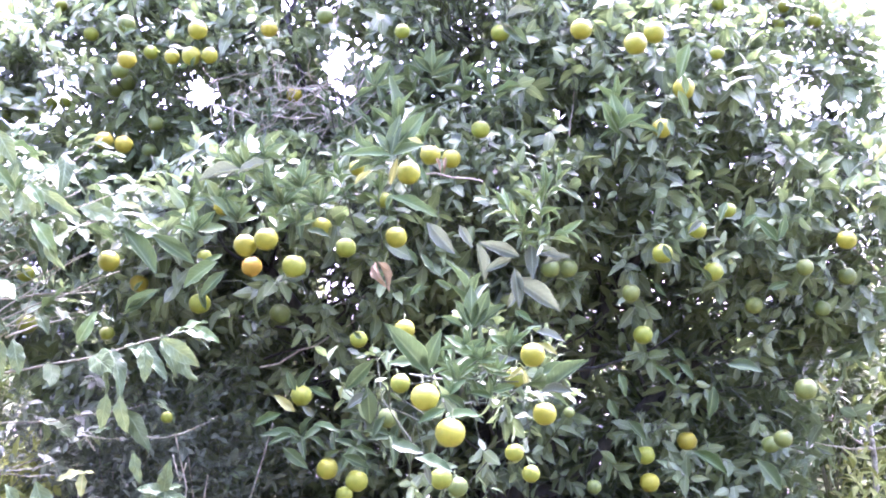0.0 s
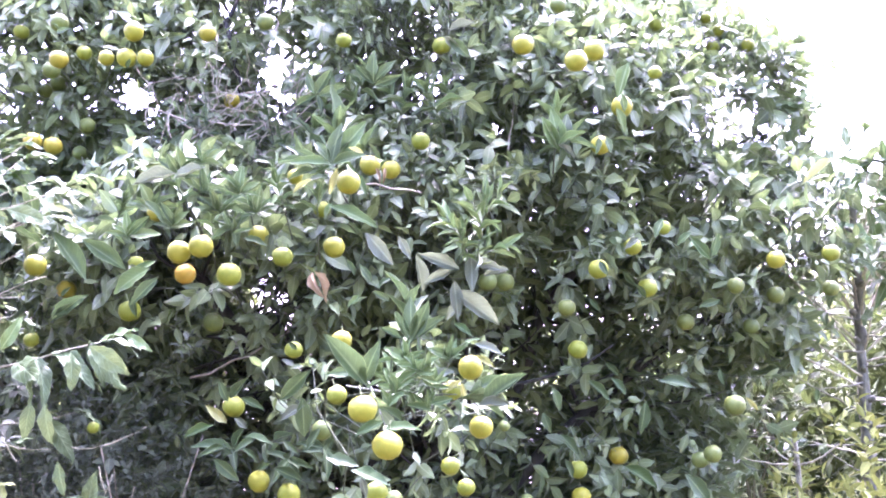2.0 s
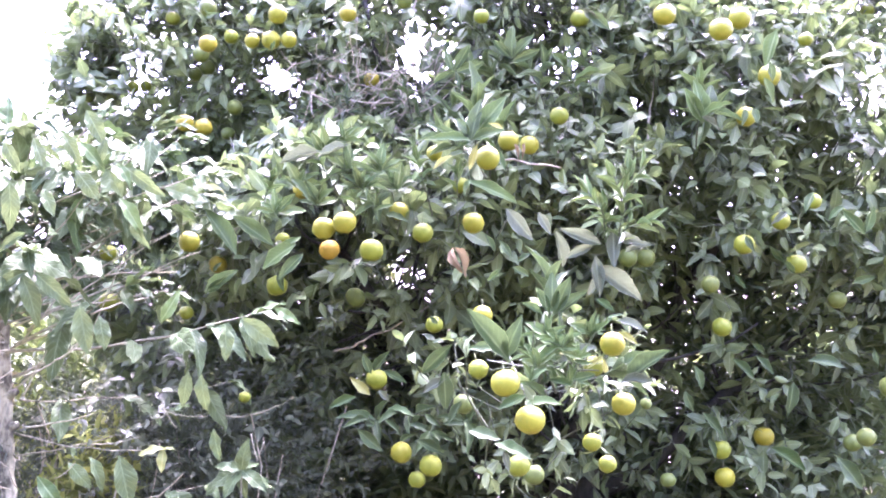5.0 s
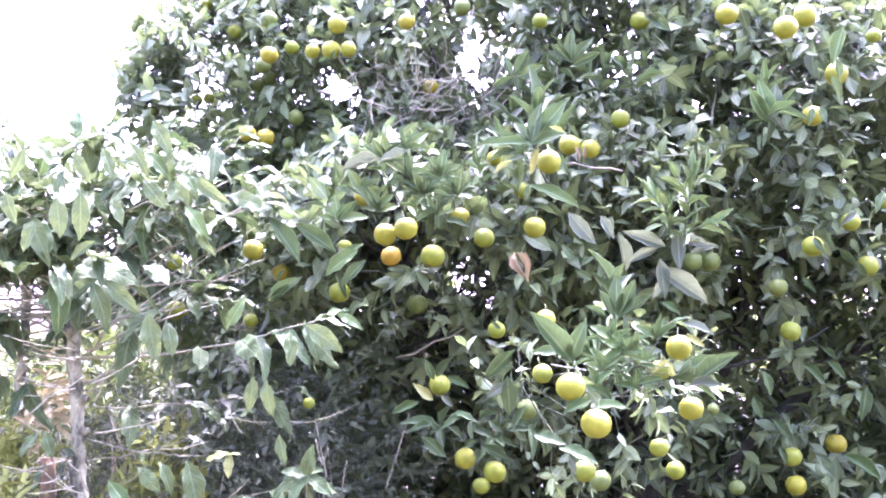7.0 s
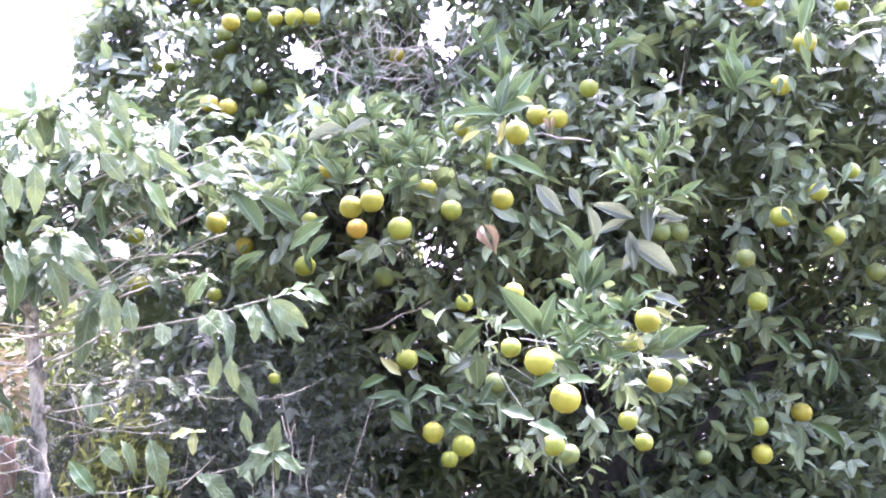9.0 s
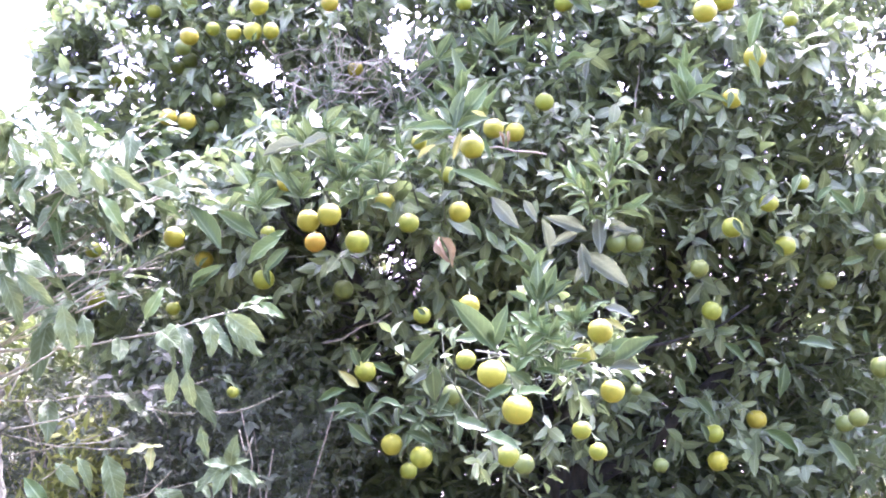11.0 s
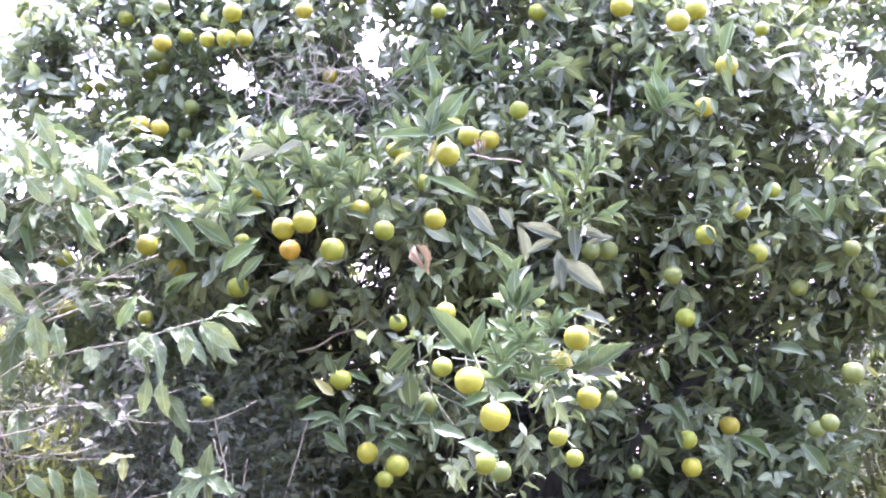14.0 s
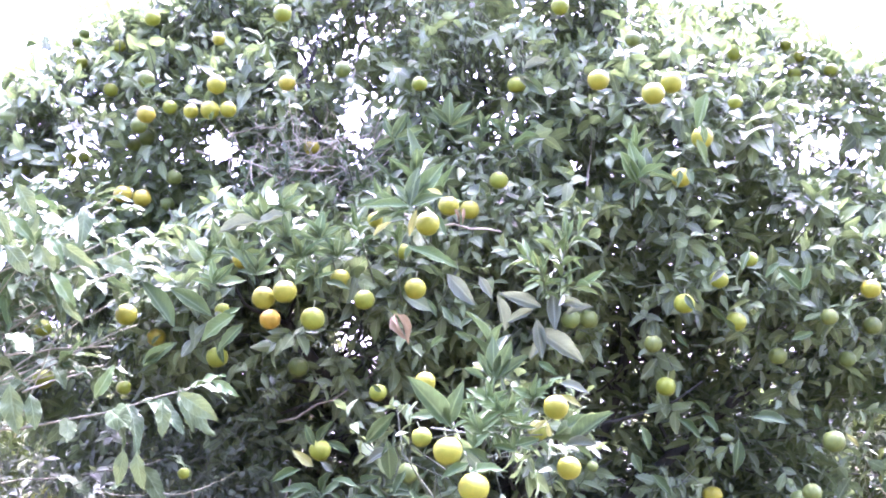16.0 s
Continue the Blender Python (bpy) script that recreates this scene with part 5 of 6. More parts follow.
shoot((-0.10, 2.46, 1.72), (0.0, -0.1, 1), 7, 0.10, None, 0.10, (8, 40))
shoot((-0.08, 2.60, 1.80), (0.05, -0.1, 1), 9, 0.11, None, 0.10, (8, 45))
shoot((0.10, 2.56, 1.56), (0.9, -0.3, 0.5), 8, 0.11, None, 0.12, (20, 70))
# shoot over the pair in the upper middle
shoot((-0.33, 3.10, 2.42), (0.05, -0.25, 1), 9, 0.14, None, 0.12, (10, 60))
shoot((-0.24, 3.00, 2.30), (0.3, -0.7, 0.5), 9, 0.11, YOUNG, 0.12, (25, 85))
shoot((-0.42, 3.05, 2.28), (-0.6, -0.6, 0.4), 9, 0.11, None, 0.12, (25, 85))
# bright mass at the middle left
for k in range(6):
    shoot((-0.95 + 0.11 * k + srng.uniform(-0.03, 0.03), 2.98 + srng.uniform(-0.05, 0.08), 2.17 + srng.uniform(-0.07, 0.09)), (srng.uniform(-0.5, 0.5), -0.5, 0.75), 13, 0.068, YOUNG if k % 3 else None, 0.13, (15, 85))
shoot((-0.62, 2.98, 2.10), (0.3, -0.7, 0.0), 8, 0.09, None, 0.12, (25, 85))
# shoots at the right and in the upper crown
shoot((0.42, 3.42, 2.50), (0.0, -0.3, 1), 9, 0.12, YOUNG, 0.10, (8, 55))
shoot((0.46, 3.38, 2.42), (0.3, -0.8, 0.1), 7, 0.11, None, 0.10, (30, 90))
for k in range(8):
    shoot((-0.46 + 0.07 * k, 3.45 + srng.uniform(-0.06, 0.06), 2.62 + srng.uniform(-0.12, 0.14)), (srng.uniform(-0.5, 0.5), -0.5, 0.7), 9, 0.095, None, 0.12, (18, 80))
# small-leaved shoots among the dead twigs
for k in range(12):
    shoot((-1.10 + 0.06 * k + srng.uniform(-0.04, 0.04), 3.62 + srng.uniform(-0.05, 0.05), 2.52 + srng.uniform(-0.10, 0.12)), (srng.uniform(-0.6, 0.6), -0.5, 0.5), 8, 0.06, PALE if k % 3 == 0 else None, 0.12, (20, 85))
# leaves round the lower left fruit
shoot((-0.62, 3.00, 1.56), (0.4, -0.4, 0.8), 7, 0.10, None, 0.1, (20, 70))
shoot((-0.70, 2.95, 1.47), (-0.7, -0.6, -0.1), 7, 0.12, None, 0.12, (30, 85))
for k in range(4):
    shoot((-0.66 + 0.10 * k, 2.95, 1.36 + srng.uniform(-0.05, 0.06)), (srng.uniform(-0.6, 0.6), -0.7, 0.1), 7, 0.09, None, 0.12, (25, 95), 0.5)
# leaning yellowish leaves at the margins
lone_leaf((-1.22, 3.02, 2.14), (0.8, -0.3, -0.55), (0, -0.6, 1), 0.12, YELLOW)
# curled dead leaf hanging from a twig
dl = leaf_shape(0.30, 1.0, 0.35, 0.05, rows=10, twist=0.9, cols=2, lip=0.5)
for k, (al, up, n) in enumerate((((0.25, -0.15, -1), (-0.8, -0.8, 0.2), 0.085), ((0.50, -0.1, -0.85), (0.6, -1, 0.4), 0.095))):
    part("dead_leaf", leaf_mesh("dead_leaf", dl, DEAD), tree, "curled brown dead leaf", m=leaf_pose((-0.40 + 0.006 * k, 3.05, 1.92), al, up, n))
for k in range(2):
    part("dead_leaf", leaf_mesh("dead_leaf", dl, DEAD), tree, "curled brown dead leaf", m=leaf_pose((-0.215 + 0.03 * k, 3.28, 2.30), (0.3 - 0.4 * k, -0.3, -1), (0, -1, 0.3), 0.055))

# ---- oranges ----


def peel_mesh(mat, seed):
    b = Build()
    rows, seg = 12, 20
    rng = random.Random(seed)
    sq = rng.uniform(0.94, 1.0)
    for i in range(rows + 1):
        a = math.pi * i / rows
        dent = 0.07 * math.exp(-((i / 1.6) ** 2)) + 0.03 * math.exp(-(((rows - i) / 1.2) ** 2))
        for s in range(seg):
            p = 2 * math.pi * s / seg
            n = Vector((math.sin(a) * math.cos(p), math.sin(a) * math.sin(p), math.cos(a)))
            r = 0.5 * (1 + 0.025 * noise.noise(n * 1.7 + Vector((seed, 0, 0))))
            b.v.append((n.x * r, n.y * r, n.z * r * sq - (dent * 0.5 if i < rows / 2 else -dent * 0.5)))
            b.uv.append((s / seg, i / rows))
    for i in range(rows):
        for s in range(seg):
            p, q = i * seg + s, i * seg + (s + 1) % seg
            b.f.append((p, p + seg, q + seg, q))
    return b.mesh("peel", mat)


def stalk_mesh():
    b = Build()
    b.tube([(0, 0, 0.45), (0.005, 0.0, 0.52), (0.012, 0.005, 0.62), (0.03, 0.01, 0.80)], 0.030, 0.016, 6)
    return b.mesh("stalk", CALYX)


def calyx_mesh():
    """The five-pointed green cap under the stalk."""
    b = Build()
    b.v.append((0, 0, 0.468))
    b.uv.append((0.5, 0.5))
    for s in range(10):
        a = 2 * math.pi * s / 10
        r = 0.125 if s % 2 else 0.075
        b.v.append((r * math.cos(a), r * math.sin(a), 0.478 - r * 0.22))
        b.uv.append((0.5 + 0.5 * math.cos(a), 0.5 + 0.5 * math.sin(a)))
    for s in range(10):
        b.f.append((0, 1 + s, 1 + (s + 1) % 10))
    return b.mesh("calyx", CALYX)


PEEL_MESH = [[peel_mesh(m, 10 * i + k) for k in range(3)] for i, m in enumerate(PEELS)]
STALK, CAP = stalk_mesh(), calyx_mesh()
WORDS = ["dull green unripe orange hanging inside the crown", "round yellow-green orange hanging among dark leaves", "round yellow orange hanging among dark leaves", "ripening golden-yellow orange hanging among dark leaves", "ripe orange-coloured fruit hanging among dark leaves"]
frng = random.Random(4)
for x, y, z, size, ripe in FRUIT:
    k = 0 if ripe < 0.45 else 1 if ripe < 0.85 else 2 if ripe < 1.25 else 3 if ripe < 1.6 else 4
    fruit = thing("orange", (x, y, z), WORDS[k], "orange", "oranges on the tree")
    turn = pose(0, 0, 0, frng.uniform(-14, 14), frng.uniform(-14, 14), frng.uniform(0, 360)) @ Matrix.Diagonal((size, size, size, 1))
    for nm, me in (("peel", PEEL_MESH[k][frng.randint(0, 2)]), ("stalk", STALK)):
        ob = new(nm, me)
        ob.parent, ob.matrix_basis = fruit, turn
    cap = new("calyx", CAP)
    cap.parent = ob

# ---- coffee shrubs ----
SHRUB_GAP = (Vector((-1.70, 2.42, 1.768)), 0.085)     # where the open sky shows under the leaves
COFFEE_ONE = [leaf_mesh("leaf", s, COFFEE) for s in BROAD]
COFFEE_YOUNG = [leaf_mesh("young_leaf", s, LEAF_YOUNG) for s in BROAD[:4]]


class Shrub:
    """A coffee shrub: a pale stem, long thin side branches, and paired drooping leaves."""

    def __init__(self, base, top, r, label, seed, bark=None):
        self.rng = random.Random(seed)
        self.ob = thing("coffee_shrub", base, label, "shrub", "coffee shrubs")
        b = Build()
        pts = bend(base, top, 0, 56, 0.004, self.rng)
        b.tube(pts, r, r * 0.55, 12, wobble=0.55, knots=34)
        for q in pts[12::3]:
            a = self.rng.uniform(0, 6.28)
            e = q + Vector((math.cos(a), math.sin(a), 0.5)) * r * 1.35
            b.tube([q, q.lerp(e, 0.75), e], r * 0.55, r * 0.3, 6)
        part("trunk", b.mesh("trunk", bark or PALE_BARK), self.ob)

    def leaf(self, p, along, upper, size, young=False, stem=None):
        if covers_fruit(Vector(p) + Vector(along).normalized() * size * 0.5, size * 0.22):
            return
        mid = Vector(p) + Vector(along).normalized() * size * 0.5
        ax = (SHRUB_GAP[0] - VIEW_FROM).normalized()
        off = mid - SHRUB_GAP[0]
        if (off - ax * off.dot(ax)).length < SHRUB_GAP[1] * mid.length / 3.4:
            return
        part("leaf", self.rng.choice(COFFEE_YOUNG if young else COFFEE_ONE), stem or self.ob, m=leaf_pose(p, along, upper, size))

    def branch(self, a, b, sag=0.03, r=0.006, pairs=4, size=0.14, bare=0.4, young=0.0, droop=0.75, mat=None):
        rng = self.rng
        pts = bend(a, b, sag, 9, min(0.006, 0.009 * (Vector(b) - Vector(a)).length), rng)
        t = Build()
        t.tube(pts, r, r * 0.4, 6, wobble=0.3)
        br = part("branch", t.mesh("branch", mat or DRY), self.ob)
        for i in range(pairs):
            k = min(0.98, bare + (1 - bare) * (i + 0.6 + rng.uniform(-0.4, 0.4)) / pairs)
            j = min(len(pts) - 2, int(k * (len(pts) - 1)))
            p = pts[j].lerp(pts[j + 1], k * (len(pts) - 1) - j)
            d = (pts[j + 1] - pts[j]).normalized()
            side = d.cross(Vector((0, 0, 1))).normalized()
            for s in (-1, 1):
                if rng.random() < 0.3:
                    continue
                al = d * rng.uniform(0.0, 0.9) + side * s * rng.uniform(0.2, 1.0) + Vector((rng.gauss(0, 0.2), rng.gauss(0, 0.2), -droop * rng.uniform(0.0, 1.4)))
                up = Vector((0, 0, 1)) + d * 0.3 + Vector((rng.gauss(0, 0.5), rng.gauss(-0.35, 0.5), 0))
                self.leaf(p, al, up, size * rng.uniform(0.5, 1.2), rng.random() < young, br)
        d = (pts[-1] - pts[-2]).normalized()
        for s in range(3 if pairs else 0):
            al = d + Vector((rng.gauss(0, 0.4), rng.gauss(0, 0.4), rng.gauss(-0.2, 0.3)))
            self.leaf(pts[-1], al, (0, -0.3, 1), size * rng.uniform(0.5, 0.95), rng.random() < young + 0.2, br)


s1 = Shrub((-1.66, 2.86, 0), (-1.80, 2.80, 1.95), 0.030, "pale-stemmed coffee shrub with long bare branches and drooping leaves", 31)
s1.branch((-1.77, 2.80, 1.60), (-1.01, 2.90, 1.71), 0.03, 0.0055, 6, 0.15, 0.40, 0.0, 1.0)
s1.branch((-1.46, 2.75, 1.71), (-1.28, 2.92, 1.78), -0.01, 0.004, 2, 0.085, 0.5, 0.6)
s1.branch((-1.78, 2.78, 1.80), (-1.32, 3.05, 1.86), -0.01, 0.0045, 0)
s1.branch((-1.79, 2.78, 1.82), (-1.41, 2.85, 2.06), 0.0, 0.004, 2, 0.12, 0.75, 0.3)
s1.branch((-1.79, 2.78, 1.78), (-1.18, 2.95, 2.14), 0.01, 0.0045, 5, 0.12, 0.55, 0.3)
s1.branch((-1.79, 2.74, 1.83), (-1.34, 2.88, 2.00), 0.0, 0.003, 2, 0.10, 0.8)
s1.branch((-1.79, 2.74, 1.80), (-1.44, 2.86, 1.92), 0.0, 0.003, 0)
s1.branch((-1.77, 2.80, 1.70), (-1.42, 3.00, 2.10), 0.0, 0.003, 1, 0.10, 0.8)
s1.branch((-1.75, 2.83, 1.52), (-1.54, 2.92, 1.66), 0.012, 0.005, 0)
s1.branch((-1.75, 2.83, 1.48), (-1.64, 2.90, 1.62), 0.012, 0.003, 0)
for e in ((-1.30, 2.96, 1.98), (-1.22, 3.00, 1.92), (-1.38, 2.92, 2.10), (-1.25, 3.05, 2.05), (-1.36, 3.08, 1.80), (-1.28, 2.98, 1.88)):
    s1.branch((-1.70 + s1.rng.uniform(-0.04, 0.04), 2.76, 1.66 + s1.rng.uniform(-0.06, 0.10)), e, -0.01, 0.0032, 0)
s1.branch((-1.56, 2.90, 1.58), (-1.36, 2.88, 2.06), -0.01, 0.003, 0)
# rosette before the stem
s1.branch((-1.79, 2.78, 1.76), (-1.49, 2.45, 1.87), -0.02, 0.005, 4, 0.15, 0.55, 0.1, 1.2)
s1.branch((-1.79, 2.78, 1.74), (-1.58, 2.40, 1.84), -0.02, 0.005, 3, 0.15, 0.5, 0.1, 1.2)
s1.branch((-1.79, 2.78, 1.70), (-1.70, 2.42, 1.76), -0.02, 0.005, 3, 0.13, 0.5, 0.1, 1.2)
# crown of the shrub
for k in range(60):
    a = -3.5 + 3.6 * k / 59
    z0 = 1.75 + 0.22 * ((k * 7) % 5) / 4
    reach = s1.rng.uniform(0.35, 0.75)
    e = (-1.8 + reach * math.cos(a) * 0.95, 2.80 + reach * math.sin(a) * 0.55 + 0.1, z0 + s1.rng.uniform(-0.05, 0.45))
    if e[0] > -1.72 and e[2] < 2.08:
        continue
    s1.branch((-1.8, 2.8, z0), e, 0.02, 0.004, 6, 0.13, 0.2, 0.08, s1.rng.uniform(0.3, 1.0))
for e in ((-1.62, 3.15, 2.36), (-1.45, 3.18, 2.28), (-1.30, 3.10, 2.24), (-1.75, 3.05, 2.32), (-1.95, 3.0, 2.40), (-2.15, 2.95, 2.40), (-1.50, 2.80, 2.25), (-2.35, 2.9, 2.30), (-1.66, 2.75, 2.30), (-2.0, 2.65, 2.25), (-1.85, 3.2, 2.34), (-2.1, 3.2, 2.36), (-1.40, 3.0, 2.30), (-1.55, 2.95, 2.36), (-2.3, 3.1, 2.42), (-2.25, 2.7, 2.35), (-1.85, 2.9, 2.34), (-1.58, 3.25, 2.22)):
    s1.branch((-1.79, 2.85, 1.92), e, -0.02, 0.004, 7, 0.13, 0.2, 0.14, s1.rng.uniform(0.2, 0.9))
for k in range(9):
    a = -3.1 + 2.7 * k / 8
    z0 = 1.60 + 0.25 * ((k * 5) % 8) / 7
    reach = s1.rng.uniform(0.35, 0.62)
    s1.branch((-1.77, 2.82, z0), (-1.83 + reach * math.cos(a), 2.85 + reach * math.sin(a) * 0.7, z0 + s1.rng.uniform(-0.05, 0.2)), 0.01, 0.004, 4, 0.15, 0.4, 0.1)
# low branches
for a, e, n in (((-1.75, 2.84, 1.35), (-1.215, 2.74, 1.315), 0), ((-1.73, 2.85, 1.10), (-1.05, 2.90, 1.22), 3), ((-1.74, 2.85, 1.45), (-1.15, 3.10, 1.50), 3), ((-1.72, 2.85, 1.00), (-1.40, 2.75, 1.10), 2), ((-1.74, 2.84, 1.5), (-2.2, 2.7, 1.62), 3), ((-1.74, 2.84, 1.6), (-2.3, 2.8, 1.68), 0), ((-1.74, 2.84, 1.3), (-2.1, 2.6, 1.25), 2), ((-1.73, 2.84, 1.15), (-1.50, 2.60, 1.02), 2), ((-1.73, 2.84, 1.28), (-1.32, 3.0, 1.40), 3), ((-1.73, 2.84, 1.05), (-1.20, 3.10, 1.05), 3)):
    s1.branch(a, e, 0.02, 0.0032, n, 0.135, 0.12, 0.05, 0.9, PALE_BARK)
for al, up, s in (((-0.9, -0.2, -0.1), (0, -0.6, 1), 0.085), ((0.0, -0.3, -1), (0, -1, 0.4), 0.075), ((0.8, -0.2, 0.1), (0, -0.5, 1), 0.045)):
    part("leaf", leaf_mesh("leaf", BROAD[0], LEAF_YELLOW), s1.ob, "young yellow-green leaf", m=leaf_pose((-1.215, 2.74, 1.315), al, up, s * 0.9))

# bare side branches low on the stem
s1.branch((-1.587, 2.536, 1.604), (-1.787, 2.432, 1.582), 0.006, 0.0028, 0, mat=DRY)
s1.branch((-1.610, 2.550, 1.624), (-1.788, 2.468, 1.666), 0.006, 0.0028, 0, mat=DRY)
s1.branch((-1.588, 2.516, 1.595), (-1.717, 2.468, 1.625), 0.006, 0.0024, 0, mat=DRY)
s1.branch((-1.669, 2.548, 1.524), (-1.860, 2.521, 1.579), 0.006, 0.0022, 0, mat=DRY)
s1.branch((-1.577, 2.544, 1.551), (-1.637, 2.460, 1.491), 0.006, 0.0028, 0, mat=DRY)
s1.branch((-1.682, 2.529, 1.488), (-1.729, 2.483, 1.433), 0.006, 0.0028, 0, mat=DRY)
s1.branch((-1.613, 2.561, 1.514), (-1.715, 2.471, 1.496), 0.006, 0.0021, 0, mat=DRY)
s1.branch((-1.540, 2.538, 1.476), (-1.500, 2.532, 1.558), 0.006, 0.0028, 0, mat=DRY)
s1.branch((-1.503, 2.537, 1.558), (-1.441, 2.478, 1.602), 0.006, 0.0028, 0, mat=DRY)
s1.branch((-1.525, 2.515, 1.532), (-1.407, 2.472, 1.579), 0.006, 0.0031, 0, mat=DRY)
s1.branch((-1.438, 2.528, 1.578), (-1.374, 2.536, 1.626), 0.006, 0.0031, 0, mat=DRY)
s1.branch((-1.562, 2.584, 1.387), (-1.342, 2.546, 1.428), 0.006, 0.0028, 0, mat=DRY)
s1.branch((-1.601, 2.552, 1.223), (-1.690, 2.537, 1.282), 0.006, 0.0031, 0, mat=DRY)
s1.branch((-1.685, 2.529, 1.283), (-1.798, 2.448, 1.314), 0.006, 0.0031, 0, mat=DRY)
s1.branch((-1.699, 2.504, 1.296), (-1.834, 2.500, 1.267), 0.006, 0.0028, 0, mat=DRY)
s1.branch((-1.560, 2.559, 1.225), (-1.544, 2.485, 1.289), 0.006, 0.0024, 0, mat=DRY)
s1.branch((-1.583, 2.549, 1.281), (-1.595, 2.469, 1.341), 0.006, 0.0024, 0, mat=DRY)
s1.branch((-1.640, 2.555, 1.317), (-1.676, 2.513, 1.332), 0.006, 0.0021, 0, mat=DRY)
s1.branch((-1.695, 2.542, 1.329), (-1.698, 2.494, 1.307), 0.006, 0.0021, 0, mat=DRY)
s1.branch((-1.677, 2.499, 1.394), (-1.725, 2.469, 1.434), 0.006, 0.0024, 0, mat=DRY)
s1.branch((-1.577, 2.557, 1.218), (-1.617, 2.493, 1.268), 0.006, 0.0028, 0, mat=DRY)
s1.branch((-1.646, 2.538, 1.262), (-1.681, 2.484, 1.257), 0.006, 0.0028, 0, mat=DRY)
s1.branch((-1.589, 2.531, 1.244), (-1.681, 2.434, 1.233), 0.006, 0.0021, 0, mat=DRY)
s1.branch((-1.428, 2.521, 1.255), (-1.337, 2.461, 1.309), 0.006, 0.0021, 0, mat=DRY)
s1.branch((-1.214, 2.623, 1.171), (-1.079, 2.559, 1.270), 0.006, 0.0024, 0, mat=DRY)
s1.branch((-1.381, 2.625, 1.338), (-1.230, 2.617, 1.363), 0.006, 0.0021, 0, mat=DRY)
s1.branch((-1.189, 2.762, 1.376), (-1.231, 2.753, 1.451), 0.006, 0.0021, 0, mat=DRY)
s1.branch((-1.229, 2.749, 1.426), (-1.088, 2.751, 1.409), 0.006, 0.0017, 0, mat=DRY)
s1.branch((-1.083, 2.882, 1.406), (-0.991, 2.851, 1.408), 0.006, 0.0021, 0, mat=DRY)
s1.branch((-1.007, 2.897, 1.405), (-0.867, 2.885, 1.460), 0.006, 0.0021, 0, mat=DRY)
s1.branch((-0.959, 2.758, 1.360), (-0.940, 2.765, 1.286), 0.006, 0.0021, 0, mat=DRY)
s1.branch((-0.923, 2.767, 1.335), (-0.948, 2.775, 1.277), 0.006, 0.0021, 0, mat=DRY)
# drooping leaves that stand out
s1.leaf((-1.661, 2.461, 1.394), (-0.60, -0.29, -0.74), (0.14, -0.83, 0.53), 0.084)
s1.leaf((-1.641, 2.465, 1.394), (0.40, -0.12, -0.91), (0.34, -0.84, 0.64), 0.070)
s1.leaf((-1.257, 2.550, 1.307), (0.31, 0.00, -0.95), (0.66, -0.90, 0.54), 0.132)
s1.leaf((-1.074, 2.563, 1.538), (-0.10, -0.15, -0.98), (0.54, -0.93, 0.53), 0.090)
s1.leaf((-1.039, 2.571, 1.531), (0.08, -0.10, -0.99), (-0.06, -0.93, 0.35), 0.096)
s1.leaf((-1.007, 2.592, 1.382), (0.19, -0.10, -0.98), (-0.11, -0.93, 0.34), 0.087)
s1.leaf((-1.334, 2.535, 1.308), (0.57, -0.03, -0.82), (0.88, -0.88, 0.53), 0.092)
s1.leaf((-1.388, 2.525, 1.294), (0.71, -0.03, -0.70), (0.17, -0.88, 0.42), 0.086)
s1.leaf((-1.426, 2.438, 1.266), (0.65, 0.01, -0.76), (0.41, -0.86, 0.35), 0.107, True)
s1.leaf((-0.959, 2.532, 1.663), (0.12, -0.10, -0.99), (0.66, -0.94, 0.33), 0.093)
s1.leaf((-0.908, 2.541, 1.681), (0.81, 0.04, -0.58), (-0.12, -0.94, 0.37), 0.113)
s1.leaf((-1.483, 2.414, 1.799), (0.45, 0.03, -0.89), (0.43, -0.85, 0.43), 0.133)
s1.leaf((-1.445, 2.421, 1.805), (0.75, 0.04, -0.66), (0.27, -0.86, 0.22), 0.115)
s1.leaf((-1.475, 2.415, 1.811), (-0.85, -0.34, -0.41), (0.51, -0.86, 0.29), 0.098)
s1.leaf((-1.335, 2.453, 1.713), (0.19, -0.03, -0.98), (0.10, -0.88, 0.45), 0.124)
s1.leaf((-1.286, 2.465, 1.689), (0.32, -0.08, -0.95), (0.82, -0.89, 0.50), 0.088)
s1.leaf((-1.479, 2.404, 1.914), (-0.77, -0.36, -0.53), (0.67, -0.85, 0.28), 0.079)
s1.leaf((-1.512, 2.384, 2.042), (0.16, -0.05, -0.99), (0.81, -0.84, 0.13), 0.114)
s1.leaf((-1.636, 2.368, 1.961), (-0.40, -0.24, -0.89), (0.16, -0.82, 0.16), 0.081)
s1.leaf((-1.573, 2.373, 2.030), (0.17, -0.07, -0.98), (0.57, -0.83, 0.13), 0.102)
s1.leaf((-1.425, 2.403, 2.028), (0.45, -0.08, -0.89), (0.43, -0.85, 0.37), 0.079)
s1.leaf((-1.338, 2.415, 2.078), (0.67, -0.01, -0.74), (0.59, -0.87, 0.11), 0.094)
s1.leaf((-1.202, 2.442, 2.083), (0.78, 0.02, -0.63), (0.05, -0.89, 0.03), 0.105)
s1.leaf((-1.199, 2.457, 1.938), (0.56, -0.09, -0.83), (-0.02, -0.90, 0.18), 0.072)
s1.leaf((-1.226, 2.444, 2.015), (-0.25, -0.41, 0.88), (0.65, -0.89, 0.38), 0.075)
s1.leaf((-1.105, 2.466, 2.036), (0.96, 0.02, -0.27), (0.28, -0.90, 0.06), 0.101)
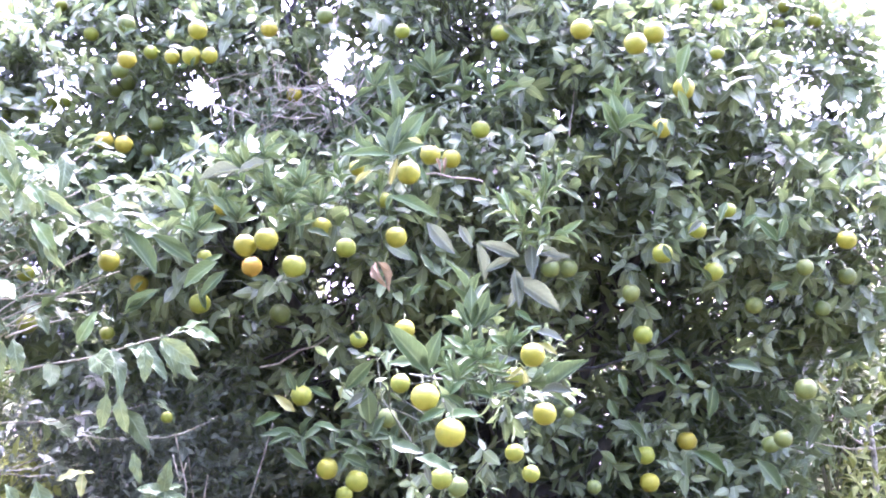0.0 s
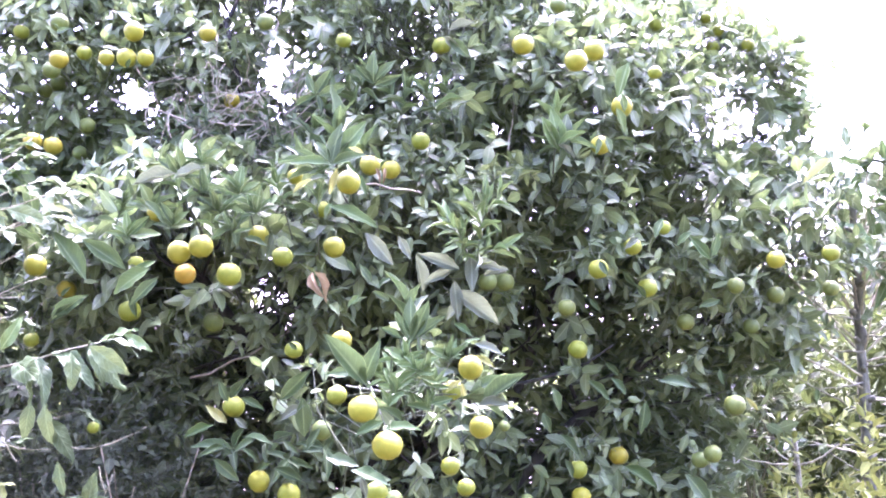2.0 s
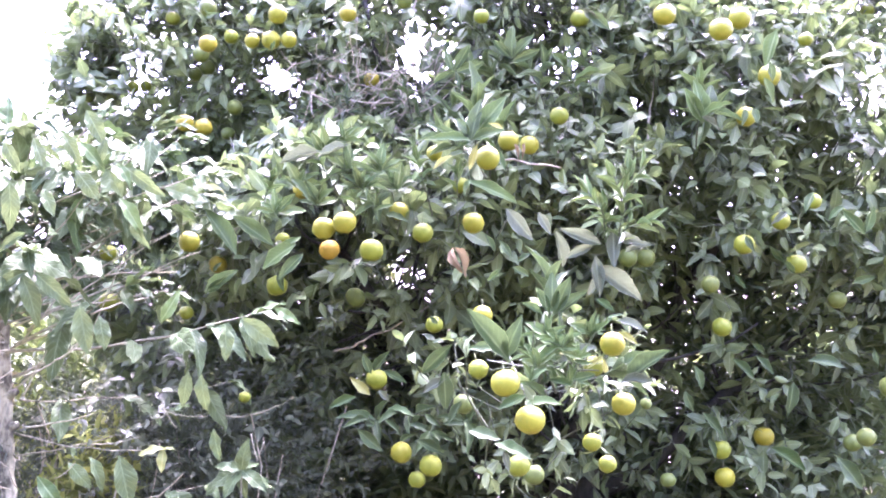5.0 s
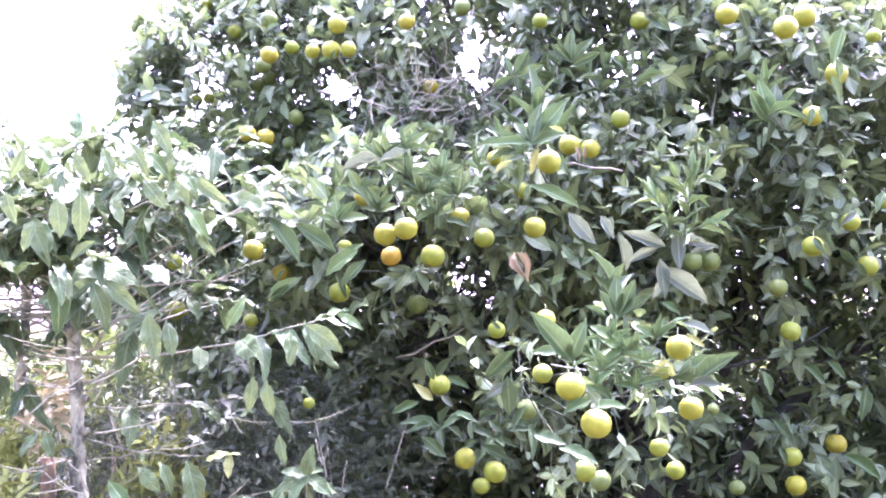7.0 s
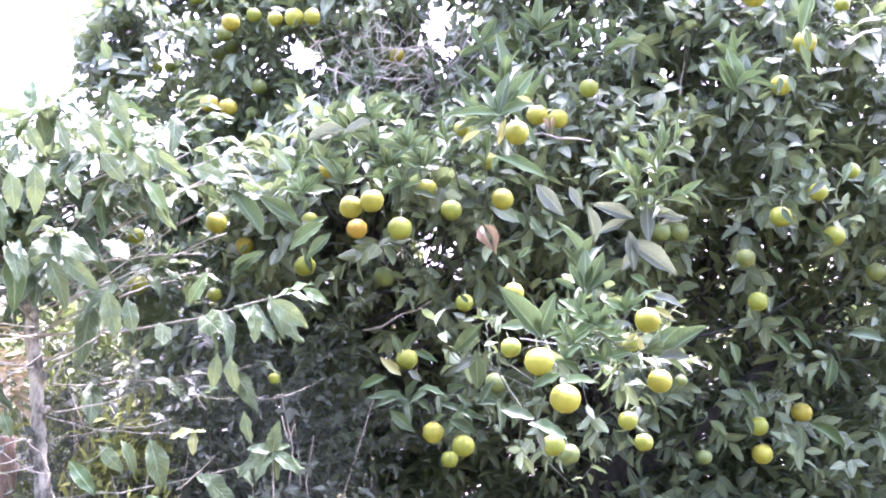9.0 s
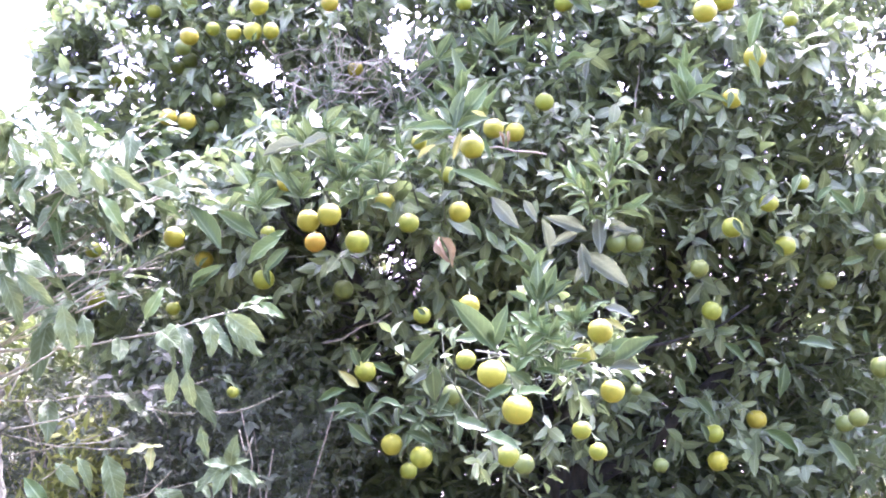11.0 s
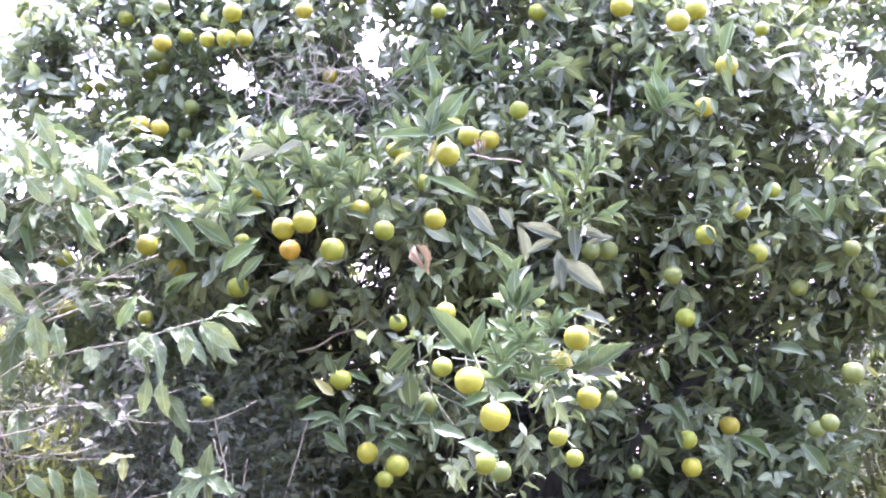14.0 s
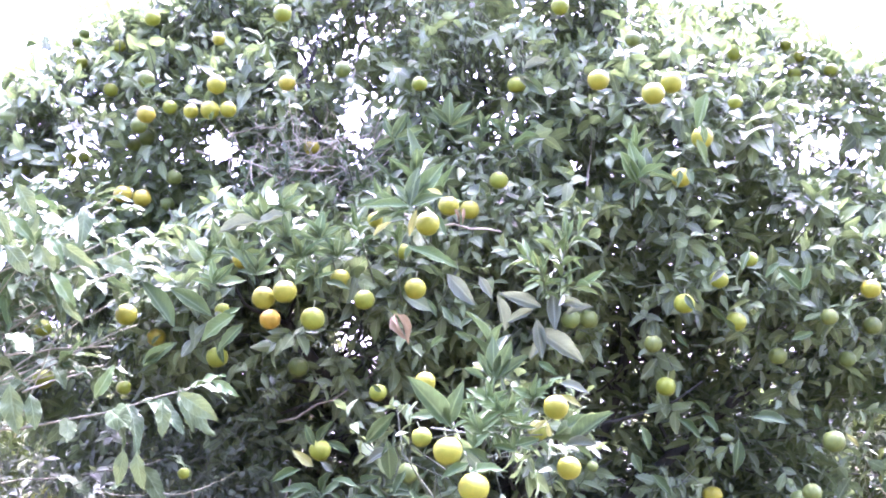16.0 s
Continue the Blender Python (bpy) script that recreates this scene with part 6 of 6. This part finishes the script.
s1.leaf((-1.585, 2.360, 2.135), (-0.47, -0.47, 0.74), (0.60, -0.82, 0.39), 0.067)
s1.leaf((-1.524, 2.370, 2.157), (0.47, -0.06, -0.88), (0.04, -0.83, 0.26), 0.083)
s1.leaf((-1.448, 2.385, 2.163), (0.43, -0.05, -0.90), (1.00, -0.84, 0.13), 0.089)
s1.leaf((-1.372, 2.398, 2.178), (0.60, -0.02, -0.80), (0.57, -0.85, 0.32), 0.092)
s1.leaf((-1.659, 2.342, 2.166), (-0.24, -0.20, -0.95), (0.73, -0.80, 0.07), 0.084)
s1.leaf((-1.310, 2.405, 2.238), (0.54, -0.02, -0.84), (0.46, -0.86, 0.26), 0.097)
s1.leaf((-1.267, 2.421, 2.161), (-0.10, -0.17, -0.98), (0.86, -0.87, -0.00), 0.082)
s1.leaf((-1.709, 2.345, 2.045), (0.30, -0.09, -0.95), (0.08, -0.80, 0.20), 0.084)
s1.leaf((-1.685, 2.371, 1.830), (0.76, -0.06, -0.65), (0.73, -0.82, 0.28), 0.074)
s1.leaf((-0.820, 2.535, 1.712), (0.91, -0.07, -0.41), (0.08, -0.95, 0.24), 0.071, True)
s1.leaf((-1.116, 2.479, 1.683), (0.58, -0.20, 0.79), (0.61, -0.92, 0.41), 0.087, True)
s1.leaf((-1.218, 2.426, 2.001), (0.67, 0.01, -0.74), (0.89, -0.89, 0.18), 0.103, True)
s1.leaf((-1.318, 2.391, 2.150), (0.76, -0.01, -0.65), (0.44, -0.86, 0.39), 0.089, True)
s1.leaf((-1.222, 2.416, 2.095), (0.67, -0.10, -0.74), (0.64, -0.88, 0.12), 0.067, True)

seedling = thing("coffee_seedling", (-0.987, 2.763, 0), "small dark green coffee seedling with broad leaves", "seedling")
sb = Build()
sb.tube(bend((-0.957, 2.803, -0.03), (-0.987, 2.763, 1.257), 0, 8, 0.006, s1.rng), 0.006, 0.003, 6)
part("stem", sb.mesh("stem", PALE_BARK), seedling)
part("leaf", s1.rng.choice(COFFEE_ONE), seedling, m=leaf_pose((-0.987, 2.763, 1.257), (-0.96, -0.12, -0.27), (0.28, -0.94, 0.72), 0.142))
part("leaf", s1.rng.choice(COFFEE_ONE), seedling, m=leaf_pose((-0.987, 2.763, 1.257), (-0.44, -0.57, -0.70), (0.01, -0.94, 0.72), 0.096))
part("leaf", s1.rng.choice(COFFEE_ONE), seedling, m=leaf_pose((-0.987, 2.763, 1.257), (0.14, -0.05, -0.99), (0.17, -0.94, 0.72), 0.087))
part("leaf", s1.rng.choice(COFFEE_ONE), seedling, m=leaf_pose((-0.987, 2.763, 1.257), (0.84, -0.16, -0.52), (0.50, -0.94, 0.72), 0.100))
part("leaf", s1.rng.choice(COFFEE_ONE), seedling, m=leaf_pose((-0.987, 2.763, 1.257), (0.27, -0.44, 0.86), (0.29, -0.94, 0.72), 0.092))
part("leaf", s1.rng.choice(COFFEE_ONE), seedling, m=leaf_pose((-0.987, 2.763, 1.257), (-0.88, -0.39, 0.29), (-0.07, -0.94, 0.72), 0.078))
part("leaf", s1.rng.choice(COFFEE_ONE), seedling, m=leaf_pose((-0.987, 2.763, 1.257), (0.81, 0.34, 0.49), (0.14, -0.94, 0.72), 0.056))

# clump of straw-coloured dead blades hanging over the weeds
straw = thing("dry_weed", (-1.953, 2.961, 0), "clump of dry straw-coloured weed beside the coffee stem", "weed")
wb = Build()
wb.tube(bend((-1.903, 2.991, -0.03), (-1.953, 2.961, 1.442), 0, 8, 0.008, s1.rng), 0.008, 0.004, 6)
part("stem", wb.mesh("stem", DRY), straw)
blades = []
for k in range(110):
    a, h = s1.rng.uniform(0, 6.28), s1.rng.gauss(0.03, 0.07)
    out = Vector((math.cos(a), math.sin(a) * 0.6, s1.rng.uniform(-0.9, 0.7)))
    blades.append(leaf_pose(Vector((-1.953, 2.961, 1.442)) + Vector((s1.rng.gauss(0, 0.04), s1.rng.gauss(0, 0.03), h)), out, (s1.rng.gauss(0, 0.4), -0.6, 0.8), s1.rng.uniform(0.03, 0.085)))
part("straw", joined_leaves("straw", NARROW, blades, STRAW, (0, 0, 0)), straw, kind="stuff")

# weathered stump behind the coffee stem
stump = thing("stump", (-1.933, 2.931, 0), "weathered reddish-brown stump among the weeds", "stump")
sb = Build()
sb.tube(bend((-1.903, 2.931, -0.04), (-1.933, 2.931, 1.279), 0, 26, 0.006, s1.rng), 0.034, 0.025, 14, wobble=0.5, knots=16)
part("wood", sb.mesh("wood", RED_EARTH), stump)

s2 = Shrub((1.925, 4.52, 0), (1.955, 4.55, 2.45), 0.034, "coffee shrub with a slim grey-green stem beside the orange tree", 47, GREY_BARK)
for k in range(18):
    a = 2 * math.pi * k / 18
    z0 = 1.65 + 0.3 * ((k * 5) % 7) / 6
    reach = s2.rng.uniform(0.3, 0.65)
    s2.branch((1.947, 4.54, z0), (1.96 + reach * math.cos(a), 4.5 + reach * math.sin(a) * 0.7, z0 + s2.rng.uniform(0.2, 0.75)), 0.02, 0.005, 4, 0.15, 0.3, 0.3)
for k in range(22):
    a = 2 * math.pi * k / 22
    z0 = 1.95 + 0.45 * ((k * 5) % 9) / 8
    reach = s2.rng.uniform(0.25, 0.6)
    s2.branch((1.95, 4.54, z0), (1.93 + reach * math.cos(a), 4.42 + reach * math.sin(a) * 0.6, z0 + s2.rng.uniform(0.05, 0.5)), 0.02, 0.005, 5, 0.15, 0.25, 0.2, 1.0)
for a, e in (((1.944, 4.53, 1.55), (1.42, 4.40, 1.90)), ((1.944, 4.53, 1.5), (1.45, 4.3, 1.72)), ((1.944, 4.53, 1.45), (2.5, 4.3, 1.40)), ((1.94, 4.53, 1.2), (1.6, 4.35, 1.28)), ((1.946, 4.53, 1.62), (2.4, 4.4, 1.75)), ((1.942, 4.53, 1.3), (2.45, 4.4, 1.22))):
    s2.branch(a, e, 0.0, 0.006, 1, 0.12, 0.6, 0.2)
for k in range(14):
    z0 = 0.9 + 0.07 * k
    sgn = -1 if k % 2 else 1
    s2.branch((1.925 + 0.012 * z0, 4.525, z0), (2.0 + sgn * s2.rng.uniform(0.25, 0.55), 4.45 + s2.rng.uniform(-0.25, 0.15), z0 + s2.rng.uniform(-0.02, 0.22)), 0.01, 0.0045, 2 if k % 3 else 0, 0.11, 0.5, 0.5, 0.6, GREY_BARK)
sap = thing("sapling", (1.50, 4.12, 0), "thin pale bare sapling stem under the tree", "sapling")
sb = Build()
sb.tube(bend((1.50, 4.12, -0.03), (1.46, 4.14, 1.38), 0, 7, 0.008, s2.rng), 0.016, 0.010, 7, wobble=0.3)
part("stem", sb.mesh("stem", PALE_BARK), sap)
for e in ((1.22, 4.05, 1.24), (1.30, 4.0, 1.30), (1.70, 4.05, 1.33)):
    sb = Build()
    sb.tube(bend((1.47, 4.13, 1.20), e, 0.01, 5, 0.01, s2.rng), 0.006, 0.002, 5)
    part("twig", sb.mesh("twig", DRY), sap)

s3 = Shrub((-2.50, 3.55, 0), (-2.42, 3.50, 2.0), 0.030, "leafy coffee shrub behind the pale-stemmed one", 53)
for k in range(46):
    a = 2 * math.pi * k / 46
    z0 = 1.70 + 0.36 * ((k * 7) % 12) / 11
    reach = s3.rng.uniform(0.35, 0.72)
    s3.branch((-2.44, 3.52, z0), (-2.42 + reach * math.cos(a), 3.5 + reach * math.sin(a) * 0.6, z0 + s3.rng.uniform(0.0, 0.42)), 0.02, 0.004, 6, 0.135, 0.15, 0.08, s3.rng.uniform(0.3, 1.0))

# ---- weeds and shrubs round about ----


def thicket(x0, x1, y, z0, z1, n, label, seed):
    """A tangle of thin dry twigs with sparse small leaves."""
    rng = random.Random(seed)
    ob = thing("thicket", ((x0 + x1) / 2, y, 0), label, "undergrowth")
    for k in range(14):
        x = rng.uniform(x0, x1)
        st = Build()
        st.tube(bend((x, y + rng.uniform(-0.1, 0.1), -0.03), (x + rng.gauss(0, 0.2), y + rng.gauss(0, 0.12), rng.uniform(z0 + 0.2, z1)), -0.04, 7, 0.03, rng), 0.006, 0.0025, 5, cap=False)
        part("stem", st.mesh("stem", OLD_TWIG), ob)
    t, lv = Build(), []
    for k in range(n):
        s = Vector((rng.uniform(x0, x1), y + rng.gauss(0, 0.14), rng.uniform(z0, z1)))
        d = Vector((rng.gauss(0.1, 0.22), rng.gauss(0, 0.10), rng.gauss(0.06, 0.14)))
        t.tube(bend(s, s + d, rng.uniform(-0.03, 0.03), 5, 0.014, rng), rng.uniform(0.0010, 0.0022), 0.0008, 4, cap=False)
        if rng.random() < 0.9:
            lv += whorl(s + d, d + Vector((0, 0, 0.05)), rng.randint(4, 9), rng.uniform(0.022, 0.05), rng, 0.07, (25, 100), 0.7)
    part("brushwood", t.mesh("brushwood", TWIG), ob, kind="stuff")
    part("foliage", joined_leaves("foliage", CITRUS, lv, THICKET_LEAF, (0, 0, 0)), ob, kind="stuff")


thicket(-1.65, -1.05, 3.42, 0.75, 1.45, 480, "tangle of dry grey twigs and small leaves", 91)
thicket(-2.05, -1.55, 3.15, 0.75, 1.45, 260, "tangle of dry twigs among yellow-green weeds", 92)


def bush(x, y, h, spread, n, size, mat, shapes, label, seed, stems=6, name="bush", group="bushes", low=0.15, wood=None):
    rng = random.Random(seed)
    ob = thing(name, (x, y, 0), label, "bush", group)
    leaves = []
    for k in range(stems):
        a = rng.uniform(0, 6.28)
        e = Vector((x + spread * 0.8 * rng.random() * math.cos(a), y + spread * 0.8 * rng.random() * math.sin(a), h * rng.uniform(0.6, 0.98)))
        st = Build()
        st.tube(bend((x + rng.uniform(-0.08, 0.08), y, -0.03), e, -0.05, 6, 0.03 * h, rng), 0.012 * max(1, h / 2), 0.003, 5, cap=False)
        part("stem", st.mesh("stem", wood or DRY), ob)
    for k in range(n // 6):
        z = h * (low + (1 - low) * rng.random() ** 0.7)
        rr = spread * (1 - 0.5 * (z / h) ** 2) * math.sqrt(rng.random())
        a = rng.uniform(0, 6.28)
        p = Vector((x + rr * math.cos(a), y + rr * math.sin(a), z * (1 + 0.25 * noise.noise(Vector((x + rr * math.cos(a), y + rr * math.sin(a), seed)) * 2.0 / max(0.6, spread)))))
        if noise.noise(p * (2.2 / max(0.5, spread))) < -0.2:
            continue
        leaves += whorl(p, (rng.gauss(0, 0.6), rng.gauss(0, 0.6), 0.8), 6, size, rng, size * 1.5, (25, 95), 0.4)
    part("foliage", joined_leaves("foliage", shapes, leaves, mat, (0, 0, 0)), ob, kind="stuff")
    return ob


bush(1.60, 4.10, 1.25, 0.42, 1200, 0.065, PALE_WEED, COARSE, "sunlit yellow-green weed bush under the tree", 1, 8)
bush(2.35, 5.4, 1.7, 0.75, 3000, 0.10, WEED, COARSE, "sunlit yellow-green bush behind the stem", 2, 9)
bush(1.95, 6.2, 1.9, 0.8, 3200, 0.10, WEED, COARSE, "sunlit yellow-green bush behind the stem", 3, 9)
bush(3.2, 6.0, 2.0, 0.9, 2600, 0.11, WEED, COARSE, "tall sunlit bush with broad leaves", 4, 9)
bush(3.3, 5.2, 2.6, 0.7, 1200, 0.13, FAR_LEAF, COARSE, "tall pale green bush with broad leaves", 14, 9)
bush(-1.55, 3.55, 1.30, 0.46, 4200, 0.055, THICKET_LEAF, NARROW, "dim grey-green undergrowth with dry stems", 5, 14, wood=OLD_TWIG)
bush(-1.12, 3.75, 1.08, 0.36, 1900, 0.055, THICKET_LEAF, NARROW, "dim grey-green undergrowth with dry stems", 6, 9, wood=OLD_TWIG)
bush(-2.25, 3.45, 1.38, 0.50, 3600, 0.06, PALE_WEED, NARROW, "sunlit yellow-green weed bush beside the shrub", 7, 22)
bush(-2.9, 4.6, 1.55, 0.7, 1500, 0.10, WEED, COARSE, "sunlit yellow-green weed bush beside the shrub", 8, 12)
bush(-2.2, 5.2, 1.75, 0.7, 1500, 0.10, FAR_LEAF, COARSE, "green bush beyond the shrub", 9, 10)
bush(-1.95, 2.45, 0.95, 0.45, 900, 0.10, PALE_WEED, NARROW, "low sunlit weeds at the foot of the shrub", 10, 12)
bush(-1.35, 2.75, 0.98, 0.32, 500, 0.10, PALE_WEED, COARSE, "low green plants under the branches", 12, 8)
bush(0.75, 3.75, 0.80, 0.45, 700, 0.09, FAR_LEAF, COARSE, "low green plants under the tree", 15, 8)
bush(-1.88, 2.52, 1.33, 0.20, 700, 0.065, PALE_WEED, NARROW, "tall yellow-green weeds before the pale stem", 21, 10, low=0.45)
bush(-1.58, 3.02, 1.27, 0.24, 900, 0.060, PALE_WEED, NARROW, "tall yellow-green weeds behind the pale stem", 22, 10, low=0.45)
bush(-3.2, 5.4, 1.75, 0.7, 1800, 0.11, WEED, COARSE, "sunlit yellow-green weed bush beside the shrub", 18, 12)
bush(-3.9, 5.0, 1.6, 0.8, 1800, 0.11, WEED, COARSE, "sunlit yellow-green weed bush beside the shrub", 19, 12)
bush(-2.55, 2.95, 1.22, 0.5, 3000, 0.06, PALE_WEED, NARROW, "sunlit yellow-green weed bush beside the shrub", 20, 20)
for k, (x, y, h) in enumerate(((2.7, 7.2, 2.3), (3.5, 7.6, 2.6), (4.4, 7.4, 2.6), (5.2, 7.8, 2.7), (3.9, 8.8, 2.6), (3.0, 8.6, 2.4), (6.2, 7.6, 2.6), (2.2, 7.9, 2.0))):
    bush(x, y, h, 0.75, 2400, 0.13, WEED if k % 2 else FAR_LEAF, COARSE, "dense green bush in the sunlit thicket beyond", 60 + k, 8)
for k, (x, y, h) in enumerate(((-4.4, 6.8, 1.75), (-5.3, 6.4, 1.8), (-3.4, 7.2, 1.8), (-6.2, 6.6, 1.8), (-2.6, 7.4, 1.9), (-4.9, 8.2, 1.9))):
    bush(x, y, h, 0.75, 2000, 0.13, WEED if k % 2 else FAR_LEAF, COARSE, "dense green bush in the sunlit thicket beyond", 80 + k, 8)
# bushes added behind the crown to keep bright ground and sky out of its gaps
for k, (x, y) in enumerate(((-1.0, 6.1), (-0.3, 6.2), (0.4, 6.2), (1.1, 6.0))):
    bush(x, y, 1.62, 0.6, 2000, 0.10, THICKET_LEAF, COARSE, "green bush added behind the orange tree to darken its gaps", 40 + k, 7)
bush(-1.55, 6.0, 2.5, 0.65, 2600, 0.10, FAR_LEAF, COARSE, "green bush added behind the orange tree to darken its gaps", 48, 9)
bush(-2.45, 5.6, 2.5, 0.5, 2600, 0.10, FAR_LEAF, COARSE, "green bush added behind the orange tree to darken its gaps", 49, 8)
bush(0.95, 6.5, 2.0, 0.7, 2600, 0.10, FAR_LEAF, COARSE, "green bush added behind the orange tree to darken its gaps", 46, 9)
bush(0.2, 6.6, 1.7, 0.6, 2000, 0.10, FAR_LEAF, COARSE, "green bush added behind the orange tree to darken its gaps", 47, 8)
# bank of bare red clay behind the weeds
bk = Build()
for i in range(9):
    for j in range(7):
        x, y = -4.6 + 0.32 * i, 6.0 + 0.3 * j
        h = 0.95 * math.sin(math.pi * j / 6) * math.sin(math.pi * i / 8) ** 0.6 if 0 < i < 8 else 0
        bk.v.append((x, y, h * (1 + 0.3 * noise.noise(Vector((x * 2, y * 2, 0)))) - 0.06))
        bk.uv.append((i, j))
for i in range(8):
    for j in range(6):
        p = i * 7 + j
        bk.f.append((p, p + 7, p + 8, p + 1))
tagged(new("earth_bank", bk.mesh("earth_bank", RED_EARTH)), label="low bank of bare red clay", category="bank", kind="structure")

# far trees
far = random.Random(77)


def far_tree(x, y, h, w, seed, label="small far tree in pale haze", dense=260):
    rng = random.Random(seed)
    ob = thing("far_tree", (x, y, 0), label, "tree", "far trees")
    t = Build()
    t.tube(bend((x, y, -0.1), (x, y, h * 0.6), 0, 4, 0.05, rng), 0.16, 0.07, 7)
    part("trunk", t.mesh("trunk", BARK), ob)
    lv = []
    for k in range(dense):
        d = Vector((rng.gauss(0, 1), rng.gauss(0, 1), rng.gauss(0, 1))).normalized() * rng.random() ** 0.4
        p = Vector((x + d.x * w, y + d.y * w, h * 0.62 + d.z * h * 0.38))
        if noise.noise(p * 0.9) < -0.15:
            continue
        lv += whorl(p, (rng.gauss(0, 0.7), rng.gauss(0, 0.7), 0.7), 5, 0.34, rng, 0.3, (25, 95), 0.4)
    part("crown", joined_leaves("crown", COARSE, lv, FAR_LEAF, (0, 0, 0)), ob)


for k in range(16):
    az = radians(-62 + 124 * k / 15)
    if abs(math.degrees(az)) < 14:
        continue
    dist = far.uniform(34, 60)
    far_tree(dist * math.sin(az), dist * math.cos(az), far.uniform(2.4, 3.4), far.uniform(1.8, 3.0), 100 + k)
for az, dist, h in ((27.5, 16, 4.6), (31, 19, 4.8), (-38, 22, 3.4)):
    far_tree(dist * math.sin(radians(az)), dist * math.cos(radians(az)), h, 1.6, int(200 + az))

# row of unseen trees added behind the camera to cut the frontal skylight
for k in range(7):
    far_tree(-9 + 3.0 * k, -3.6 - 0.7 * (k % 2), 7.4, 2.2, 300 + k, "green tree added out of view to block frontal skylight", 260)
# grass
grng = random.Random(9)
gl = []
for k in range(9000):
    az = radians(grng.choice((-1, 1)) * grng.uniform(14, 48))
    dist = 3.0 + 11 * grng.random() ** 1.5
    p = Vector((dist * math.sin(az), dist * math.cos(az), -0.03))
    if noise.noise(p * 0.9) < -0.1:
        continue
    gl.append(leaf_pose(p, (grng.gauss(0, 0.35), grng.gauss(0, 0.35), 1), (grng.gauss(0, 1), grng.gauss(0, 1), 0.2), grng.uniform(0.25, 0.6)))
tagged(new("grass", joined_leaves("grass", BLADE, gl, GRASS, (0, 0, 0))), label="rough yellow-green grass on the open ground", category="grass", kind="stuff")
